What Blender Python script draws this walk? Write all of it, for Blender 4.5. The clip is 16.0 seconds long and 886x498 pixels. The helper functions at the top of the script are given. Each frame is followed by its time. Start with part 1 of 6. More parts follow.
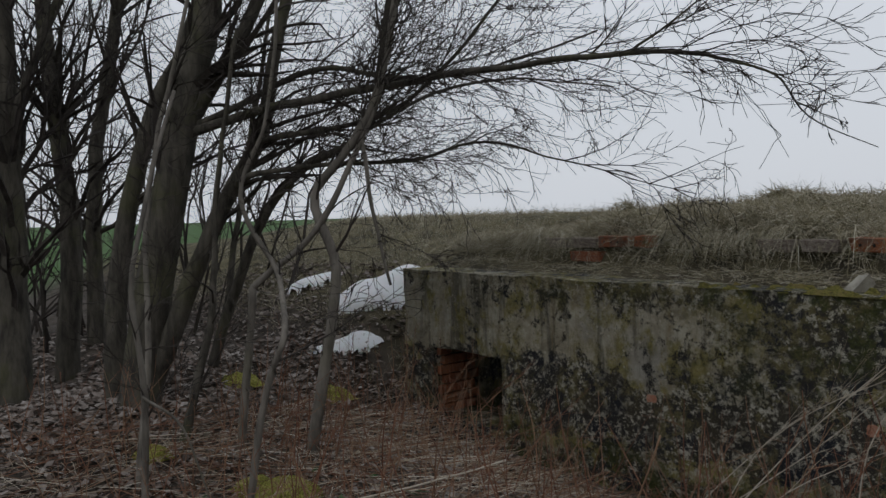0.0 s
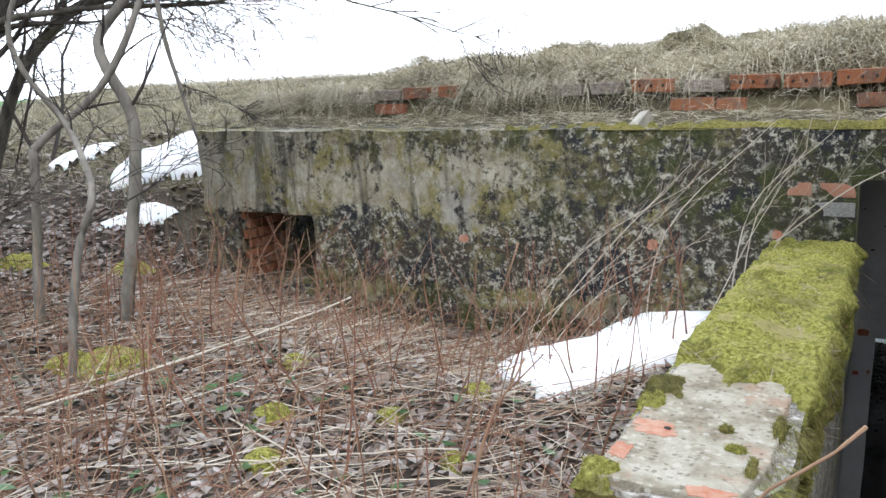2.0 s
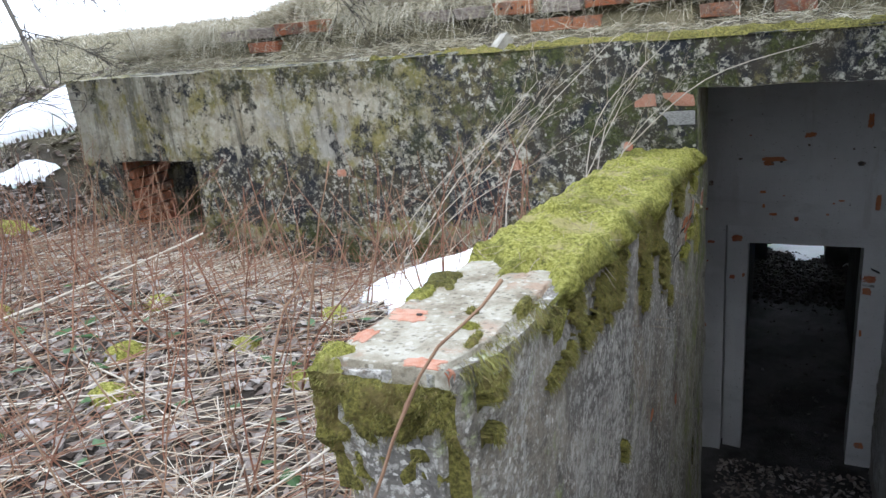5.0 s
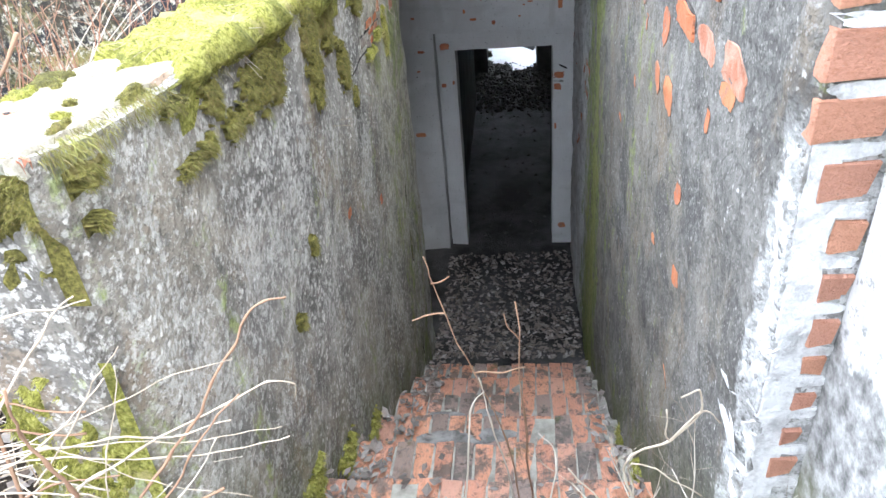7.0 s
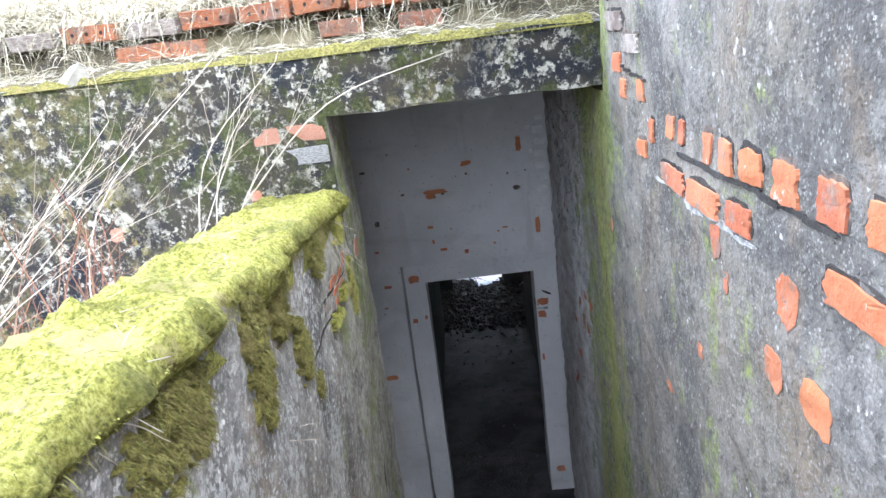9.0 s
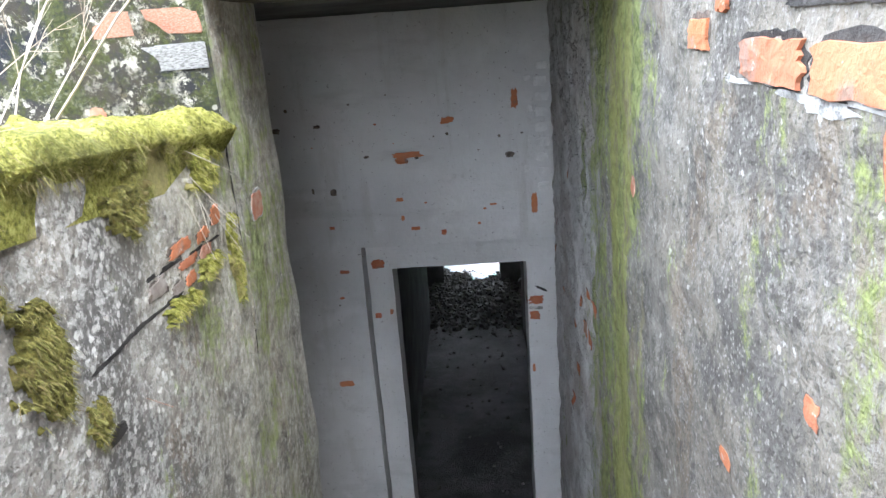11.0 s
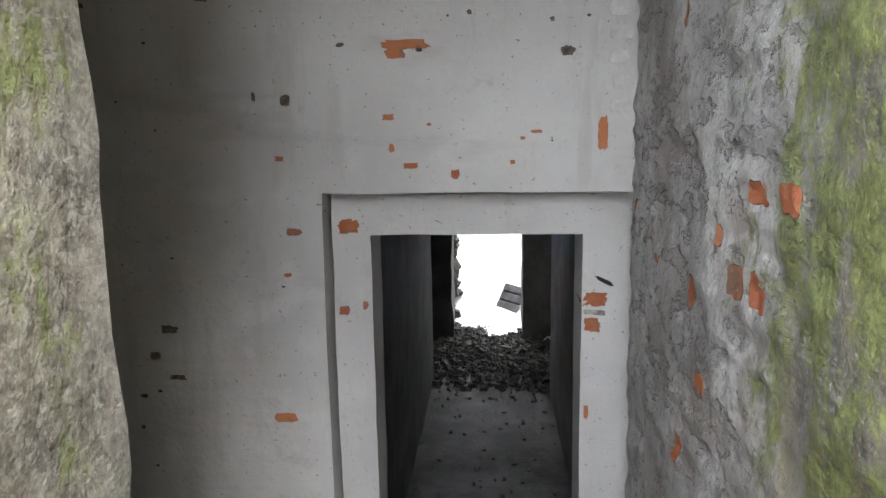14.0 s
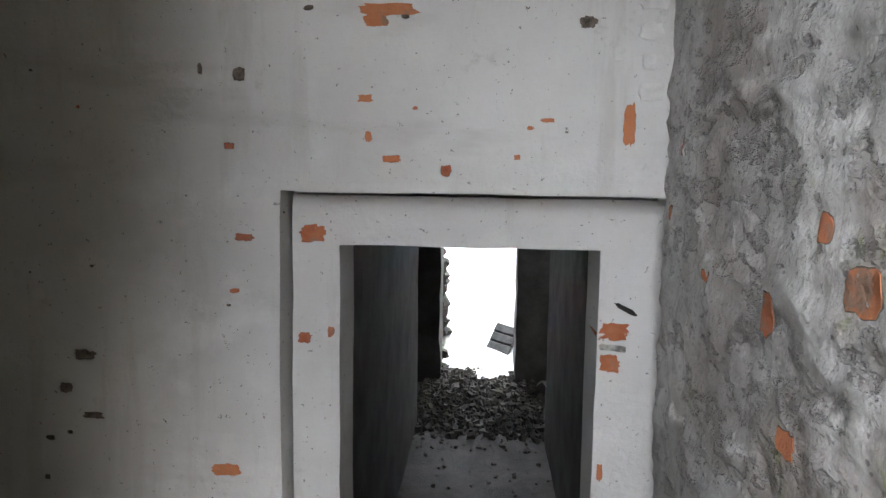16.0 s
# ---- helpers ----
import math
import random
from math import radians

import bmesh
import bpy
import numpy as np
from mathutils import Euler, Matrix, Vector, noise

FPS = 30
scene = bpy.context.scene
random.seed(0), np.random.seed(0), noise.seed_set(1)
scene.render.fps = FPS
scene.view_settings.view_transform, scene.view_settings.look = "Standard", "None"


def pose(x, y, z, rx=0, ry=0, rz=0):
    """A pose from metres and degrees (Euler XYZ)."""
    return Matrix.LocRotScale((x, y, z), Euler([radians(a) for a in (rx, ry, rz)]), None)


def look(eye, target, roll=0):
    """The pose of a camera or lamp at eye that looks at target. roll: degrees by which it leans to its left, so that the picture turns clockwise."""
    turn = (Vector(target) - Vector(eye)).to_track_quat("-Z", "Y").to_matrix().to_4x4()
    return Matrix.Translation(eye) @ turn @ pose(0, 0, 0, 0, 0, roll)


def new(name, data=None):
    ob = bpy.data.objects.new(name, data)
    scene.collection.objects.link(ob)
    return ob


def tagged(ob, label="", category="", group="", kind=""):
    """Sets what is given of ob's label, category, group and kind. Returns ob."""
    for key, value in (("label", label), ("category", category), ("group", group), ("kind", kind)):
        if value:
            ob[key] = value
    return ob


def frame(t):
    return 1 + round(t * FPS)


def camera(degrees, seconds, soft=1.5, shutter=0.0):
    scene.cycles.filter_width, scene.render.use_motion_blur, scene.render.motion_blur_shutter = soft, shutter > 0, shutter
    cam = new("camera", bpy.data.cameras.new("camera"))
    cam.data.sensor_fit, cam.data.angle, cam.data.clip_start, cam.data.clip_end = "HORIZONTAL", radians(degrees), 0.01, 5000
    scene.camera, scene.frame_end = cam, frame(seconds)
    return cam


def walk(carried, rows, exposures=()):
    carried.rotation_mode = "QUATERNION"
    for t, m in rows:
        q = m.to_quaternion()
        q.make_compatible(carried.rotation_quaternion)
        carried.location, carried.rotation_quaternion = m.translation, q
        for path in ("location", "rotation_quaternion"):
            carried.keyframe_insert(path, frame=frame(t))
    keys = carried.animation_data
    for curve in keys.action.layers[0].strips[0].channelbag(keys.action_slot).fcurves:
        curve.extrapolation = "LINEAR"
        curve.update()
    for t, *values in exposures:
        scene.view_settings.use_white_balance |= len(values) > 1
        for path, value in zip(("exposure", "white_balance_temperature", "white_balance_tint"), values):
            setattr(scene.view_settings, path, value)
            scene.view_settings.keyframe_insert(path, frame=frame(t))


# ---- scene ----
cam = camera(63.0, 16.0)
PATH = [
    (0, (0.077, -0.043, 1.624), (-1.424, 1.276, 1.529), -1.6),
    (0.5, (-0.061, -0.153, 1.659), (-1.42, 1.285, 1.365), -2.5),
    (1, (-0.131, -0.23, 1.639), (-1.353, 1.287, 1.186), -2.9),
    (1.5, (-0.138, -0.272, 1.559), (-1.282, 1.305, 1.108), -2.2),
    (2, (-0.105, -0.231, 1.494), (-1.109, 1.438, 1.038), -2.6),
    (2.5, (0.06, -0.256, 1.474), (-0.973, 1.391, 1.008), -3.9),
    (3, (0.184, -0.227, 1.471), (-0.779, 1.467, 1.017), -3.9),
    (3.2, (0.203, -0.201, 1.455), (-0.71, 1.516, 0.986), -4.7),
    (5.3, (0.288, -0.137, 1.386), (-0.536, 1.55, 0.695), -6.0),
    (5.5, (0.332, -0.133, 1.35), (-0.394, 1.567, 0.589), -6.0),
    (5.8, (0.385, -0.116, 1.301), (-0.141, 1.625, 0.467), -6.6),
    (6, (0.434, -0.125, 1.301), (0.007, 1.601, 0.386), -6.0),
    (6.2, (0.44, -0.133, 1.277), (0.126, 1.613, 0.353), -5.4),
    (6.5, (0.5, -0.119, 1.279), (0.245, 1.609, 0.305), -6.1),
    (7, (0.526, -0.122, 1.264), (0.3, 1.559, 0.204), -5.3),
    (7.5, (0.526, -0.121, 1.251), (0.301, 1.539, 0.158), -4.9),
    (8, (0.484, -0.034, 1.272), (0.158, 1.714, 0.357), -3.9),
    (8.5, (0.455, 0.209, 1.216), (0.214, 2.02, 0.401), -4.5),
    (8.6, (0.476, 0.3, 1.195), (0.208, 2.124, 0.421), -5.3),
    (9, (0.354, 0.666, 1.231), (0.278, 2.582, 0.661), -7.1),
    (9.2, (0.367, 0.811, 1.229), (0.328, 2.723, 0.645), -5.6),
    (11.3, (0.52, 1.68, 0.801), (0.416, 3.59, 0.218), -4.3),
    (11.5, (0.501, 1.752, 0.771), (0.52, 3.653, 0.149), -4.5),
    (12, (0.407, 1.983, 0.641), (0.518, 3.92, 0.156), -5.6),
    (12.5, (0.289, 2.251, 0.457), (0.186, 4.196, 0.0), -8.7),
    (13, (0.279, 2.51, 0.217), (0.014, 4.456, -0.16), -3.1),
    (13.5, (0.305, 2.72, 0.108), (0.135, 4.656, -0.362), -2.1),
    (14, (0.453, 2.895, -0.044), (0.315, 4.862, -0.374), -0.9),
    (14.5, (0.474, 2.954, 0.04), (0.324, 4.932, -0.212), -1.4),
    (15, (0.463, 3.094, -0.002), (0.357, 5.09, -0.072), -2.0),
    (15.5, (0.381, 3.274, -0.056), (0.322, 5.273, -0.105), -2.2),
    (16, (0.435, 3.361, -0.202), (0.322, 5.346, -0.415), 0.9),
]
walk(cam, [(t, look(eye, target, roll)) for t, eye, target, roll in PATH],
     [(0, -0.95, 6500, 10), (0.5, -0.6, 6500, 10), (1, 0.1, 6600, 10), (1.5, 0.85, 6450, 10), (2.5, 1.38, 6050, 10), (5.5, 1.52, 5900, 10), (6.5, 2.55, 5950, 10), (7, 2.95, 5950, 10), (8.5, 3.02, 5850, 13), (9, 2.95, 5750, 13),
      (11.5, 3.7, 6150, 11), (13, 4.08, 6650, 11), (14.5, 4.2, 6600, 12), (16, 4.28, 6600, 12)])

# ---- sky and light: an overcast winter day ----
world = bpy.data.worlds.new("overcast_sky")
scene.world = world
world.use_nodes = True
wn, wl = world.node_tree.nodes, world.node_tree.links
sky = wn.new("ShaderNodeTexSky")
sky.sky_type, sky.sun_disc = "NISHITA", False
sky.sun_elevation, sky.sun_rotation = radians(38), radians(140)
sky.dust_density, sky.air_density = 3.0, 1.0
haze = wn.new("ShaderNodeMixRGB")
haze.inputs[0].default_value = 0.93
haze.inputs[2].default_value = (8.5, 8.95, 9.65, 1)
wl.new(sky.outputs[0], haze.inputs[1])
# cloud cover: dullest low in the sky, brightening to the zenith and towards the thin cloud in the north-west
aim = wn.new("ShaderNodeTexCoord")


def sky_share(way, a, b, lo, hi):
    dot = wn.new("ShaderNodeVectorMath")
    dot.operation = "DOT_PRODUCT"
    dot.inputs[1].default_value = Vector(way).normalized()
    wl.new(aim.outputs["Generated"], dot.inputs[0])
    k = wn.new("ShaderNodeMapRange")
    k.interpolation_type = "SMOOTHSTEP"
    for i, v in enumerate((a, b, lo, hi)):
        k.inputs[i + 1].default_value = v
    wl.new(dot.outputs["Value"], k.inputs[0])
    return k.outputs[0]


cloud = wn.new("ShaderNodeMath")
cloud.operation = "ADD"
wl.new(sky_share((0, 0, 1), 0.0, 1.0, 0.58, 1.15), cloud.inputs[0])
wl.new(sky_share((-0.60, 0.77, 0.22), 0.2, 0.95, 0.0, 0.85), cloud.inputs[1])
shade = wn.new("ShaderNodeVectorMath")
shade.operation = "SCALE"
wl.new(haze.outputs[0], shade.inputs[0])
wl.new(cloud.outputs[0], shade.inputs["Scale"])
wl.new(shade.outputs[0], wn["Background"].inputs[0])
wn["Background"].inputs[1].default_value = 0.10
sun = new("sun", bpy.data.lights.new("sun", "SUN"))
sun.data.energy, sun.data.angle, sun.data.color = 0.7, radians(35), (1.0, 0.98, 0.95)
sun.matrix_world = look((5, -5, 9), (0, 2, 0))

# ---- materials ----
class Mat:
    """A small helper that strings shader nodes together."""

    def __init__(self, name, rough=0.9, metal=0.0):
        self.m = bpy.data.materials.new(name)
        self.m.use_nodes = True
        self.t = self.m.node_tree
        self.b = self.t.nodes["Principled BSDF"]
        self.b.inputs["Roughness"].default_value = rough
        self.b.inputs["Metallic"].default_value = metal
        self.b.inputs["Specular IOR Level"].default_value = 0.25
        self.co = self.t.nodes.new("ShaderNodeTexCoord").outputs["Object"]

    def n(self, kind):
        return self.t.nodes.new("ShaderNode" + kind)

    def put(self, socket, value):
        if hasattr(value, "is_output"):
            self.t.links.new(value, socket)
        elif isinstance(value, (tuple, list)) and len(value) == 3 and socket.type == "RGBA":
            socket.default_value = (*value, 1)
        else:
            socket.default_value = value

    def stretch(self, sx, sy, sz, shift=(0, 0, 0)):
        k = self.n("Mapping")
        self.put(k.inputs[0], self.co)
        k.inputs["Scale"].default_value = (sx, sy, sz)
        k.inputs["Location"].default_value = shift
        return k.outputs[0]

    def noise(self, scale, detail=6.0, rough=0.6, vec=None, warp=0.0):
        k = self.n("TexNoise")
        self.put(k.inputs["Vector"], vec or self.co)
        k.inputs["Scale"].default_value, k.inputs["Detail"].default_value = scale, detail
        k.inputs["Roughness"].default_value, k.inputs["Distortion"].default_value = rough, warp
        return k.outputs["Fac"]

    def cells(self, scale, vec=None, feature="F1"):
        k = self.n("TexVoronoi")
        k.feature = feature
        self.put(k.inputs["Vector"], vec or self.co)
        k.inputs["Scale"].default_value = scale
        return k.outputs["Distance"]

    def specks(self, scale, share, size, shift=(0, 0, 0)):
        """Grains of uneven size: about a share of the cells holds one."""
        k = self.n("TexVoronoi")
        self.put(k.inputs["Vector"], self.stretch(1, 1, 1, shift))
        k.inputs["Scale"].default_value = scale
        sep = self.n("SeparateColor")
        self.put(sep.inputs[0], k.outputs["Color"])
        pick = self.span(sep.outputs[0], 1 - share, 1 - share + 0.02)
        edge = self.math("ADD", k.outputs["Distance"], self.math("MULTIPLY", self.math("SUBTRACT", self.noise(scale * 2.2, 3, 0.6), 0.5), 0.9))
        return self.math("MULTIPLY", pick, self.span(edge, size, size * 0.6))

    def axis(self, which):
        k = self.n("SeparateXYZ")
        self.put(k.inputs[0], self.co)
        return k.outputs["XYZ".index(which)]

    def span(self, v, a, b, lo=0.0, hi=1.0):
        k = self.n("MapRange")
        k.interpolation_type = "SMOOTHSTEP"
        self.put(k.inputs[0], v)
        for i, x in enumerate((a, b, lo, hi)):
            k.inputs[i + 1].default_value = x
        return k.outputs[0]

    def math(self, op, a, b=0.0, c=0.0):
        k = self.n("Math")
        k.operation = op
        for i, x in enumerate((a, b, c)):
            self.put(k.inputs[i], x)
        return k.outputs[0]

    def mix(self, f, a, b, blend="MIX"):
        k = self.n("MixRGB")
        k.blend_type = blend
        self.put(k.inputs[0], f)
        self.put(k.inputs[1], a)
        self.put(k.inputs[2], b)
        return k.outputs[0]

    def ramp(self, f, *stops):
        k = self.n("ValToRGB")
        self.put(k.inputs[0], f)
        e = k.color_ramp.elements
        while len(e) < len(stops):
            e.new(0.5)
        for el, (p, c) in zip(e, stops):
            el.position, el.color = p, (*c, 1)
        return k.outputs[0]

    def dice(self):
        return self.n("ObjectInfo").outputs["Random"]

    def island(self):
        return self.n("NewGeometry").outputs["Random Per Island"]

    def bump(self, height, strength=0.5, distance=0.01, under=None):
        k = self.n("Bump")
        self.put(k.inputs["Height"], height)
        k.inputs["Strength"].default_value, k.inputs["Distance"].default_value = strength, distance
        if under:
            self.put(k.inputs["Normal"], under)
        return k.outputs[0]

    def done(self, colour, normal=None, rough=None):
        self.put(self.b.inputs["Base Color"], colour)
        if normal:
            self.put(self.b.inputs["Normal"], normal)
        if rough is not None:
            self.put(self.b.inputs["Roughness"], rough)
        return self.m


def mat_facade():
    m = Mat("weathered_painted_plaster", 0.9)
    big, mid = m.noise(1.3, 5, 0.6), m.noise(4.5, 9, 0.74, warp=0.3)
    x, z = m.axis("X"), m.math("ADD", m.axis("Z"), m.math("MULTIPLY", m.math("SUBTRACT", m.noise(2.6, 8, 0.7, m.stretch(1, 1, 0.6, (8, 3, 1))), 0.5), 0.7))
    fine, grain = m.noise(14, 9, 0.78), m.noise(80, 5, 0.7)
    c = m.ramp(mid, (0.34, (0.15, 0.135, 0.10)), (0.48, (0.32, 0.29, 0.215)), (0.60, (0.46, 0.435, 0.35)))
    c = m.mix(m.span(big, 0.50, 0.64, 0, 0.55), c, m.ramp(fine, (0.35, (0.17, 0.165, 0.155)), (0.65, (0.36, 0.355, 0.335))))
    run = m.noise(5, 6, 0.65, m.stretch(2.2, 1, 0.3))
    c = m.mix(m.span(run, 0.52, 0.70, 0, 0.55), c, (0.20, 0.15, 0.07))
    c = m.mix(m.span(m.noise(3, 6, 0.65, m.stretch(2.6, 1, 0.22, (7, 0, 3))), 0.50, 0.62, 0, 0.8), c, (0.085, 0.08, 0.06))
    # yellow-green bloom
    alg = m.span(m.noise(3.0, 8, 0.72, m.stretch(1, 1, 0.7, (3, 1, 7))), 0.47, 0.56, 0, 0.85)
    c = m.mix(alg, c, m.ramp(fine, (0.38, (0.075, 0.075, 0.02)), (0.62, (0.28, 0.24, 0.075))))
    # old tar coat, flaked off in scales; densest in a belt, under the roof edge and at the foot
    belt = m.math("MULTIPLY", m.span(z, 0.12, 0.36), m.span(z, 0.72, 0.62))
    belt = m.math("MULTIPLY", belt, m.span(x, -4.0, -2.6, 0.45, 1.0))
    lip = m.math("MAXIMUM", m.math("MULTIPLY", m.span(z, 0.98, 1.14), m.span(x, -2.6, -1.4, 0.35, 1.0)), m.math("MULTIPLY", m.span(z, 0.55, 0.75), m.span(x, -2.3, -0.9, 0.0, 1.0)))
    foot = m.span(z, 0.35, 0.0, 0.0, 0.7)
    cover = m.math("MAXIMUM", m.math("MAXIMUM", belt, lip), foot)
    pat = m.math("ADD", m.math("MULTIPLY", m.noise(9, 10, 0.85), 0.75), m.math("MULTIPLY", m.noise(2.2, 7, 0.7, warp=0.6), 0.5))
    lim = m.math("SUBTRACT", m.math("ADD", pat, m.math("MULTIPLY", cover, 0.18)), 0.705)
    lim = m.math("ADD", lim, m.math("MULTIPLY", m.math("SUBTRACT", m.noise(34, 8, 0.8), 0.5), 0.10))
    tar = m.span(lim, -0.012, 0.014)
    c = m.mix(tar, c, m.ramp(m.noise(5, 6, 0.6), (0.4, (0.016, 0.018, 0.024)), (0.6, (0.05, 0.043, 0.03))))
    # ochre and olive crust grown over the tar
    crust = m.math("MULTIPLY", m.span(m.noise(2.3, 7, 0.7, m.stretch(1.2, 1, 0.7, (6, 2, 9))), 0.48, 0.56), m.span(m.noise(17, 9, 0.82), 0.46, 0.53))
    c = m.mix(m.math("MULTIPLY", crust, 0.5), c, m.ramp(grain, (0.35, (0.13, 0.115, 0.04)), (0.65, (0.31, 0.27, 0.12))))
    # pale scales of lime left along the coat's edges
    chip = m.math("MULTIPLY", m.span(m.noise(19, 10, 0.85), 0.525, 0.548), m.span(m.noise(3.1, 6, 0.7), 0.42, 0.52, 0.3, 1.0))
    c = m.mix(m.math("MULTIPLY", chip, m.span(cover, 0.0, 0.6, 0.25, 0.9)), c, m.ramp(grain, (0.3, (0.36, 0.34, 0.27)), (0.7, (0.60, 0.575, 0.49))))
    moss = m.math("MULTIPLY", m.math("MAXIMUM", m.span(z, 0.28, 0.02), m.math("MULTIPLY", lip, 0.9)), m.span(m.noise(4.2, 8, 0.75), 0.49, 0.57))
    c = m.mix(m.math("MULTIPLY", moss, 0.9), c, m.ramp(grain, (0.35, (0.02, 0.028, 0.007)), (0.65, (0.075, 0.085, 0.018))))
    h = m.math("ADD", m.math("MULTIPLY", mid, 0.5), m.math("ADD", m.math("MULTIPLY", fine, 0.5), m.math("MULTIPLY", tar, -0.15)))
    # grit and pits
    c = m.mix(m.math("MULTIPLY", m.specks(60, 0.12, 0.36), 0.5), c, (0.03, 0.029, 0.026))
    c = m.mix(m.math("MULTIPLY", m.specks(38, 0.07, 0.36, (4, 1, 2)), 0.6), c, (0.50, 0.475, 0.39))
    nrm = m.bump(grain, 0.6, 0.006, m.bump(h, 0.95, 0.03))
    return m.done(c, nrm, m.mix(tar, (0.94, 0.94, 0.94), (0.7, 0.7, 0.7)))


def mat_trench(name, green_shift, lichen, pale, green, tone):
    """Grey roughcast of pale and dark grit, crusted with lichen, damp clouds and green runs; paler plaster over courses under the roof."""
    m = Mat(name, 0.95)
    low = tone < 0.9
    y, z = m.axis("Y"), m.axis("Z")
    big, mid = m.noise(1.5, 6, 0.62), m.noise(6.0, 9, 0.72)
    crust, pepper, grain = m.noise(26, 8, 0.78), m.noise(60, 5, 0.7), m.noise(170, 4, 0.7)
    c = m.ramp(mid, (0.36, (0.145, 0.142, 0.136)), (0.5, (0.225, 0.22, 0.209)), (0.62, (0.32, 0.313, 0.297)))
    c = m.mix(m.span(big, 0.42, 0.58, 0, 0.6), c, (0.265, 0.24, 0.195))
    c = m.mix(m.span(m.noise(2.1, 8, 0.7, m.stretch(1, 1, 0.8, (5, 0, 2))), 0.47, 0.57, 0, 0.75), c, (0.115, 0.112, 0.11))
    c = m.mix(m.span(m.noise(3.4, 7, 0.7, m.stretch(1, 1, 0.6, (2, 6, 1))), 0.54, 0.62, 0, 0.45), c, (0.27, 0.21, 0.15))
    # grit of the roughcast
    c = m.mix(m.math("MULTIPLY", m.specks(105, 0.42, 0.42), 0.75), c, m.ramp(pepper, (0.35, (0.26, 0.255, 0.245)), (0.62, (0.46, 0.455, 0.44))))
    c = m.mix(m.math("MULTIPLY", m.specks(95, 0.22, 0.38, (3, 1, 4)), 0.6), c, (0.075, 0.073, 0.069))
    # pale crust of lichen, thickest on the near end
    scab = m.span(m.noise(2.6, 7, 0.7, m.stretch(1, 1, 0.7, (1, 8, 3))), 0.42, 0.58, 0.30 * lichen, lichen)
    scab = m.math("MAXIMUM", scab, m.span(y, 1.7, 0.9, 0.0, 0.8 * lichen))
    flake = m.math("ADD", m.math("MULTIPLY", crust, 0.6), m.math("MULTIPLY", mid, 0.4))
    fleck = m.noise(46, 5, 0.66, m.stretch(1, 1, 0.9, (6, 3, 8)))
    spread = m.span(m.noise(3.1, 6, 0.7, m.stretch(1, 1, 0.6, (4, 9, 2))), 0.40, 0.60, -0.07, 0.035)
    more = 0.0 if low else 0.035
    bare = m.math("SUBTRACT", m.math("ADD", fleck, spread), 0.555 - more)
    c = m.mix(m.span(bare, -0.012, 0.03, 0, 0.14 + 0.62 * lichen), c, m.ramp(grain, (0.35, (0.34, 0.34, 0.33)), (0.62, (0.52, 0.52, 0.505))))
    c = m.mix(m.span(m.noise(36, 4, 0.62, m.stretch(1, 1, 0.72, (1, 7, 5))), 0.42, 0.38, 0, 0.45), c, (0.10, 0.096, 0.09))
    pale_crust = m.ramp(pepper, (0.35, (0.38, 0.38, 0.37)), (0.6, (0.58, 0.58, 0.565)))
    c = m.mix(m.math("MULTIPLY", m.span(flake, 0.53, 0.56), m.math("MULTIPLY", scab, 0.8)), c, pale_crust)
    c = m.mix(m.math("MULTIPLY", m.specks(46, 0.30, 0.42, (7, 2, 5)), m.math("MULTIPLY", scab, 0.95)), c, (0.56, 0.56, 0.545))
    c = m.mix(m.math("MULTIPLY", m.specks(46, 0.13, 0.38, (1, 4, 9)), 0.9), c, (0.60, 0.60, 0.585))
    c = m.mix(m.span(flake, 0.46, 0.41, 0, 0.6), c, (0.10, 0.097, 0.092))
    # drier, paler coat beside the roofed part
    dry = m.math("MULTIPLY", m.span(y, 2.7, 3.3), m.span(z, -1.2, -0.4, 0.25, pale))
    c = m.mix(m.math("MULTIPLY", dry, m.span(mid, 0.36, 0.56, 0.25, 0.9)), c, m.ramp(crust, (0.38, (0.22, 0.205, 0.165)), (0.5, (0.40, 0.385, 0.325)), (0.6, (0.55, 0.54, 0.49))))
    c = m.mix(1.0, c, (tone * 1.03, tone, tone * 0.95), "MULTIPLY")
    inner = m.span(m.math("ADD", y, m.math("MULTIPLY", m.math("SUBTRACT", mid, 0.5), 0.5)), 3.75, 4.3)
    pl = m.ramp(m.noise(3.5, 8, 0.7), (0.38, (0.46, 0.455, 0.445)), (0.60, (0.70, 0.695, 0.68)))
    pl = m.mix(m.span(m.noise(10, 8, 0.78, m.stretch(1, 1.6, 0.6)), 0.52, 0.60, 0, 0.5), pl, (0.30, 0.292, 0.28))
    pl = m.mix(m.math("MULTIPLY", m.specks(80, 0.09, 0.38, (2, 2, 8)), 0.6), pl, (0.12, 0.115, 0.11))
    pl = m.mix(m.math("MULTIPLY", m.specks(95, 0.3, 0.42, (4, 7, 1)), 0.6), pl, (0.68, 0.675, 0.66))
    spall = m.noise(9, 5, 0.65, m.stretch(0.9, 0.75, 1.5))
    pl = m.mix(m.span(spall, 0.44, 0.38, 0, 0.45), pl, (0.26, 0.24, 0.22))
    pl = m.mix(m.span(m.noise(1.8, 6, 0.65), 0.48, 0.60, 0, 0.5), pl, (0.38, 0.32, 0.285))
    c = m.mix(m.math("MULTIPLY", inner, 0.92), c, pl)
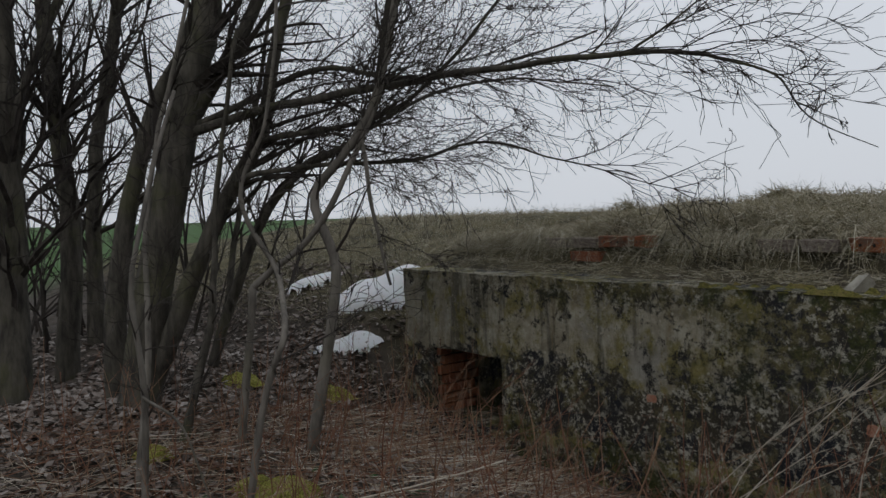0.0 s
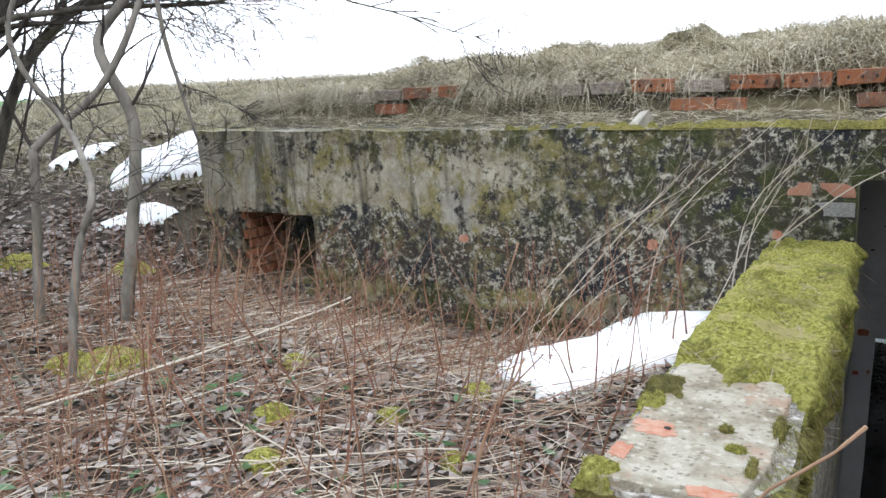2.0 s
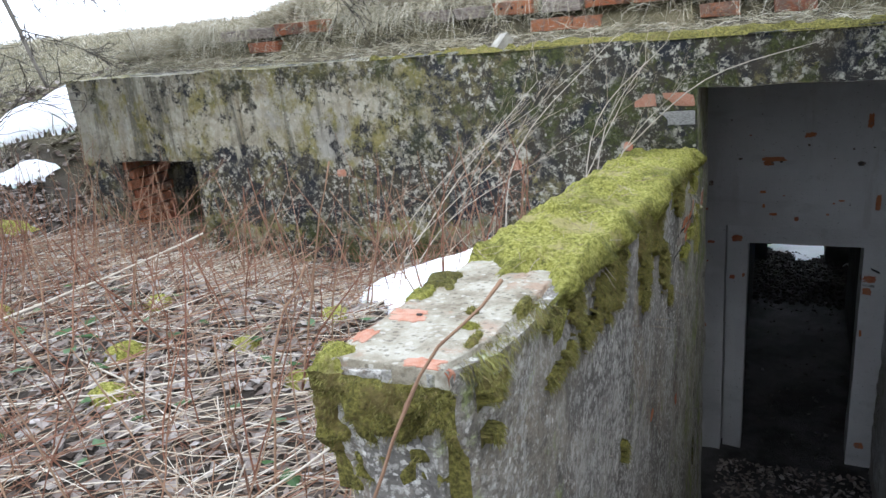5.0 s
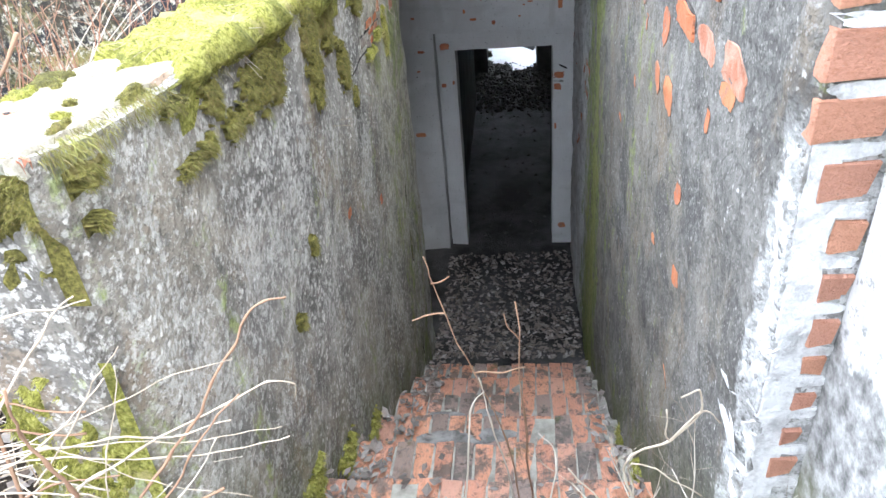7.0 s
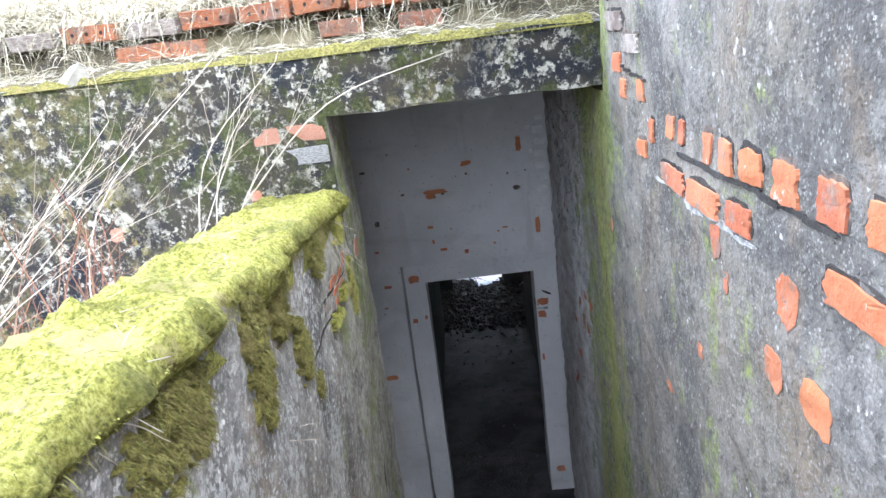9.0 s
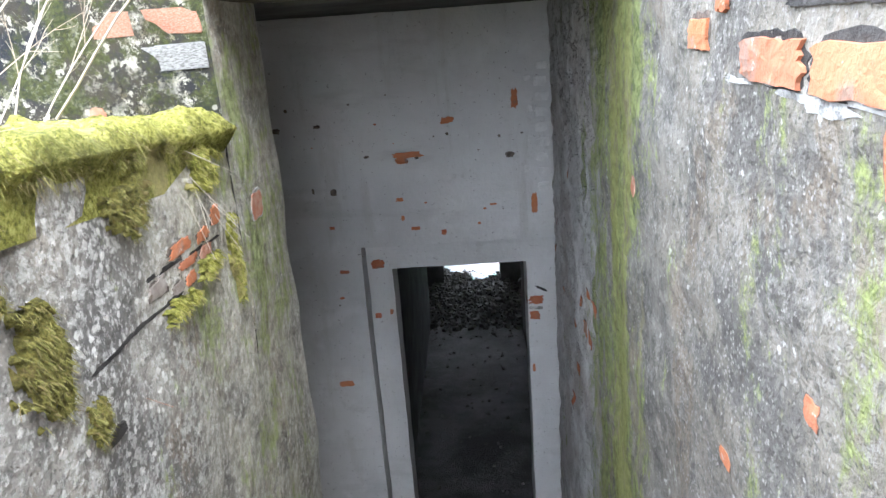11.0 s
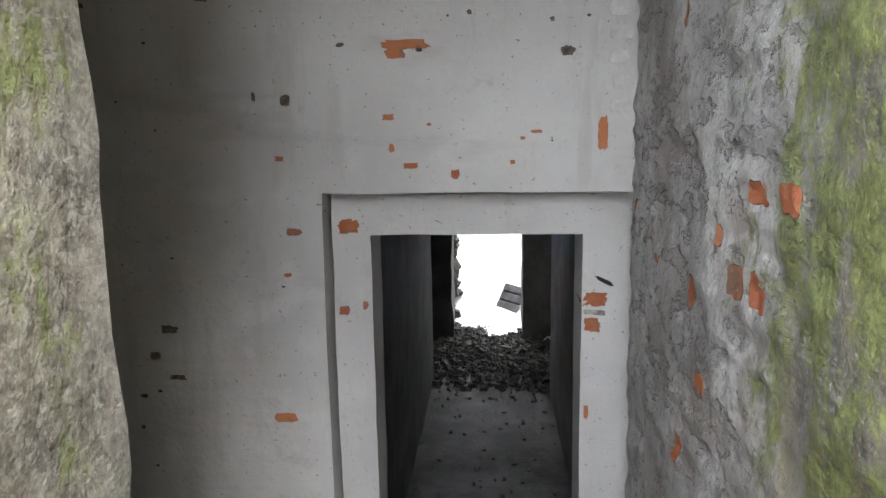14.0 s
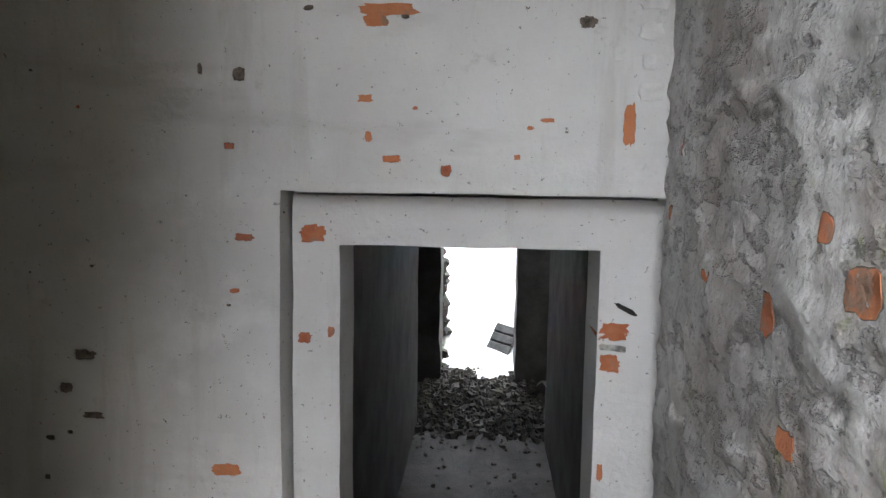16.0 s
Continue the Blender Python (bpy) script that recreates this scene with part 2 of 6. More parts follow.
    if low:
        # remnant of lime coat at the free corner
        rim = m.math("ADD", y, m.math("MULTIPLY", m.math("SUBTRACT", m.noise(8, 9, 0.75), 0.5), 0.16))
        coat = m.math("MULTIPLY", m.span(rim, 0.962, 0.938, 0.0, 0.85), m.span(z, 0.86, 0.78))
        coat = m.math("MULTIPLY", coat, m.span(pepper, 0.38, 0.46, 0.1, 1.0))
        c = m.mix(coat, c, m.ramp(crust, (0.42, (0.27, 0.265, 0.25)), (0.56, (0.58, 0.575, 0.555))))
    # green and ochre runs
    band = m.math("MULTIPLY", m.span(y, 3.1 if low else 2.6, 3.5 if low else 3.4, 0.0, green), m.span(y, 4.5, 3.7, 0.0, 1.0))
    run = m.noise(2.4, 8, 0.7, m.stretch(1.6, 2.6, 0.34, (green_shift, 0, 0)))
    rag = m.math("ADD", m.math("MULTIPLY", flake, 0.9), m.math("MULTIPLY", m.noise(3.2, 8, 0.75), 0.9))
    wet = m.math("ADD", m.math("ADD", run, band), m.math("SUBTRACT", rag, 0.9))
    c = m.mix(m.span(wet, 0.60, 0.76, 0, 0.8), c, m.ramp(crust, (0.40, (0.085, 0.115, 0.022)), (0.60, (0.27, 0.315, 0.10))))
    c = m.mix(m.span(m.math("ADD", m.noise(1.9, 6, 0.65, m.stretch(3, 3.5, 0.3, (9, 4, 0))), band), 0.68, 0.84, 0, 0.35), c, (0.34, 0.315, 0.10))
    foot = m.math("MULTIPLY", m.span(m.math("ADD", z, m.math("MULTIPLY", y, 0.62)), 0.75, 0.2), m.span(m.noise(4, 7, 0.7), 0.4, 0.56))
    c = m.mix(m.math("MULTIPLY", foot, 0.6), c, (0.10, 0.11, 0.035))
    # flattened spalls where plaster has come off the courses
    h = m.math("ADD", m.math("MULTIPLY", m.noise(8, 3, 0.5), 0.6), m.math("MULTIPLY", m.noise(28, 3, 0.6), 0.45))
    h = m.math("ADD", h, m.math("MULTIPLY", m.math("MULTIPLY", m.span(spall, 0.40, 0.48), inner), 0.6))
    return m.done(c, m.bump(grain, 0.6, 0.004, m.bump(pepper, 1.0, 0.008, m.bump(h, 1.0, 0.03))))


def mat_limewash():
    m = Mat("limewash", 0.93)
    z = m.axis("Z")
    mid, fine = m.noise(6, 8, 0.7), m.noise(22, 6, 0.7)
    white = m.ramp(mid, (0.35, (0.42, 0.415, 0.40)), (0.6, (0.62, 0.615, 0.60)))
    grey = m.ramp(fine, (0.36, (0.12, 0.118, 0.112)), (0.5, (0.28, 0.275, 0.262)), (0.62, (0.45, 0.445, 0.43)))
    edge = m.math("ADD", z, m.math("MULTIPLY", m.math("SUBTRACT", mid, 0.5), 0.35))
    c = m.mix(m.span(edge, 0.45, 0.49), grey, white)
    c = m.mix(m.span(m.noise(50, 4, 0.7), 0.40, 0.34, 0, 0.6), c, (0.16, 0.155, 0.145))
    c = m.mix(m.span(m.math("ADD", z, m.math("MULTIPLY", fine, 0.2)), 0.32, 0.12, 0, 0.5), c, (0.20, 0.21, 0.10))
    return m.done(c, m.bump(fine, 0.6, 0.01, m.bump(mid, 0.6, 0.02)))


def mat_plaster():
    m = Mat("pale_grey_plaster", 0.9)
    big, mid, fine = m.noise(1.1, 5, 0.55), m.noise(5, 7, 0.6), m.noise(40, 6, 0.7)
    c = m.ramp(big, (0.32, (0.47, 0.468, 0.463)), (0.6, (0.60, 0.597, 0.588)))
    c = m.mix(m.span(mid, 0.5, 0.68, 0, 0.5), c, (0.62, 0.617, 0.61))
    c = m.mix(m.span(m.noise(2.5, 5, 0.6, m.stretch(0.5, 0.5, 2.0)), 0.56, 0.7, 0, 0.35), c, (0.33, 0.32, 0.31))
    c = m.mix(m.span(m.noise(22, 5, 0.85), 0.665, 0.68), c, (0.12, 0.11, 0.10))
    c = m.mix(m.span(m.noise(55, 3, 0.7), 0.675, 0.69, 0, 0.8), c, (0.16, 0.15, 0.14))
    c = m.mix(m.span(m.noise(7, 8, 0.78), 0.58, 0.68, 0, 0.4), c, (0.36, 0.35, 0.335))
    c = m.mix(m.span(m.noise(4, 6, 0.65, m.stretch(2.5, 2.5, 0.35, (2, 0, 5))), 0.55, 0.68, 0, 0.35), c, (0.40, 0.385, 0.355))
    c = m.mix(m.span(m.noise(9, 5, 0.8, m.stretch(1, 1, 1.6, (4, 4, 4))), 0.70, 0.715), c, (0.16, 0.10, 0.07))
    boards = m.noise(3.0, 2, 0.4, m.stretch(0.15, 0.15, 3.0))
    return m.done(c, m.bump(fine, 0.45, 0.005, m.bump(m.math("ADD", boards, mid), 0.4, 0.016)))


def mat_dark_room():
    m = Mat("shade_dark_concrete", 0.9)
    # concrete tone lowered so that the rooms' deep shade sits in the colour
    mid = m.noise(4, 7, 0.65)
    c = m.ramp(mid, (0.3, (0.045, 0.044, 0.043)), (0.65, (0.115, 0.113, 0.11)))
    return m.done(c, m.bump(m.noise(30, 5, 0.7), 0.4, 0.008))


def mat_brick(name="fired_brick", tone=0.0, dirt=0.0, pale=1.0):
    m = Mat(name, 0.88)
    r = m.dice()
    c = m.ramp(r, (0.0, (0.34, 0.105, 0.055)), (0.35, (0.43, 0.15, 0.068)), (0.7, (0.50, 0.195, 0.09)), (1.0, (0.37, 0.13, 0.075)))
    c = m.mix(1.0, c, (pale, pale, pale), "MULTIPLY")
    if pale > 1.3:
        c = m.mix(0.4, c, (0.72, 0.49, 0.38))
    k = m.n("Mapping")
    m.put(k.inputs[0], m.co)
    loc = m.n("CombineXYZ")
    for i in range(3):
        m.put(loc.inputs[i], m.math("MULTIPLY", r, 31.0 + 17 * i))
    m.put(k.inputs["Location"], loc.outputs[0])
    v = k.outputs[0]
    c = m.mix(m.span(m.noise(14, 6, 0.7, v), 0.45, 0.65, 0, 0.5), c, (0.46, 0.20, 0.105))
    c = m.mix(m.span(m.noise(9, 6, 0.7, v), 0.58 - tone, 0.70 - tone, 0, 0.75), c, (0.20, 0.17, 0.14))
    c = m.mix(m.span(m.noise(30, 5, 0.7, v), 0.62, 0.7, 0, 0.7), c, (0.50, 0.46, 0.40))
    if dirt > 0.7:
        # some bricks of the treads have gone grey, others are worn pale pink
        r2 = m.math("FRACT", m.math("MULTIPLY", r, 7.13))
        c = m.mix(m.span(r2, 0.74, 0.78, 0, 0.8), c, (0.24, 0.22, 0.20))
        c = m.mix(m.span(r2, 0.24, 0.18, 0, 0.6), c, (0.62, 0.36, 0.27))
    if dirt:
        place = m.n("NewGeometry").outputs["Position"]
        c = m.mix(m.span(m.noise(7, 8, 0.75, place), 0.49, 0.58, 0, dirt), c, (0.15, 0.135, 0.12))
        c = m.mix(m.span(m.noise(26, 6, 0.75, place), 0.56, 0.64, 0, dirt * 0.8), c, (0.07, 0.062, 0.052))
        c = m.mix(m.span(m.noise(6, 6, 0.7, place), 0.60, 0.68, 0, 0.6), c, (0.09, 0.10, 0.03))
    return m.done(c, m.bump(m.noise(60, 5, 0.7, v), 0.6, 0.008, m.bump(m.noise(12, 5, 0.6, v), 0.8, 0.015)))


def mat_two(name, a, b, scale, fine=60, rough=0.95, bump=0.6, depth=0.01, lo=0.35, hi=0.65):
    m = Mat(name, rough)
    c = m.ramp(m.noise(scale, 7, 0.66), (lo, a), (hi, b))
    return m.done(c, m.bump(m.noise(fine, 6, 0.7), bump, depth))


def mat_strands(name, *tones, rough=0.9):
    """Loose natural stuff: each strand or leaf takes its own tone."""
    m = Mat(name, rough)
    r = m.island()
    n = len(tones)
    c = m.ramp(r, *[(i / (n - 1), t) for i, t in enumerate(tones)])
    c = m.mix(m.span(m.noise(25, 4, 0.6), 0.4, 0.7, 0, 0.4), c, tones[0])
    return m.done(c)


def mat_snow():
    m = Mat("old_snow", 0.7)
    c = m.mix(m.span(m.noise(18, 6, 0.7), 0.6, 0.75, 0, 0.25), (0.84, 0.86, 0.88), (0.55, 0.53, 0.50))
    m.b.inputs["Subsurface Weight"].default_value = 0.1
    return m.done(c, m.bump(m.noise(40, 5, 0.6), 0.25, 0.01, m.bump(m.noise(6, 4, 0.5), 0.4, 0.04)))


def mat_earth():
    """Soil: dark mould near the walls, tawny turf on the mound, a green field far out."""
    m = Mat("winter_ground", 0.96)
    x, y = m.axis("X"), m.axis("Y")
    mid, fine = m.noise(3, 8, 0.7), m.noise(30, 6, 0.7)
    soil = m.ramp(mid, (0.35, (0.035, 0.029, 0.024)), (0.65, (0.10, 0.083, 0.068)))
    turf = m.ramp(m.noise(2.4, 9, 0.75), (0.38, (0.045, 0.04, 0.026)), (0.52, (0.11, 0.098, 0.055)), (0.66, (0.19, 0.165, 0.095)))
    c = m.mix(m.span(y, 3.4, 4.2), soil, turf)
    far = m.math("MAXIMUM", m.span(x, -13, -17), m.span(y, -12, -20))
    c = m.mix(far, c, m.ramp(m.noise(0.6, 6, 0.6), (0.3, (0.05, 0.105, 0.03)), (0.7, (0.075, 0.14, 0.045))))
    return m.done(c, m.bump(fine, 0.7, 0.02, m.bump(mid, 0.6, 0.06)))


def mat_bark(name, a, b, moss=0.4):
    m = Mat(name, 0.9)
    v = m.stretch(1, 1, 0.25)
    c = m.ramp(m.noise(18, 7, 0.65, v), (0.35, a), (0.65, b))
    c = m.mix(m.span(m.noise(3, 5, 0.6), 0.5, 0.66, 0, moss), c, (0.10, 0.105, 0.045))
    return m.done(c, m.bump(m.noise(60, 5, 0.7, v), 0.6, 0.006))


FACADE, TRENCH_L, TRENCH_R = mat_facade(), mat_trench("roughcast_parapet", 2.0, 0.8, 0.8, 0.12, 1.06), mat_trench("roughcast_tall_wall", 7.0, 0.16, 0.2, 0.25, 0.74)
PLASTER, ROOM, BRICK, BRICK_GREY = mat_plaster(), mat_dark_room(), mat_brick("fired_brick", 0.05), mat_two("sooty_brick", (0.17, 0.135, 0.115), (0.36, 0.32, 0.28), 9, 60, 0.92, 0.7, 0.012, 0.38, 0.62)
BRICK_WORN = mat_brick("trodden_brick", 0.04, 0.85, 1.5)
# brick with extra light put into its colour, for the wall's dim free end
BRICK_LIT = mat_brick("lit_brick", -0.06, 0.0, 1.4)
BRICK_DUSTY = mat_two("dusty_brick", (0.40, 0.165, 0.10), (0.46, 0.28, 0.205), 22, 50, 0.93, 0.8, 0.012, 0.4, 0.6)
LIME = mat_two("lime_render", (0.20, 0.195, 0.182), (0.50, 0.495, 0.475), 19, 45, 0.94, 0.9, 0.02, 0.38, 0.56)
# the same lime lightened, in place of light the end face misses
LIME_LIT = mat_two("lit_lime", (0.40, 0.395, 0.38), (0.70, 0.695, 0.675), 19, 45, 0.94, 0.9, 0.02, 0.36, 0.54)
LIMEWASH = mat_limewash()
MORTAR = mat_two("old_mortar", (0.24, 0.225, 0.19), (0.46, 0.44, 0.38), 12, 80)


def mat_moss(name, deep, body, tip, bare):
    m = Mat(name, 1.0)
    mid, fine = m.noise(6, 8, 0.75), m.noise(90, 6, 0.75)
    c = m.ramp(fine, (0.36, deep), (0.5, body), (0.62, tip))
    c = m.mix(m.span(mid, 0.53, 0.62, 0, 0.7), c, bare)
    c = m.mix(m.span(m.noise(2.6, 6, 0.7), 0.52, 0.64, 0, 0.45), c, deep)
    c = m.mix(m.span(mid, 0.46, 0.38, 0, 0.6), c, deep)
    return m.done(c, m.bump(fine, 1.0, 0.012, m.bump(mid, 0.7, 0.03)))


MOSS = mat_moss("bright_moss", (0.085, 0.088, 0.018), (0.28, 0.275, 0.055), (0.46, 0.44, 0.135), (0.38, 0.32, 0.15))
MOSS_OLIVE = mat_moss("olive_moss", (0.05, 0.047, 0.014), (0.16, 0.145, 0.035), (0.28, 0.255, 0.07), (0.21, 0.16, 0.065))
SNOW, EARTH = mat_snow(), mat_earth()
BARK = mat_bark("grey_bark", (0.036, 0.033, 0.028), (0.115, 0.105, 0.086))
BARK_PALE = mat_bark("pale_bark", (0.11, 0.10, 0.088), (0.25, 0.23, 0.20), 0.2)
TWIG = mat_bark("twig_bark", (0.028, 0.025, 0.023), (0.075, 0.064, 0.056), 0.1)
CANE = mat_strands("bramble_cane", (0.16, 0.075, 0.05), (0.24, 0.12, 0.075), (0.30, 0.20, 0.13), (0.13, 0.07, 0.05))
STRAW = mat_strands("dry_straw", (0.30, 0.245, 0.18), (0.46, 0.40, 0.31), (0.58, 0.54, 0.46), (0.24, 0.18, 0.13), (0.40, 0.33, 0.24))
STRAW_TAN = mat_strands("weathered_straw", (0.20, 0.15, 0.10), (0.34, 0.275, 0.20), (0.42, 0.36, 0.28), (0.25, 0.17, 0.12))
LITTER = mat_strands("leaf_litter", (0.085, 0.065, 0.052), (0.19, 0.155, 0.135), (0.32, 0.285, 0.26), (0.13, 0.095, 0.075), (0.42, 0.39, 0.365), (0.16, 0.115, 0.09))
DAMP = mat_strands("damp_leaves", (0.115, 0.098, 0.086), (0.225, 0.195, 0.17), (0.38, 0.355, 0.33), (0.14, 0.115, 0.098), (0.26, 0.22, 0.19), (0.125, 0.107, 0.094), (0.31, 0.28, 0.255))
GRASS = mat_strands("tawny_grass", (0.28, 0.245, 0.165), (0.46, 0.42, 0.315), (0.60, 0.565, 0.46), (0.22, 0.205, 0.115), (0.38, 0.335, 0.235), (0.67, 0.64, 0.56))
MOSS_TUFT = mat_strands("moss_shoots", (0.11, 0.12, 0.02), (0.31, 0.305, 0.055), (0.50, 0.475, 0.14), (0.19, 0.20, 0.03), (0.44, 0.36, 0.19))
LEAF_GREEN = mat_strands("evergreen_leaf", (0.03, 0.07, 0.02), (0.06, 0.12, 0.04), (0.10, 0.16, 0.09), rough=0.5)
RUBBLE = mat_strands("rubble", (0.03, 0.028, 0.026), (0.07, 0.066, 0.061), (0.12, 0.114, 0.106), (0.05, 0.046, 0.041), (0.10, 0.10, 0.078))
# near-black that puts the shade inside cracks, joints and holes into colour
DARK_FILL = mat_two("dark_fill", (0.022, 0.02, 0.018), (0.062, 0.057, 0.052), 4, 40, 0.8, 0.8, 0.02)
LOSS = mat_two("lost_plaster", (0.05, 0.045, 0.04), (0.20, 0.16, 0.13), 40, 60)
FLOOR_MUD = mat_two("damp_floor", (0.026, 0.025, 0.024), (0.085, 0.082, 0.079), 2.6, 40, 0.7, 0.8, 0.02, 0.42, 0.62)
BLOCK = mat_two("grey_block", (0.05, 0.05, 0.05), (0.125, 0.125, 0.122), 8, 60)

# ---- building tools ----
def link(name, verts, faces, material, parent=None, label="", smooth=0.0):
    me = bpy.data.meshes.new(name)
    me.from_pydata([tuple(v) for v in verts], [], [tuple(f) for f in faces])
    me.materials.append(material)
    me.validate()
    if smooth:
        me.polygons.foreach_set("use_smooth", [True] * len(me.polygons))
        if smooth < 179:
            me.set_sharp_from_angle(angle=radians(smooth))
    me.update()
    ob = new(name, me)
    if parent:
        ob.parent = parent
    if label:
        ob["label"] = label
    return ob


def part(name, bm, material, parent=None, label="", smooth=0.0):
    me = bpy.data.meshes.new(name)
    bm.to_mesh(me)
    bm.free()
    me.materials.append(material)
    if smooth:
        me.polygons.foreach_set("use_smooth", [True] * len(me.polygons))
        if smooth < 179:
            me.set_sharp_from_angle(angle=radians(smooth))
    ob = new(name, me)
    if parent:
        ob.parent = parent
    if label:
        ob["label"] = label
    return ob


def wobble(p, scale, amp, seed=0.0):
    q = Vector(p) * scale + Vector((seed, seed * 1.7, -seed))
    return Vector(noise.noise_vector(q, noise_basis="PERLIN_ORIGINAL")) * amp


def lines(a, b, step, keep=()):
    """Grid lines from a to b, about step apart, that pass through the values of keep."""
    stops = sorted({a, b, *[k for k in keep if a < k < b]})
    out = [a]
    for p, q in zip(stops, stops[1:]):
        n = max(1, round((q - p) / step))
        out += [p + (q - p) * (i + 1) / n for i in range(n)]
    return out


def masonry(name, xs, ys, zs, solid, material, shape, parent=None, smooth=40):
    """A wall cut out of a grid of cells: solid(x, y, z) says which are filled, shape(x, y, z) where a corner ends up."""
    nx, ny, nz = len(xs) - 1, len(ys) - 1, len(zs) - 1
    mid = lambda a, i: (a[i] + a[i + 1]) / 2
    full = np.zeros((nx + 2, ny + 2, nz + 2), bool)
    for i in range(nx):
        for j in range(ny):
            for k in range(nz):
                full[i + 1, j + 1, k + 1] = solid(mid(xs, i), mid(ys, j), mid(zs, k))
    index, verts, faces = {}, [], []

    def corner(i, j, k):
        if (i, j, k) not in index:
            index[i, j, k] = len(verts)
            verts.append(shape(xs[i], ys[j], zs[k]))
        return index[i, j, k]

    for i, j, k in np.argwhere(full[1:-1, 1:-1, 1:-1]):
        c = lambda a, b, d: corner(i + a, j + b, k + d)
        f = full[i:i + 3, j:j + 3, k:k + 3]
        if not f[0, 1, 1]: faces.append((c(0, 0, 0), c(0, 0, 1), c(0, 1, 1), c(0, 1, 0)))
        if not f[2, 1, 1]: faces.append((c(1, 0, 0), c(1, 1, 0), c(1, 1, 1), c(1, 0, 1)))
        if not f[1, 0, 1]: faces.append((c(0, 0, 0), c(1, 0, 0), c(1, 0, 1), c(0, 0, 1)))
        if not f[1, 2, 1]: faces.append((c(0, 1, 0), c(0, 1, 1), c(1, 1, 1), c(1, 1, 0)))
        if not f[1, 1, 0]: faces.append((c(0, 0, 0), c(0, 1, 0), c(1, 1, 0), c(1, 0, 0)))
        if not f[1, 1, 2]: faces.append((c(0, 0, 1), c(1, 0, 1), c(1, 1, 1), c(0, 1, 1)))
    return link(name, verts, faces, material, parent, smooth=smooth)


def rough(amp, scale=5.0, seed=0.0, fine=0.35):
    def shape(x, y, z):
        p = Vector((x, y, z))
        return p + wobble(p, scale, amp, seed) + wobble(p, scale * 4, amp * fine, seed + 9)
    return shape


class Strands:
    """Collects many tubes, blades and leaves into one mesh."""

    def __init__(self):
        self.v, self.f = [], []

    def tube(self, pts, radii, sides=5):
        pts = [Vector(p) for p in pts]
        base, n = len(self.v), len(pts)
        up = Vector((0.31, 0.17, 0.93))
        for i, p in enumerate(pts):
            d = (pts[min(i + 1, n - 1)] - pts[max(i - 1, 0)])
            d = d.normalized() if d.length > 1e-9 else Vector((0, 0, 1))
            a = d.cross(up)
            if a.length < 0.05:
                a = d.cross(Vector((1, 0, 0)))
            a.normalize()
            b = d.cross(a)
            for s in range(sides):
                w = 2 * math.pi * s / sides
                self.v.append(p + (a * math.cos(w) + b * math.sin(w)) * radii[i])
        for i in range(n - 1):
            for s in range(sides):
                t = (s + 1) % sides
                q = base + i * sides
                self.f.append((q + s, q + t, q + sides + t, q + sides + s))
        self.f.append(tuple(base + (n - 1) * sides + s for s in range(sides)))

    def blade(self, p, way, length, width, droop, side):
        """A grass blade of three joints that bends over."""
        p, way, side = Vector(p), Vector(way).normalized(), Vector(side).normalized()
        b = len(self.v)
        for k, w in ((0, 1), (0.4, 0.9), (0.75, 0.6)):
            c = p + way * length * k + Vector((0, 0, -droop * length * k * k))
            self.v += [c - side * width * w / 2, c + side * width * w / 2]
        self.v.append(p + way * length + Vector((0, 0, -droop * length)))
        self.f += [(b, b + 1, b + 3, b + 2), (b + 2, b + 3, b + 5, b + 4), (b + 4, b + 5, b + 6)]

    def leaf(self, p, along, across, length, width, curl):
        p, along, across = Vector(p), Vector(along), Vector(across)
        up = along.cross(across)
        b = len(self.v)
        self.v += [p - along * length / 2, p - along * length * 0.1 - across * width / 2 + up * curl, p - along * length * 0.05 + up * -curl * 0.3,
                   p - along * length * 0.1 + across * width / 2 + up * curl * 0.7, p + along * length / 2 + up * curl * 0.6]
        self.f += [(b, b + 2, b + 1), (b, b + 3, b + 2), (b + 1, b + 2, b + 4), (b + 2, b + 3, b + 4)]

    def stone(self, p, size, rnd):
        b = len(self.v)
        q = Euler([rnd.uniform(0, 6.28) for _ in range(3)]).to_matrix()
        s = Vector((size * rnd.uniform(0.6, 1.2), size * rnd.uniform(0.6, 1.2), size * rnd.uniform(0.4, 0.9)))
        for i in range(8):
            c = Vector(((i & 1) - 0.5, (i >> 1 & 1) - 0.5, (i >> 2 & 1) - 0.5))
            c = Vector((c.x * s.x, c.y * s.y, c.z * s.z)) * rnd.uniform(0.7, 1.15)
            self.v.append(Vector(p) + q @ c)
        for f in ((0, 2, 3, 1), (4, 5, 7, 6), (0, 1, 5, 4), (2, 6, 7, 3), (0, 4, 6, 2), (1, 3, 7, 5)):
            self.f.append(tuple(b + k for k in f))

    def link(self, name, material, parent=None, label="", smooth=0.0):
        return link(name, self.v, self.f, material, parent, label, smooth)


def step01(v, a, b):
    t = min(1.0, max(0.0, (v - a) / (b - a)))
    return t * t * (3 - 2 * t)

# ---- the lie of the land ----
RIGHT, FACE, END, FLOOR, SLAB = 0.922, 3.48, 5.36, -2.2, 1.205


def left_wall(y):
    return -0.195 + 0.02 * (y - 0.8)


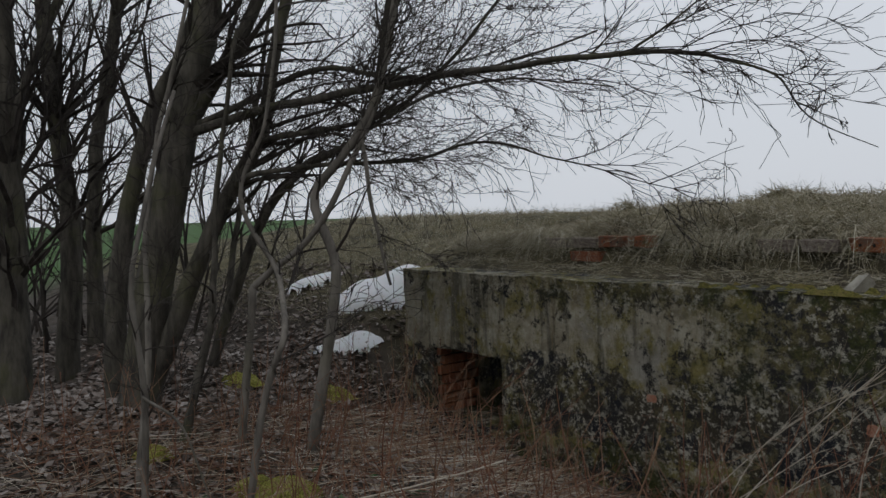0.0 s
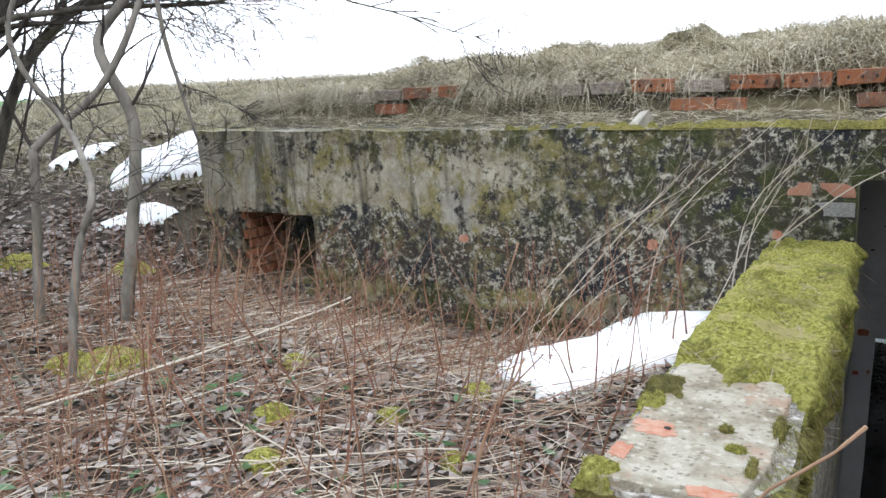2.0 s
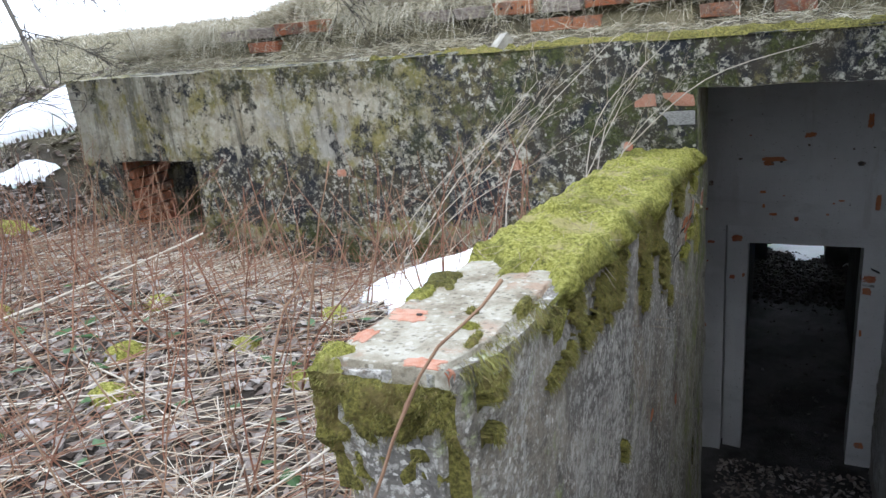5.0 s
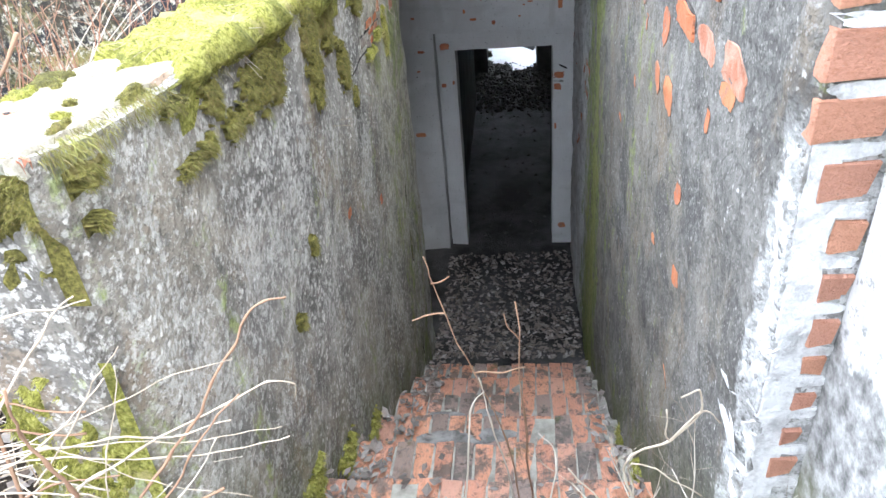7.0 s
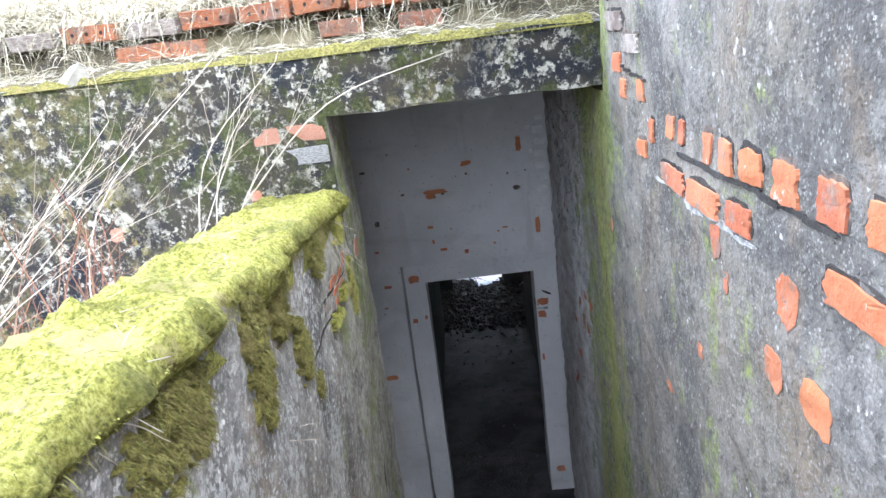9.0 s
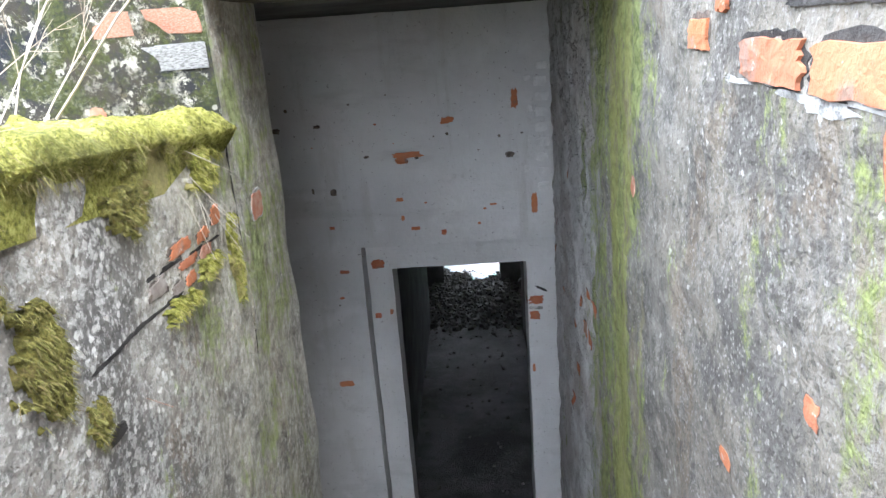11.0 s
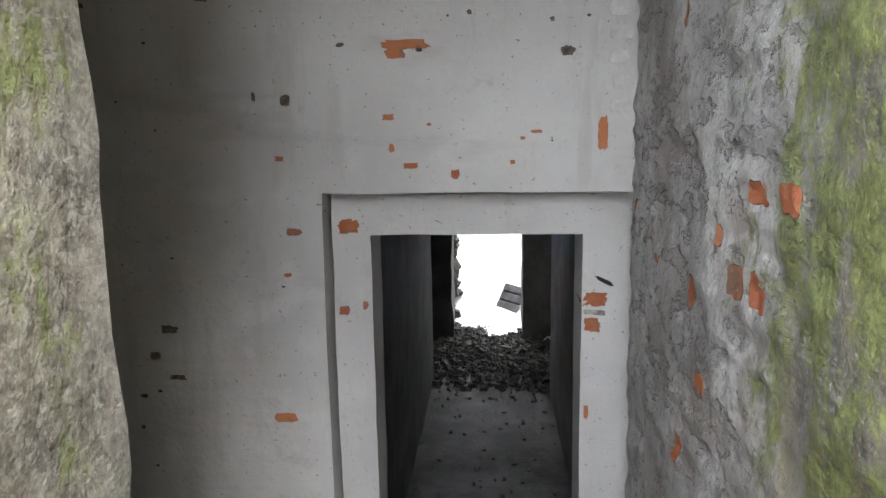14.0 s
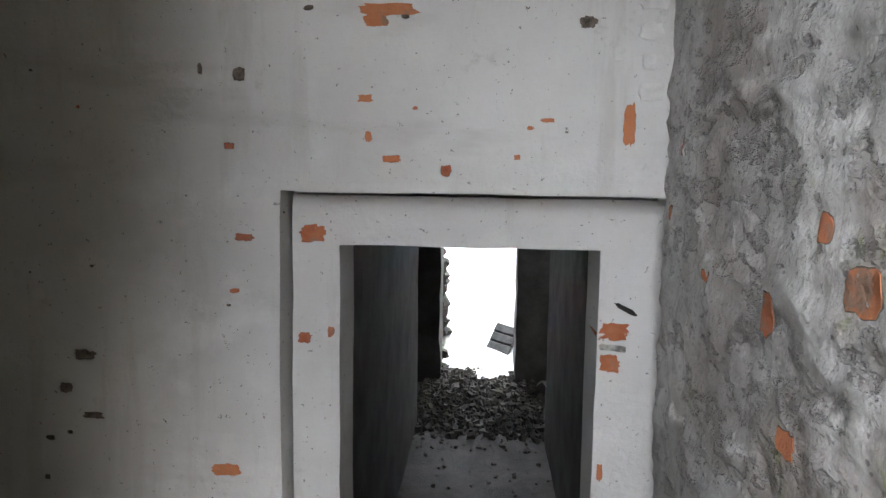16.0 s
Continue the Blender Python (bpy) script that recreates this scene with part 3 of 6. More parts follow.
def lift(x, y):
    """Height of the ground at x, y."""
    n = noise.noise(Vector((x * 0.7, y * 0.7, 3))) * 0.10 + noise.noise(Vector((x * 2.6, y * 2.6, 8))) * 0.035
    far = step01(math.hypot(x + 1, y - 6), 12, 24)
    # the yard beside the stairs falls gently to the foot of the front
    z = 0.30 - 0.30 * step01(y, 1.9, 3.35) + 0.22 * step01(x, -1.7, -0.75) * step01(y, 1.6, 3.0)
    z += 0.10 * step01(x, -3.0, -4.2)
    # bank beside the bunker
    bank = step01(-x, 4.0, 5.6) * step01(y, 1.6, 5.4)
    z = z + bank * (1.22 - z)
    z += 0.36 * step01(y, 5.0, 7.5) * step01(-x, 3.5, 5.5) * step01(-x, 15, 11)
    # stair head and the strip where one stands
    z = z * (1 - step01(x, -0.75, -0.5) * step01(y, 3.5, 0.9)) - 0.10 * step01(x, -0.6, -0.2) * step01(y, 0.2, 0.9)
    if y > FACE + 0.2 and x > -4.45:
        # roof: a bare ledge, then turf heaped on it
        edge = step01(y, 3.96, 4.16)
        top = 1.43 + 0.05 * step01(x, -4, -1.6) + 0.14 * noise.noise(Vector((x * 1.5, y * 1.5, 1))) + 0.10 * noise.noise(Vector((x * 4.1, y * 4.1, 4)))
        top += 0.15 * step01(y, 4.2, 6.0) * (0.35 + 0.65 * step01(x, -4.2, -0.3)) - 0.10 * step01(-x, 3.0, 4.4)
        hump = max(0.0, noise.noise(Vector((x * 2.3 + 3, y * 2.6, 9)))) * 0.12 + max(0.0, noise.noise(Vector((x * 6.5, y * 6.5, 2)))) * 0.07
        top += (hump + 0.03) * step01(y, 4.08, 4.3)
        z = 1.185 + 0.07 * step01(y, 3.66, 3.95) + edge * (top - 1.255)
    if y > 10.15 and -0.75 < x < 1.65 and y < 16:
        z = min(z, -2.28 + 0.42 * max(0.0, y - 10.6))
    if x > 1.15 and y <= FACE + 0.2:
        z = 2.1 * step01(y, -1.2, 0.6) * step01(x, 1.18, 1.4)
    if x > 1.15 and y > FACE + 0.2:
        z = max(z, z + (2.1 - z) * step01(x, 1.15, 1.5) * step01(y, 8.0, 4.5))
    return z * (1 - far) + n * (1 - 0.6 * far) * (0.4 if y > FACE else 1)


def make_ground():
    xs = [-900, -300, -110, -50, -26] + lines(-17, -6.5, 0.6) + lines(-6.4, 1.9, 0.105, (-4.15, -3.28, -0.75, -0.33, 1.1, 1.65)) + lines(2.4, 14, 0.9) + [26, 60, 200, 900]
    ys = [-900, -250, -90, -36, -18] + lines(-9, -1.2, 0.6) + lines(-1.1, 3.55, 0.105, (0.62, 3.55)) + lines(3.72, 7, 0.11) + lines(7.3, 10.1, 0.4) + lines(10.3, 16.2, 0.2) + lines(17, 24, 1.0) + [30, 60, 200, 900]
    verts = [(x, y, lift(x, y)) for y in ys for x in xs]
    n, faces = len(xs), []
    for j in range(len(ys) - 1):
        for i in range(n - 1):
            cx, cy = (xs[i] + xs[i + 1]) / 2, (ys[j] + ys[j + 1]) / 2
            if -0.33 < cx < 1.1 and (0.62 < cy < 3.72 or 10.05 < cy < 10.4):
                continue
            if -4.15 < cx < -3.28 and 3.5 < cy < 3.75:
                continue
            a = j * n + i
            faces.append((a, a + 1, a + n + 1, a + n))
    return link("ground", verts, faces, EARTH, smooth=180)


tagged(make_ground(), "damp winter ground of dark soil and turf", "ground", kind="structure")


# ---- the bunker ----
def front_solid(x, y, z):
    if -0.14 < x and -2.4 < z < 0.975:
        return False
    if -4.08 < x < -3.36 and 0.10 < z < 0.62:
        return False
    return True


wall_front = masonry("wall_front", lines(-4.41, 1.35, 0.075, (-4.08, -3.36, -0.14, 0.30, RIGHT)), lines(FACE, 3.95, 0.12, (3.85,)),
                     lines(-2.4, SLAB, 0.075, (0.10, 0.62, 0.975)), front_solid, FACADE, rough(0.014, 4))
tagged(wall_front, "bunker front of peeling tarred plaster with moss", "wall", kind="structure")

wall_front.data.materials.append(TRENCH_L)
for f in wall_front.data.polygons:
    if abs(f.center.x + 0.14) < 0.04 and f.center.y > FACE + 0.03 and f.center.z < 0.95:
        f.material_index = 1

wall_side = masonry("wall_side", lines(-4.41, -4.0, 0.14), lines(3.95, 10.4, 0.3), lines(-2.4, SLAB, 0.25), lambda *p: True, FACADE, rough(0.014, 4))
tagged(wall_side, "buried side wall of the bunker, grey plaster", "wall", kind="structure")


def parapet_shape(x, y, z):
    inner = left_wall(y)
    t = (x + 0.48) / (0.48 - 0.195)
    top = 0.845 - 0.075 * (y - 0.79)
    zz = z if z <= 0 else z * top
    p = Vector((-0.475 + t * (inner + 0.475), y, zz))
    # the free end is rounded and crumbling
    near = step01(y, 0.92, 0.79)
    p.x -= 0.05 * near * step01(x, -0.34, -0.195) - 0.03 * near * step01(x, -0.34, -0.48)
    p.y += 0.03 * near * noise.noise(Vector((x * 9, 2, zz * 7)))
    wear = 0.03 * step01(z, 0.8, 1.0) * step01(y, 1.3, 1.6) * (noise.noise(Vector((y * 5, x * 5, 4))))
    return p + wobble(p, 5, 0.012, 2) + wobble(p, 20, 0.006, 5) + Vector((0, 0, wear))


wall_left = masonry("wall_left", lines(-0.48, -0.195, 0.072), lines(0.79, FACE - 0.004, 0.065), lines(-2.4, 0.0, 0.08) + lines(0.0, 1.0, 0.08)[1:],
                    lambda *p: True, TRENCH_L, parapet_shape)
tagged(wall_left, "low stair wall of grey roughcast, mossy along its top", "wall", kind="structure")

def tall_shape(x, y, z):
    p = Vector((x, y, z))
    # the free corner is rounded
    if y < 0.97 and x < 1.0:
        p += Vector((0.025, 0.0, 0.0)) * step01(y, 0.955, 0.885)
    inner = step01(y, 3.6, 4.3)
    # plaster thrown over the courses: faint beds and heads show through
    course = max(0.0, math.sin(z * 2 * math.pi / 0.083 + 0.8 * noise.noise(Vector((y * 3, z * 3, 7))))) ** 3
    lump = Vector((-1, 0, 0)) * (0.006 * inner * (course - 0.5) + 0.005 * noise.noise(Vector((y * 26, z * 26, 2))) + 0.008 * inner * noise.noise(Vector((y * 34, z * 14, 4))) + 0.0025 * noise.noise(Vector((y * 60, z * 60, 5))))
    return p + wobble(p, 5, 0.013, 3) + wobble(p, 17, 0.005 + 0.002 * inner, 12) + lump


wall_right = masonry("wall_right", lines(RIGHT, 1.32, 0.13), lines(0.89, 2.6, 0.05) + lines(2.6, FACE - 0.004, 0.03)[1:] + lines(FACE - 0.004, END, 0.024)[1:],
                     lines(-2.4, -1.2, 0.06) + lines(-1.2, 0.975, 0.026)[1:] + lines(0.975, 2.35, 0.06)[1:],
                     lambda x, y, z: y < FACE - 0.004 or z < 0.96, TRENCH_R, tall_shape)
tagged(wall_right, "tall stair wall of stained grey roughcast", "wall", kind="structure")


wall_near = masonry("wall_near", lines(1.05, 1.42, 0.12), lines(-0.9, 0.886, 0.07), lines(-0.4, 2.35, 0.07), lambda *p: True, LIMEWASH, rough(0.008, 5, 8))
tagged(wall_near, "whitewashed wall beside the stair head, grey below", "wall", kind="structure")


def end_solid(x, y, z):
    if 0.013 < x < 0.768 and z < -0.42:
        return False
    if -0.14 < x < RIGHT + 0.2 and z < -0.262 and y < 5.445:
        return False
    # slot added around the surround, so that the recess edge gets its dark shade line
    if y < 5.53 and z < -0.262 and (-0.14 < x < -0.126 or z > -0.274 and -0.14 < x < RIGHT):
        return False
    return True


wall_end = masonry("wall_end", lines(-2.3, 1.25, 0.08, (-0.14, -0.126, 0.013, 0.768, RIGHT)), lines(END, 5.67, 0.085, (5.445, 5.53)),
                   lines(-2.4, 0.955, 0.08, (-0.42, -0.274, -0.262)), end_solid, PLASTER, rough(0.005, 4, 1))
tagged(wall_end, "pale grey plastered wall around a sunken doorway", "wall", kind="structure")

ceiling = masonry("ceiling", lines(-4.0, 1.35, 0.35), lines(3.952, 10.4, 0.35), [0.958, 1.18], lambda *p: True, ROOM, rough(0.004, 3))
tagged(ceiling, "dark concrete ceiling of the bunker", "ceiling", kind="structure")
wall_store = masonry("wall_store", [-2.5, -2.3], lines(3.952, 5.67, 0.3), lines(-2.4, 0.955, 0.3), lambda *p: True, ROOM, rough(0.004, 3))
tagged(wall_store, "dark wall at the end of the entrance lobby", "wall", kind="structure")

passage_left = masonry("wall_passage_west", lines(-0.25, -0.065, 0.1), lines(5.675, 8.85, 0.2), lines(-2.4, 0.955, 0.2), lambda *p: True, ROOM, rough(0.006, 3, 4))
tagged(passage_left, "concrete wall of the passage, coloured dark for its shade", "wall", kind="structure")
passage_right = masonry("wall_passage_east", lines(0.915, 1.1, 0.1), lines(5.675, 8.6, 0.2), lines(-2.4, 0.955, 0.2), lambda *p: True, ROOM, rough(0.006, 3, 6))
tagged(passage_right, "concrete wall of the passage, coloured dark for its shade", "wall", kind="structure")
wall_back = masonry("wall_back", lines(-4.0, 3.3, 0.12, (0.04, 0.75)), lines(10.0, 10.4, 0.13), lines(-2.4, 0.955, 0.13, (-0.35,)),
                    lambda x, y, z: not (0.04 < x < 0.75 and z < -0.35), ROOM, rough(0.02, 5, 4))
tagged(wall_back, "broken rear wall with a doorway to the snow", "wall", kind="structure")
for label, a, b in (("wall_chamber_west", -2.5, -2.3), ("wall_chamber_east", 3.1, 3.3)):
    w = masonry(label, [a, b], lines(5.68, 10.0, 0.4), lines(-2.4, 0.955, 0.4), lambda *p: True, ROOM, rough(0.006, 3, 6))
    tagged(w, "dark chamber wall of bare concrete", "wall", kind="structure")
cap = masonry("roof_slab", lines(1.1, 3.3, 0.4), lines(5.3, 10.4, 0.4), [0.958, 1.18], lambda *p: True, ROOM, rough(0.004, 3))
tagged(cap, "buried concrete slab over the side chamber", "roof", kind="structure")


def floor_height(x, y):
    z = FLOOR + 0.025 * noise.noise(Vector((x * 3, y * 3, 2))) + 0.012 * noise.noise(Vector((x * 9, y * 9, 2)))
    z += 0.10 * step01(y, 4.7, 3.9)
    if y > 8.4:
        z += 0.02 * step01(y, 8.4, 9.6) * (1 + noise.noise(Vector((x * 4, y * 4, 6))))
    return z


fx, fy = lines(-2.4, 3.2, 0.11), lines(3.3, 10.62, 0.09)
tagged(link("floor", [(x, y, floor_height(x, y)) for y in fy for x in fx],
            [(j * len(fx) + i, j * len(fx) + i + 1, (j + 1) * len(fx) + i + 1, (j + 1) * len(fx) + i) for j in range(len(fy) - 1) for i in range(len(fx) - 1)],
            FLOOR_MUD, smooth=180), "bunker floor of trodden damp earth", "floor", kind="structure")

# stairs: a rough core that carries the bricks
TREAD, RISE, NOSE_Y, NOSE_Z = 0.385, 0.235, 1.53, -0.705


def stair_solid(x, y, z):
    k = math.ceil((y - NOSE_Y) / TREAD)
    return z < NOSE_Z - RISE * k - 0.007


stair = masonry("stair", lines(-0.185, RIGHT + 0.01, 0.12), lines(NOSE_Y - 3 * TREAD - 0.02, NOSE_Y + 7 * TREAD - 0.02, TREAD / 5), lines(-2.5, 0.0, 0.047, [NOSE_Z - RISE * k - 0.007 for k in range(-2, 8)]),
                lambda x, y, z: stair_solid(x, y + 0.02, z), MORTAR, rough(0.004, 7))
tagged(stair, "steep stair of worn red bricks littered with leaves", "stairs", kind="structure")

# ---- bricks, chips and mortar on the walls ----
from mathutils.bvhtree import BVHTree

rnd = random.Random(11)
SKINS = {}


def surface(ob, p, out):
    """Where the wall ob's face lies behind or before p, along the way out."""
    if ob.name not in SKINS:
        me = ob.data
        SKINS[ob.name] = BVHTree.FromPolygons([v.co for v in me.vertices], [tuple(f.vertices) for f in me.polygons])
    out = Vector(out).normalized()
    hit = SKINS[ob.name].ray_cast(Vector(p) + out * 0.12, -out, 0.3)[0]
    return hit if hit is not None else Vector(p)



def brick_mesh(seed, material, holes=False):
    """A worn unit brick: a bevelled box with knocked corners; optional row of flat dark discs in its front, painted as
    the shade in round holes.
    """
    r = random.Random(seed)
    bm = bmesh.new()
    bmesh.ops.create_cube(bm, size=1.0)
    bmesh.ops.bevel(bm, geom=bm.edges[:], offset=0.035, segments=1, affect="EDGES")
    for v in bm.verts:
        v.co += Vector((r.uniform(-1, 1) * 0.018, r.uniform(-1, 1) * 0.018, r.uniform(-1, 1) * 0.028))
    for k in range(2):
        c = Vector((r.choice((-0.5, 0.5)), -0.5, r.choice((-0.5, 0.5))))
        for v in bm.verts:
            if (v.co - c).length < 0.2:
                v.co *= r.uniform(0.86, 0.95)
    me = bpy.data.meshes.new("brick")
    if holes:
        for u in (-0.27, 0.0, 0.27):
            ring = [bm.verts.new((u + 0.032 * math.cos(a), -0.512, 0.12 * math.sin(a))) for a in [i * math.pi / 4 for i in range(8)]]
            bm.faces.new(ring[::-1]).material_index = 1
    bm.to_mesh(me)
    bm.free()
    me.materials.append(material)
    me.materials.append(DARK_FILL)
    return me


GREY_BRICKS = [brick_mesh(s + 20, BRICK_GREY) for s in range(4)]
DUSTY_BRICKS = [brick_mesh(s + 80, BRICK_DUSTY) for s in range(3)]
STONE_BRICKS = [brick_mesh(s + 70, LIME) for s in range(2)]
LIT_BRICKS = [brick_mesh(s + 90, BRICK_LIT) for s in range(4)]
STAIR_BRICKS = [brick_mesh(s + 60, BRICK_WORN) for s in range(6)]
# dull earthy brick of the ledge; its darkness also paints the loophole's shade
BRICK_TURF_SHADE = mat_brick("earthy_or_shaded_brick", 0.06, 0.6, 0.72)
HOLE_BRICKS = [brick_mesh(s + 40, BRICK_TURF_SHADE, True) for s in range(3)]
TURF_BRICKS = [brick_mesh(s + 140, BRICK_TURF_SHADE) for s in range(3)]


def lay(meshes, parent, p, size, turn=0.0, tip=0.0):
    ob = new("brick", rnd.choice(meshes))
    ob.parent = parent
    ob.matrix_basis = Matrix.LocRotScale(Vector(p), Euler((radians(tip), radians(rnd.uniform(-1, 1)), radians(turn))), Vector(size))
    return ob


def chip(name, parent, centre, u, v, w, h, material, out, proud=0.002, points=22, ragged=0.25, seed=None, square=0.62):
    """A ragged flat flake, w by h, that lies on a wall with its face out along the normal."""
    u, v = Vector(u), Vector(v)
    nrm = Vector(out).normalized()
    seed = rnd.uniform(0, 100) if seed is None else seed
    jit = random.Random(int(seed * 1000))
    rim = []
    for i in range(points):
        a = 2 * math.pi * i / points
        c, s = math.cos(a), math.sin(a)
        k = 1 / max(abs(c), abs(s)) ** square * (1 + 0.7 * ragged * noise.noise(Vector((c * 1.6, s * 1.6, seed))) + 0.5 * ragged * noise.noise(Vector((c * 5, s * 5, seed))) + ragged * 0.3 * jit.uniform(-1, 1))
        rim.append((u * (w * 0.44 * c * k), v * (h * 0.44 * s * k)))
    rest = lambda q, up: surface(parent, q, nrm) + nrm * up
    c = Vector(centre)
    verts = [rest(c + a + b, proud) for a, b in rim]
    verts += [rest(c + (a + b) * 1.06, -0.004) for a, b in rim]
    verts += [rest(c + (a + b) * 0.5, proud) for a, b in rim]
    verts.append(rest(c, proud))
    n = points
    faces = [(i + 2 * n, (i + 1) % n + 2 * n, 3 * n) for i in range(n)]
    faces += [(i, (i + 1) % n, (i + 1) % n + 2 * n, i + 2 * n) for i in range(n)]
    faces += [(i + n, (i + 1) % n + n, (i + 1) % n, i) for i in range(n)]
    if u.cross(v).dot(nrm) < 0:
        faces = [f[::-1] for f in faces]
    return link(name, verts, faces, material, parent)


def on_right(y, z, w, h, material=None, name="exposed_brick", proud=0.002, ragged=0.3):
    seed = rnd.uniform(0, 100)
    if material is None:
        # dark rim painted around the flake, as shade at the broken plaster
        chip("plaster_edge", wall_right, (RIGHT, y + 0.001, z), (0, 1, 0), (0, 0, 1), w + 0.004, h + 0.004, LOSS, (-1, 0, 0), 0.001, ragged=ragged, seed=seed)
    chip(name, wall_right, (RIGHT, y, z), (0, 1, 0), (0, 0, 1), w, h, material or BRICK, (-1, 0, 0), proud, ragged=ragged, seed=seed)


def on_end(x, z, w, h, material=None, depth=END, name="exposed_brick"):
    chip(name, wall_end, (x, depth, z), (1, 0, 0), (0, 0, 1), w, h, material or BRICK, (0, -1, 0), 0.0012, points=30, ragged=0.38, square=0.75)


def on_front(x, z, w, h, material=None, name="exposed_brick"):
    chip(name, wall_front, (x, FACE, z), (1, 0, 0), (0, 0, 1), w, h, material or BRICK, (0, -1, 0))


def brick_right(y, z, w, h, kind=None, proud=0.006):
    """A brick let into the tall wall, its face almost flush."""
    # larger dark flake, set a little high, paints the shade around the brick
    chip("open_joint", wall_right, (RIGHT, y + rnd.uniform(-0.003, 0.003), z + 0.004), (0, 1, 0), (0, 0, 1), w * 1.10 + 0.010, h * 1.12 + 0.012, rnd.choice((DARK_FILL, LOSS, DARK_FILL)), (-1, 0, 0), 0.001, points=30, ragged=0.22)
    chip("brick", wall_right, (RIGHT, y, z), (0, 1, 0), (0, 0, 1), w * 1.04, h * 1.04, kind or BRICK, (-1, 0, 0), proud, points=32, ragged=0.20, square=0.9)


# the long crack in the tall wall: a stretcher course below it, headers above
for y, w in ((2.60, 0.23), (2.36, 0.22), (2.15, 0.13), (1.68, 0.21)):
    brick_right(y, 0.782 - 0.014 * (y < 1.8), w, 0.066)
# torn white edge of the plaster under the stretchers
for i in range(7):
    on_right(2.12 + i * 0.10, 0.739 + 0.006 * (i % 3) + 0.01 * (i > 4), 0.12, 0.012 + 0.010 * (i % 2), LIME, "lime_patch", 0.0015, 0.6)
on_right(1.46, 0.768, 0.19, 0.075, BRICK_DUSTY)
on_right(1.24, 0.785, 0.17, 0.09, BRICK_DUSTY)
for y, w in ((1.45, 0.11), (1.60, 0.115), (1.76, 0.10), (1.93, 0.11), (2.08, 0.10), (2.21, 0.085), (2.33, 0.05), (2.52, 0.055), (2.62, 0.06)):
    brick_right(y, 0.905 + 0.012 * (y > 2.4), w, 0.078 if y < 2.4 else 0.066)
for y, z, w, h in ((2.80, 0.885, 0.06, 0.07), (2.92, 0.815, 0.08, 0.055), (2.92, 0.99, 0.07, 0.07), (3.12, 0.985, 0.09, 0.065), (3.20, 1.065, 0.10, 0.065)):
    brick_right(y, z, w, h)
for y, z, w, h in ((3.02, 1.13, 0.2, 0.06), (3.25, 1.2, 0.26, 0.07), (3.3, 1.3, 0.2, 0.06)):
    brick_right(y, z, w, h, BRICK_GREY)
for y, z, w, h in ((2.27, 0.70, 0.06, 0.09), (2.22, 0.615, 0.04, 0.055), (1.92, 0.685, 0.10, 0.10), (2.42, 0.35, 0.05, 0.045), (1.96, 0.525, 0.10, 0.09), (1.79, 0.535, 0.12, 0.10),
                   (1.40, 0.62, 0.045, 0.055), (1.27, 0.725, 0.09, 0.055), (1.61, 0.33, 0.075, 0.055), (1.51, 0.13, 0.07, 0.06), (1.52, -0.23, 0.08, 0.05)):
    on_right(y, z, w, h)
for y, z, w, h in ((4.21, -0.165, 0.09, 0.05), (4.06, -0.165, 0.085, 0.06), (4.43, -0.275, 0.05, 0.045), (4.31, -0.35, 0.10, 0.07), (4.19, -0.345, 0.085, 0.075),
                   (4.50, -0.625, 0.07, 0.05), (4.74, 0.23, 0.025, 0.09), (5.20, -0.13, 0.04, 0.05), (5.28, -0.3, 0.035, 0.04), (4.95, -0.42, 0.05, 0.03), (4.62, -0.44, 0.06, 0.08), (4.66, -0.85, 0.06, 0.07),
                   (1.84, 0.05, 0.05, 0.03), (2.7, 0.1, 0.05, 0.04)):
    on_right(y, z, w, h)

on_right(3.44, 0.43, 0.05, 0.06, BRICK_DUSTY)
# dark flakes, painted as the shade in gaps where courses have parted
for i in range(8):
    on_right(1.80 + i * 0.1, 0.860 + rnd.uniform(-0.004, 0.004), 0.13, 0.014, DARK_FILL, "crack", 0.0045, 0.3)
for i in range(4):
    on_right(2.9 + i * 0.09, 1.025 + 0.01 * i, 0.11, 0.012, DARK_FILL, "crack", 0.0045, 0.3)
# broken free end of the tall wall: bricks between lime joints, seen beside the whitewashed wall
def on_quoin(x, z, w, h, material, name, proud=0.003, ragged=0.35):
    chip(name, wall_right, (x, 0.89, z), (1, 0, 0), (0, 0, 1), w, h, material, (0, -1, 0), proud, ragged=ragged)


# lime and brick here carry added brightness in their colour
for i in range(4):
    on_quoin(0.966, 0.10 + i * 0.19, 0.085, 0.25, LIME_LIT, "lime_patch", 0.003, 0.3)
for z, x0, x1, h in ((1.115, 0.935, 1.05, 0.068), (1.02, 0.94, 1.05, 0.07), (0.925, 0.935, 1.05, 0.072), (0.83, 0.935, 1.05, 0.07), (0.727, 0.967, 1.05, 0.068), (0.632, 1.0, 1.05, 0.058),
                     (0.537, 1.0, 1.05, 0.054), (0.445, 1.0, 1.045, 0.056), (0.37, 1.0, 1.04, 0.044), (0.285, 1.0, 1.04, 0.036), (0.195, 0.995, 1.03, 0.04), (0.112, 0.985, 1.035, 0.056)):
    q = surface(wall_right, ((x0 + x1) / 2, 0.89, z), (0, -1, 0))
    lay(LIT_BRICKS, wall_right, ((x0 + x1) / 2, q.y + 0.050, z), (x1 - x0, 0.12, h))
    on_quoin(1.0, z - h / 2 - 0.014, 0.12, 0.028, LIME_LIT, "lime_patch", 0.004, 0.35)


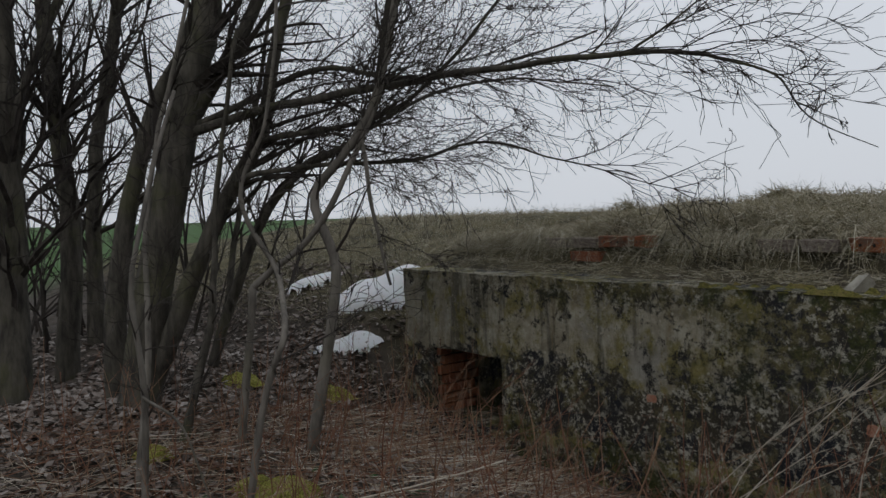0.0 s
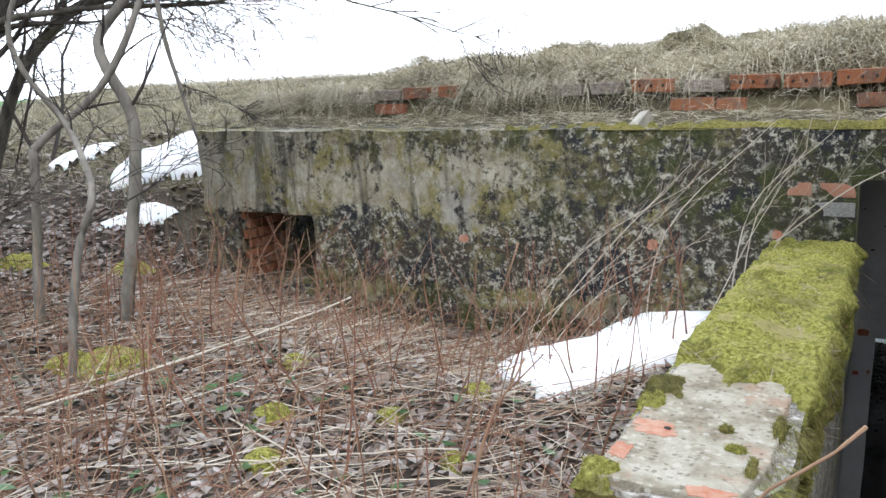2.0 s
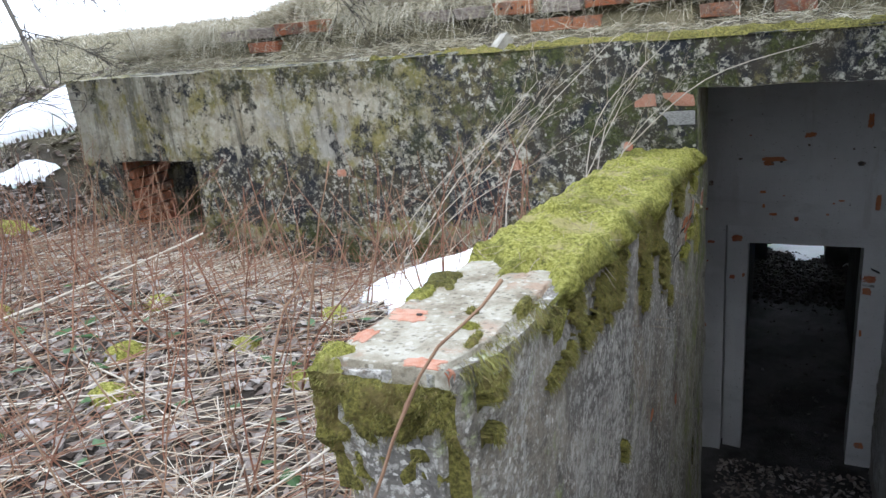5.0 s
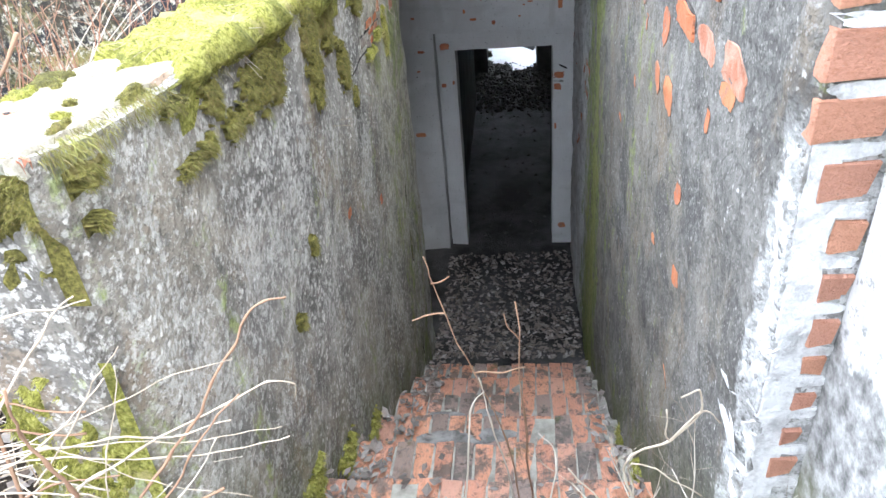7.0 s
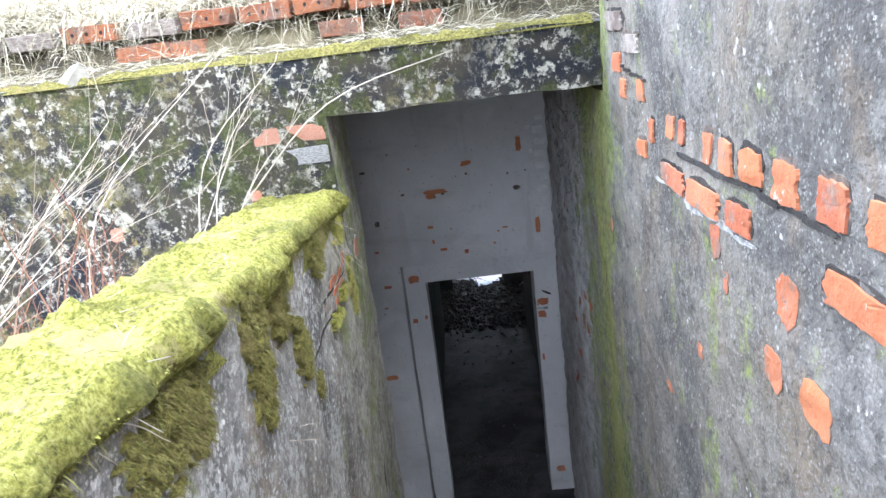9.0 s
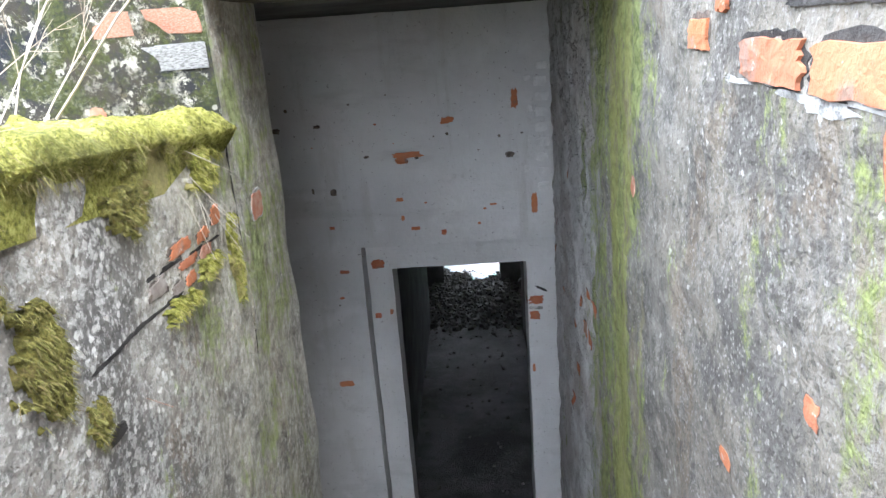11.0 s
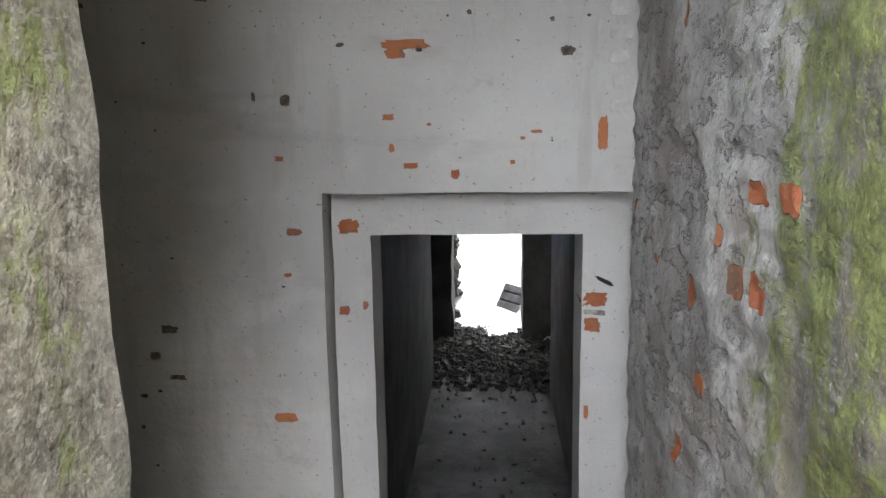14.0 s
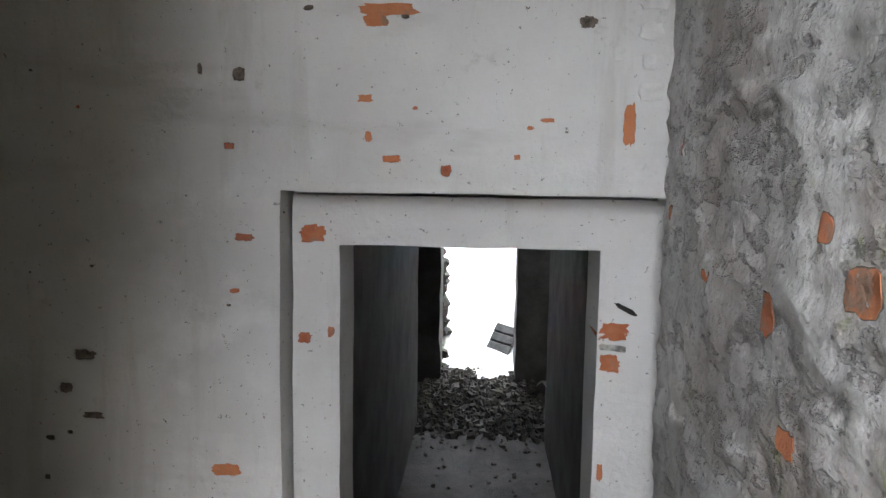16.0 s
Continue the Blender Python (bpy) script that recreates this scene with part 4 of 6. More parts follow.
def on_left(y, z, w, h, material=None, name="exposed_brick", proud=0.002):
    chip(name, wall_left, (left_wall(y), y, z), (0, 1, 0), (0, 0, 1), w, h, material or BRICK, (1, 0, 0), proud, ragged=0.4)


# two joints that have opened in the low wall, brick showing between them
# the joints' inner shade is laid on as dark flakes
for i in range(7):
    on_left(2.70 + i * 0.055, 0.338 + rnd.uniform(-0.003, 0.003), 0.075, rnd.uniform(0.007, 0.012), DARK_FILL, "crack", 0.0012)
for i in range(7):
    on_left(2.96 + i * 0.055, 0.416 - 0.003 * i + rnd.uniform(-0.003, 0.003), 0.075, rnd.uniform(0.007, 0.013), DARK_FILL, "crack", 0.0012)
for y, z, w, h, skin in ((3.085, 0.436, 0.105, 0.034, BRICK), (3.215, 0.430, 0.09, 0.036, BRICK), (3.305, 0.455, 0.07, 0.05, BRICK), (3.12, 0.394, 0.10, 0.024, BRICK), (3.225, 0.384, 0.08, 0.034, BRICK_DUSTY),
                         (3.118, 0.354, 0.065, 0.032, BRICK), (3.05, 0.356, 0.05, 0.026, BRICK_GREY), (2.97, 0.385, 0.09, 0.04, BRICK_GREY)):
    # each brick gets a dark rim that paints the shade of its recess
    for name, grow, coat, proud in (("plaster_edge", 0.004, LOSS, 0.001), ("brick", 0.0, skin, 0.003)):
        chip(name, wall_left, (left_wall(y), y, z), (0, 1, 0), (0, 0, 1), w + grow, h + grow, coat, (1, 0, 0), proud, points=36, ragged=0.42, square=0.66)
for name, grow, coat, proud in (("plaster_edge", 0.014, LIME, 0.001), ("brick", 0.0, BRICK_DUSTY, 0.003)):
    chip(name, wall_front, (-0.14, 3.645, 0.40), (0, 1, 0), (0, 0, 1), 0.115 + grow, 0.085 + grow, coat, (1, 0, 0), proud, points=30, ragged=0.22, square=0.8)
for y, z, w, h in ((2.35, -0.12, 0.06, 0.04), (2.9, -0.35, 0.05, 0.05)):
    on_left(y, z, w, h)
on_left(2.71, 0.203, 0.07, 0.028, DARK_FILL, "plaster_loss")

# flakes off the lobby wall and the door surround
for x, z, w, h in ((0.165, 0.232, 0.17, 0.036), (0.13, 0.205, 0.07, 0.04), (0.385, 0.40, 0.075, 0.035), (0.735, 0.49, 0.04, 0.10), (0.82, -0.07, 0.035, 0.13), (0.10, -0.005, 0.045, 0.025),
                   (0.175, -0.17, 0.06, 0.022), (0.325, -0.20, 0.03, 0.035), (-0.305, -1.08, 0.09, 0.04), (-0.24, -0.395, 0.06, 0.022), (0.11, -0.11, 0.02, 0.03), (-0.28, -0.14, 0.03, 0.02), (0.52, -0.16, 0.02, 0.015), (0.6, -0.06, 0.04, 0.012)):
    on_end(x, z, w, h)
for x, z, w, h in ((-0.36, 0.07, 0.014, 0.035), (-0.25, 0.055, 0.035, 0.04), (0.70, 0.20, 0.05, 0.035), (-0.30, 0.41, 0.04, 0.02), (-0.52, 0.40, 0.05, 0.03), (-0.72, -0.75, 0.07, 0.03), (-0.70, -0.93, 0.07, 0.02), (-0.78, -0.85, 0.04, 0.03)):
    on_end(x, z, w, h, LOSS, name="plaster_loss")
for x, z, w, h in ((-0.065, -0.385, 0.075, 0.055), (-0.09, -0.70, 0.045, 0.035), (-0.012, -0.68, 0.022, 0.035), (0.818, -0.655, 0.09, 0.058), (0.806, -0.752, 0.062, 0.058), (0.79, -1.08, 0.02, 0.06), (0.85, -2.02, 0.07, 0.06)):
    on_end(x, z, w, h, depth=5.445)

# pale dabs of later plaster in the corner over the door, one to a course
DAB = mat_two("pale_plaster_dab", (0.52, 0.515, 0.505), (0.68, 0.675, 0.66), 14, 50)
for i in range(9):
    z = 0.02 + 0.078 * i
    chip("plaster_patch", wall_end, (0.872 + rnd.uniform(-0.008, 0.008), END, z), (1, 0, 0), (0, 0, 1), rnd.uniform(0.055, 0.085), rnd.uniform(0.040, 0.056), DAB, (0, -1, 0), 0.004, ragged=0.25, square=0.8)
    if i % 2:
        chip("plaster_patch", wall_end, (0.80 + rnd.uniform(-0.012, 0.012), END, z + 0.02), (1, 0, 0), (0, 0, 1), rnd.uniform(0.02, 0.05), rnd.uniform(0.02, 0.045), DAB, (0, -1, 0), 0.003, ragged=0.45)
# small knocks all over the plaster
for i in range(45):
    x, z = rnd.uniform(-1.1, 0.8), rnd.uniform(-1.3, 0.7)
    if z > -0.24 or x < -0.18:
        size = rnd.choice((0.007, 0.009, 0.012, 0.018))
        chip("plaster_knock", wall_end, (x, END, z), (1, 0, 0), (0, 0, 1), size * rnd.uniform(0.8, 1.8), size, rnd.choice((LOSS, LOSS, BRICK)), (0, -1, 0), 0.001, points=9, ragged=0.6)
# broken corner of the surround: a dark flake for a crack's shade, over two bricks
chip("crack", wall_end, (0.848, 5.445, -0.590), (1, 0, -0.5), (0.3, 0, 1), 0.07, 0.016, DARK_FILL, (0, -1, 0), 0.002, points=30, ragged=0.3)
chip("lime_patch", wall_end, (0.815, 5.445, -0.705), (1, 0, -0.1), (0, 0, 1), 0.088, 0.020, LIME, (0, -1, 0), 0.0022, ragged=0.2, square=0.95)

# jamb of the lintel and odd bricks in the front
for x, z, w, grey in ((-0.385, 0.925, 0.11, 0), (-0.23, 0.925, 0.15, 0), (-0.28, 0.835, 0.25, 1)):
    p = surface(wall_front, (x, FACE, z), (0, -1, 0))
    lay(STONE_BRICKS if grey else DUSTY_BRICKS, wall_front, (x, p.y + 0.055, z), (w, 0.12, 0.068))
for x, z, w, h in ((-1.06, 0.605, 0.06, 0.06), (-2.19, 0.555, 0.07, 0.05), (-0.47, 0.70, 0.05, 0.05)):
    on_front(x, z, w, h, BRICK_DUSTY)

# brick cheek inside the loophole; its shade is put into the dark brick colour
CHEEK_BRICKS = [brick_mesh(s + 120, BRICK_TURF_SHADE) for s in range(4)]
for k in range(7):
    for j in range(4):
        y = FACE + 0.095 + 0.122 * j + (0.04 if k % 2 else 0)
        if y < 3.90:
            lay(CHEEK_BRICKS, wall_front, (-4.085, y, 0.14 + 0.075 * k), (0.09 + rnd.uniform(-0.012, 0.012), 0.114, 0.064))

# broken brick course under the turf on the roof ledge
ledge = new("parapet_course", None)
tagged(ledge, "broken course of holed red bricks under the turf", "brickwork", kind="structure")
for x, w in ((-2.79, 0.22), (-2.56, 0.13), (-1.21, 0.255), (-0.675, 0.25), (-0.425, 0.24), (-0.18, 0.24), (0.07, 0.25), (0.33, 0.25), (0.58, 0.25)):
    lay(HOLE_BRICKS, ledge, (x, 4.02 + rnd.uniform(-0.012, 0.012), 1.412 + rnd.uniform(-0.006, 0.006)), (w - 0.012, 0.12, 0.075), rnd.uniform(-3, 3))
for x, w in ((-3.02, 0.22), (-1.72, 0.2), (-1.48, 0.2), (-0.93, 0.22), (-3.28, 0.2)):
    lay(GREY_BRICKS, ledge, (x, 4.03, 1.40), (w, 0.12, 0.07), rnd.uniform(-4, 4))
for x, w in ((-3.0, 0.25), (-0.98, 0.25), (-0.78, 0.16), (-0.1, 0.2), (0.25, 0.2)):
    lay(TURF_BRICKS, ledge, (x, 4.005, 1.305 + rnd.uniform(-0.01, 0.01)), (w, 0.12, 0.07), rnd.uniform(-5, 5))

# worn treads: bricks on edge along each nosing, a shorter row behind
for k in range(-2, 7):
    yy, zz = NOSE_Y + TREAD * k, NOSE_Z - RISE * k
    for i in range(14):
        x = left_wall(yy) + 0.045 + i * 0.0795
        if x > RIGHT - 0.02:
            break
        dz = rnd.uniform(-0.005, 0.003)
        lay(STAIR_BRICKS, stair, (x, yy - 0.122 + rnd.uniform(-0.01, 0.008), zz - 0.06 + dz), (0.0715, 0.25, 0.12), rnd.uniform(-1, 1))
    for i in range(9):
        x = left_wall(yy) + 0.07 + i * 0.124
        if x > RIGHT - 0.03:
            break
        lay(STAIR_BRICKS, stair, (x, yy - 0.317 + rnd.uniform(-0.006, 0.006), zz - 0.064 + rnd.uniform(-0.008, 0.0)), (0.116, 0.118, 0.12), rnd.uniform(-1.5, 1.5))

# worn cement skim left on the treads
SKIM = mat_two("worn_cement", (0.14, 0.135, 0.125), (0.34, 0.33, 0.31), 12, 50, 0.93, 0.8, 0.012, 0.36, 0.6)
for k in range(-2, 4):
    yy, zz = NOSE_Y + TREAD * k, NOSE_Z - RISE * k
    for i in range(7 if k < 0 else 4):
        x, y = rnd.uniform(0.0, 0.75), yy - rnd.uniform(0.12, 0.33)
        w, h = rnd.uniform(0.12, 0.34) * (1.4 if k < 0 else 1), rnd.uniform(0.06, 0.14) * (1.3 if k < 0 else 1)
        n = 20
        verts = [(x, y, zz + 0.008)]
        for grow, dz in ((0.8, 0.0065), (1.0, -0.004)):
            for q in range(n):
                ang = 2 * math.pi * q / n
                f = grow * (1 + 0.4 * noise.noise(Vector((math.cos(ang) * 1.7, math.sin(ang) * 1.7, k * 5 + i))) + 0.2 * rnd.uniform(-1, 1))
                verts.append((min(max(x + w / 2 * f * math.cos(ang), left_wall(y) + 0.02), RIGHT - 0.01), min(y + h / 2 * f * math.sin(ang), yy - 0.02), zz + dz))
        faces = [(0, 1 + q, 1 + (q + 1) % n) for q in range(n)] + [(1 + q, 1 + n + q, 1 + n + (q + 1) % n, 1 + (q + 1) % n) for q in range(n)]
        link("cement_skim", verts, faces, SKIM, stair)

# ---- trees and saplings ----
def curve_through(pts, n):
    """Points along a smooth line through pts."""
    pts = [Vector(p) for p in pts]
    ext = [pts[0] * 2 - pts[1]] + pts + [pts[-1] * 2 - pts[-2]]
    out = []
    for i in range(len(pts) - 1):
        a, b, c, d = ext[i:i + 4]
        for k in range(n):
            t = k / n
            out.append(0.5 * (2 * b + (c - a) * t + (2 * a - 5 * b + 4 * c - d) * t * t + (3 * b - a - 3 * c + d) * t ** 3))
    return out + [pts[-1]]


def twig(S, p, way, length, r, depth, rng, drop=0.0, sides=4):
    n = 5 if depth else 4
    pts, radii, q, d = [Vector(p)], [r], Vector(p), Vector(way).normalized()
    for i in range(n):
        d = (d + Vector((rng.uniform(-1, 1), rng.uniform(-1, 1), rng.uniform(-1, 1))) * 0.32 + Vector((0, 0, -drop / n))).normalized()
        q = q + d * length / n
        pts.append(q)
        radii.append(max(0.0017, r * (1 - 0.85 * (i + 1) / n)))
    S.tube(pts, radii, sides if depth > 1 else 3)
    if depth > 0:
        for k in range(rng.randint(3, 5) + (2 if depth > 1 else 0)):
            j = rng.randint(1, n)
            side = Vector((rng.uniform(-1, 1), rng.uniform(-1, 1), rng.uniform(-1, 1)))
            w = ((pts[j] - pts[j - 1]).normalized() * 0.9 + side * 0.75).normalized()
            twig(S, pts[j], w, length * rng.uniform(0.35, 0.62), max(0.0021, radii[j] * 0.62), depth - 1, rng, drop * 0.6, sides)


def limb(S, T, pts, r0, r1, sides, rng, sprouts, reach, lean=(0.3, 0.3, 0.25), depth=2, start=0.25, drop=0.0):
    """A tapering stem through pts in S, with side branches of its own in T."""
    line = curve_through(pts, 6)
    n = len(line)
    for i in range(1, n):
        line[i] = line[i] + wobble(line[i], 3.0, 0.02, r0 * 100)
    radii = [r0 + (r1 - r0) * (i / (n - 1)) ** 0.8 for i in range(n)]
    S.tube(line, radii, sides)
    for k in range(sprouts):
        f = start + (1 - start) * rng.random()
        i = min(n - 2, int(f * (n - 1)))
        w = (line[i + 1] - line[i]).normalized() * 0.7 + Vector(lean) + Vector((rng.uniform(-1, 1), rng.uniform(-1, 1), rng.uniform(-0.6, 0.9))) * 0.75
        twig(T, line[i], w, reach * rng.uniform(0.5, 1.15), max(0.0042, radii[i] * 0.34), depth, rng, drop)


def tree(name, label, bark, seed, limbs, lean=(0.3, 0.3, 0.25)):
    rng = random.Random(seed)
    S, T = Strands(), Strands()
    for pts, r0, r1, sprouts, reach, drop in limbs:
        limb(S, T, pts, r0, r1, 9 if r0 > 0.03 else 6, rng, sprouts, reach, lean, 2, 0.2, drop)
    root = new(name, None)
    tagged(root, label, "tree", "trees on the bank" if name == "tree" else "saplings in the yard")
    S.link("trunk", bark, root, smooth=180)
    if T.v:
        T.link("crown", TWIG, root, "bare dark twigs")
    return root


tree("tree", "bare multi-stemmed tree with grey trunks on the bank", BARK, 3, (
    ([(-4.75, 1.48, 0.1), (-4.70, 1.60, 1.0), (-4.58, 1.84, 2.3), (-4.48, 2.0, 3.1), (-4.4, 2.1, 4.6)], 0.15, 0.075, 12, 1.3, 0.0),
    ([(-4.95, 1.42, 0.1), (-5.04, 1.55, 1.4), (-4.92, 1.76, 2.35), (-4.74, 1.98, 2.95), (-4.6, 2.3, 4.2)], 0.085, 0.03, 12, 1.2, 0.0),
    ([(-4.68, 1.60, 0.6), (-4.34, 1.91, 1.6), (-4.16, 2.16, 2.2), (-4.10, 2.28, 2.8), (-3.9, 2.5, 3.8)], 0.07, 0.03, 14, 1.2, 0.2),
    ([(-4.60, 1.82, 2.15), (-4.43, 2.03, 2.6), (-4.27, 2.24, 3.05), (-3.9, 2.6, 4.3)], 0.06, 0.035, 10, 1.2, 0.1),
    ([(-4.55, 1.86, 2.2), (-3.93, 2.12, 2.30), (-3.28, 2.45, 2.36), (-2.77, 2.99, 2.45), (-1.98, 3.02, 2.39), (-1.70, 3.29, 2.36)], 0.034, 0.010, 26, 0.85, 0.25),
    ([(-1.72, 3.27, 2.36), (-1.50, 3.51, 2.26), (-1.28, 3.36, 2.02), (-1.05, 3.54, 1.87)], 0.009, 0.002, 5, 0.35, 0.1),
    ([(-1.98, 3.02, 2.39), (-1.76, 3.08, 2.51), (-1.57, 3.31, 2.75)], 0.008, 0.003, 4, 0.4, 0.0),
    ([(-4.16, 2.14, 2.12), (-3.95, 2.20, 2.14), (-3.54, 2.55, 2.21), (-3.30, 2.85, 2.42), (-3.0, 3.2, 2.95)], 0.026, 0.010, 16, 0.9, 0.2),
    ([(-4.26, 2.02, 1.85), (-3.94, 2.02, 1.91), (-3.57, 2.35, 1.94), (-3.30, 2.66, 1.95), (-2.99, 3.02, 2.05), (-2.68, 3.36, 1.92), (-2.16, 3.93, 1.70)], 0.024, 0.003, 22, 0.6, 0.3),
    ([(-4.5, 1.9, 2.25), (-3.93, 2.45, 2.56), (-3.59, 2.82, 2.51), (-3.28, 3.17, 2.52), (-2.6, 3.6, 2.7)], 0.026, 0.006, 18, 0.85, 0.2),
), (0.4, 0.35, 0.15))
tree("tree", "bare tree with a straight dark trunk among scrub", BARK, 5, (
    ([(-5.75, 0.98, 0.0), (-5.86, 1.05, 1.2), (-5.90, 1.08, 2.0), (-5.98, 1.1, 4.4)], 0.13, 0.06, 20, 1.4, 0.0),
    ([(-5.9, 1.08, 2.2), (-5.7, 1.3, 3.0), (-5.4, 1.6, 3.8)], 0.04, 0.02, 12, 1.1, 0.0),
), (0.1, 0.2, 0.3))
tree("tree", "bare grey tree leaning slightly, twigs dense", BARK, 8, (
    ([(-6.45, 1.5, 0.2), (-6.47, 1.61, 1.6), (-6.62, 1.55, 2.7), (-6.72, 1.5, 4.6)], 0.10, 0.055, 26, 1.4, 0.0),
    ([(-7.35, 2.0, 0.3), (-7.42, 2.08, 2.1), (-7.28, 2.3, 3.6), (-7.2, 2.5, 4.8)], 0.085, 0.045, 26, 1.5, 0.0),
), (0.1, 0.1, 0.3))
tree("tree", "thin dark tree behind the snow on the bank", BARK, 9, (
    ([(-5.40, 2.28, 0.4), (-5.09, 2.56, 1.5), (-4.87, 2.85, 2.0), (-4.53, 3.26, 2.3), (-4.43, 3.44, 3.3), (-4.3, 3.6, 4.3)], 0.045, 0.025, 26, 1.0, 0.1),
    ([(-4.6, 3.2, 2.25), (-4.1, 3.6, 2.55), (-3.6, 3.9, 2.6), (-3.0, 4.3, 2.5)], 0.02, 0.005, 14, 0.8, 0.2),
    ([(-5.3, 2.4, 0.9), (-5.5, 2.7, 2.0), (-5.5, 3.0, 3.4)], 0.03, 0.015, 14, 1.1, 0.0),
), (0.2, 0.2, 0.3))
tree("sapling", "crooked grey sapling with an S-shaped stem", BARK_PALE, 12, (
    ([(-3.42, 1.98, 0.2), (-3.32, 2.06, 0.8), (-3.28, 2.12, 1.34), (-3.38, 2.06, 1.74), (-3.22, 2.24, 2.06), (-3.12, 2.36, 2.4), (-3.02, 2.5, 3.2)], 0.036, 0.018, 12, 0.7, 0.1),
    ([(-3.62, 1.80, 1.25), (-3.38, 2.02, 1.52), (-3.22, 2.22, 1.92), (-3.12, 2.40, 2.5), (-3.1, 2.6, 3.3)], 0.022, 0.012, 10, 0.7, 0.1),
    ([(-3.75, 1.75, 0.2), (-3.7, 1.78, 0.8), (-3.62, 1.80, 1.25)], 0.026, 0.022, 0, 0.3, 0.0),
    ([(-3.2, 2.26, 2.1), (-3.15, 2.3, 1.6), (-3.1, 2.36, 1.25)], 0.014, 0.008, 5, 0.4, 0.2),
))
tree("sapling", "thin pale sapling stem bent at mid height", BARK_PALE, 14, (
    ([(-3.05, 0.95, 0.15), (-3.02, 0.98, 0.9), (-3.03, 0.97, 1.45), (-3.1, 1.2, 2.2)], 0.017, 0.008, 4, 0.5, 0.1),
    ([(-3.0, 0.97, 0.9), (-2.92, 1.1, 0.75), (-2.88, 1.2, 0.4)], 0.007, 0.004, 0, 0.3, 0.0),
))
tree("sapling", "slender pale shoot leaning over the yard", BARK_PALE, 16, (
    ([(-2.92, 1.36, 0.2), (-2.86, 1.46, 0.87), (-2.80, 1.54, 1.14), (-3.17, 1.70, 1.38), (-3.30, 1.58, 1.74), (-3.22, 1.70, 2.1), (-3.19, 1.76, 2.7)], 0.02, 0.009, 8, 0.45, 0.1),
))
tree("sapling", "young stem with few side shoots in leaf litter", BARK, 18, (
    ([(-3.95, 1.45, 0.2), (-4.0, 1.7, 1.0), (-4.15, 1.85, 1.8), (-4.1, 2.0, 2.8)], 0.03, 0.014, 10, 0.7, 0.1),
))
tree("sapling", "young stem with few side shoots in leaf litter", BARK_PALE, 19, (
    ([(-3.55, 1.1, 0.2), (-3.6, 1.2, 1.0), (-3.75, 1.3, 1.8), (-3.6, 1.5, 2.8)], 0.022, 0.01, 8, 0.6, 0.1),
))
# scrub behind, too far to tell its stems apart
rng = random.Random(77)
S = Strands()
for i in range(45):
    x, y = rng.uniform(-11, -6.6), rng.uniform(0.2, 4.5)
    h = rng.uniform(1.5, 3.6)
    twig(S, (x, y, lift(x, y) - 0.05), (rng.uniform(-0.3, 0.4), rng.uniform(-0.2, 0.3), 1), h, 0.02, 2, rng, 0.0)
tagged(S.link("scrub", TWIG), "leafless dark scrub on the far side of the trees", "shrub", kind="stuff")

# ---- snow ----
def snow(name, label, cx, cy, rx, ry, turn, thick, seed, base=None, step=0.05):
    """A melting drift whose rim follows an uneven oval."""
    base = base or lift
    n = int(2.6 * max(rx, ry) / step) // 2
    c, s = math.cos(radians(turn)), math.sin(radians(turn))
    idx, verts, faces = {}, [], []
    for j in range(-n, n + 1):
        for i in range(-n, n + 1):
            x, y = cx + i * step, cy + j * step
            u, v = ((x - cx) * c + (y - cy) * s) / rx, (-(x - cx) * s + (y - cy) * c) / ry
            d = 1 - (u * u + v * v) + 0.55 * noise.noise(Vector((x * 2.2, y * 2.2, seed))) + 0.25 * noise.noise(Vector((x * 6, y * 6, seed)))
            if d > -0.12:
                idx[i, j] = len(verts)
                hump = thick * (max(d, 0) ** 0.5) * (0.8 + 0.35 * noise.noise(Vector((x * 3, y * 3, seed + 5))))
                verts.append((x, y, base(x, y) + (hump + 0.012 if d > 0 else -0.05)))
    for (i, j), a in idx.items():
        q = [idx.get(k) for k in ((i + 1, j), (i + 1, j + 1), (i, j + 1))]
        if None not in q:
            faces.append((a, *q))
    return tagged(link(name, verts, faces, SNOW, smooth=180), label, "snow", "snow patches")


snow("snow_patch", "melting white snow drift between wall and bunker front", -0.92, 2.88, 0.42, 0.80, -32, 0.13, 2, step=0.035)
snow("snow_patch", "white snow patch on the leafy bank", -5.58, 4.10, 0.46, 0.36, 58, 0.14, 5, step=0.03)
snow("snow_patch", "white snow patch on the leafy bank", -6.75, 4.05, 0.34, 0.2, 25, 0.08, 8, step=0.05)
snow("snow_patch", "small snow remnant low on the bank", -5.16, 3.42, 0.32, 0.13, 58, 0.05, 9, step=0.03)
snow("snow_field", "bright snow filling the rear cutting", 0.7, 12.95, 1.6, 3.0, 0, 0.12, 3, base=lambda x, y: max(floor_height(x, y), lift(x, max(y, 10.2))), step=0.1)

block = new("concrete_block", None)
block.location = (0.655, 10.98, -2.06)
block.rotation_euler = (radians(52), radians(10), radians(-24))
block.scale = (1.1, 1.1, 1.1)
tagged(block, "grey block of four bonded pieces lying in snow", "block")
bm = bmesh.new()
bmesh.ops.create_cube(bm, size=1.0, matrix=Matrix.Translation((-0.01, -0.03, -0.02)) @ Matrix.Diagonal((0.27, 0.45, 0.17, 1)))
bmesh.ops.bevel(bm, geom=bm.edges[:], offset=0.05, segments=3, affect="EDGES")
part("core", bm, DARK_FILL, block)
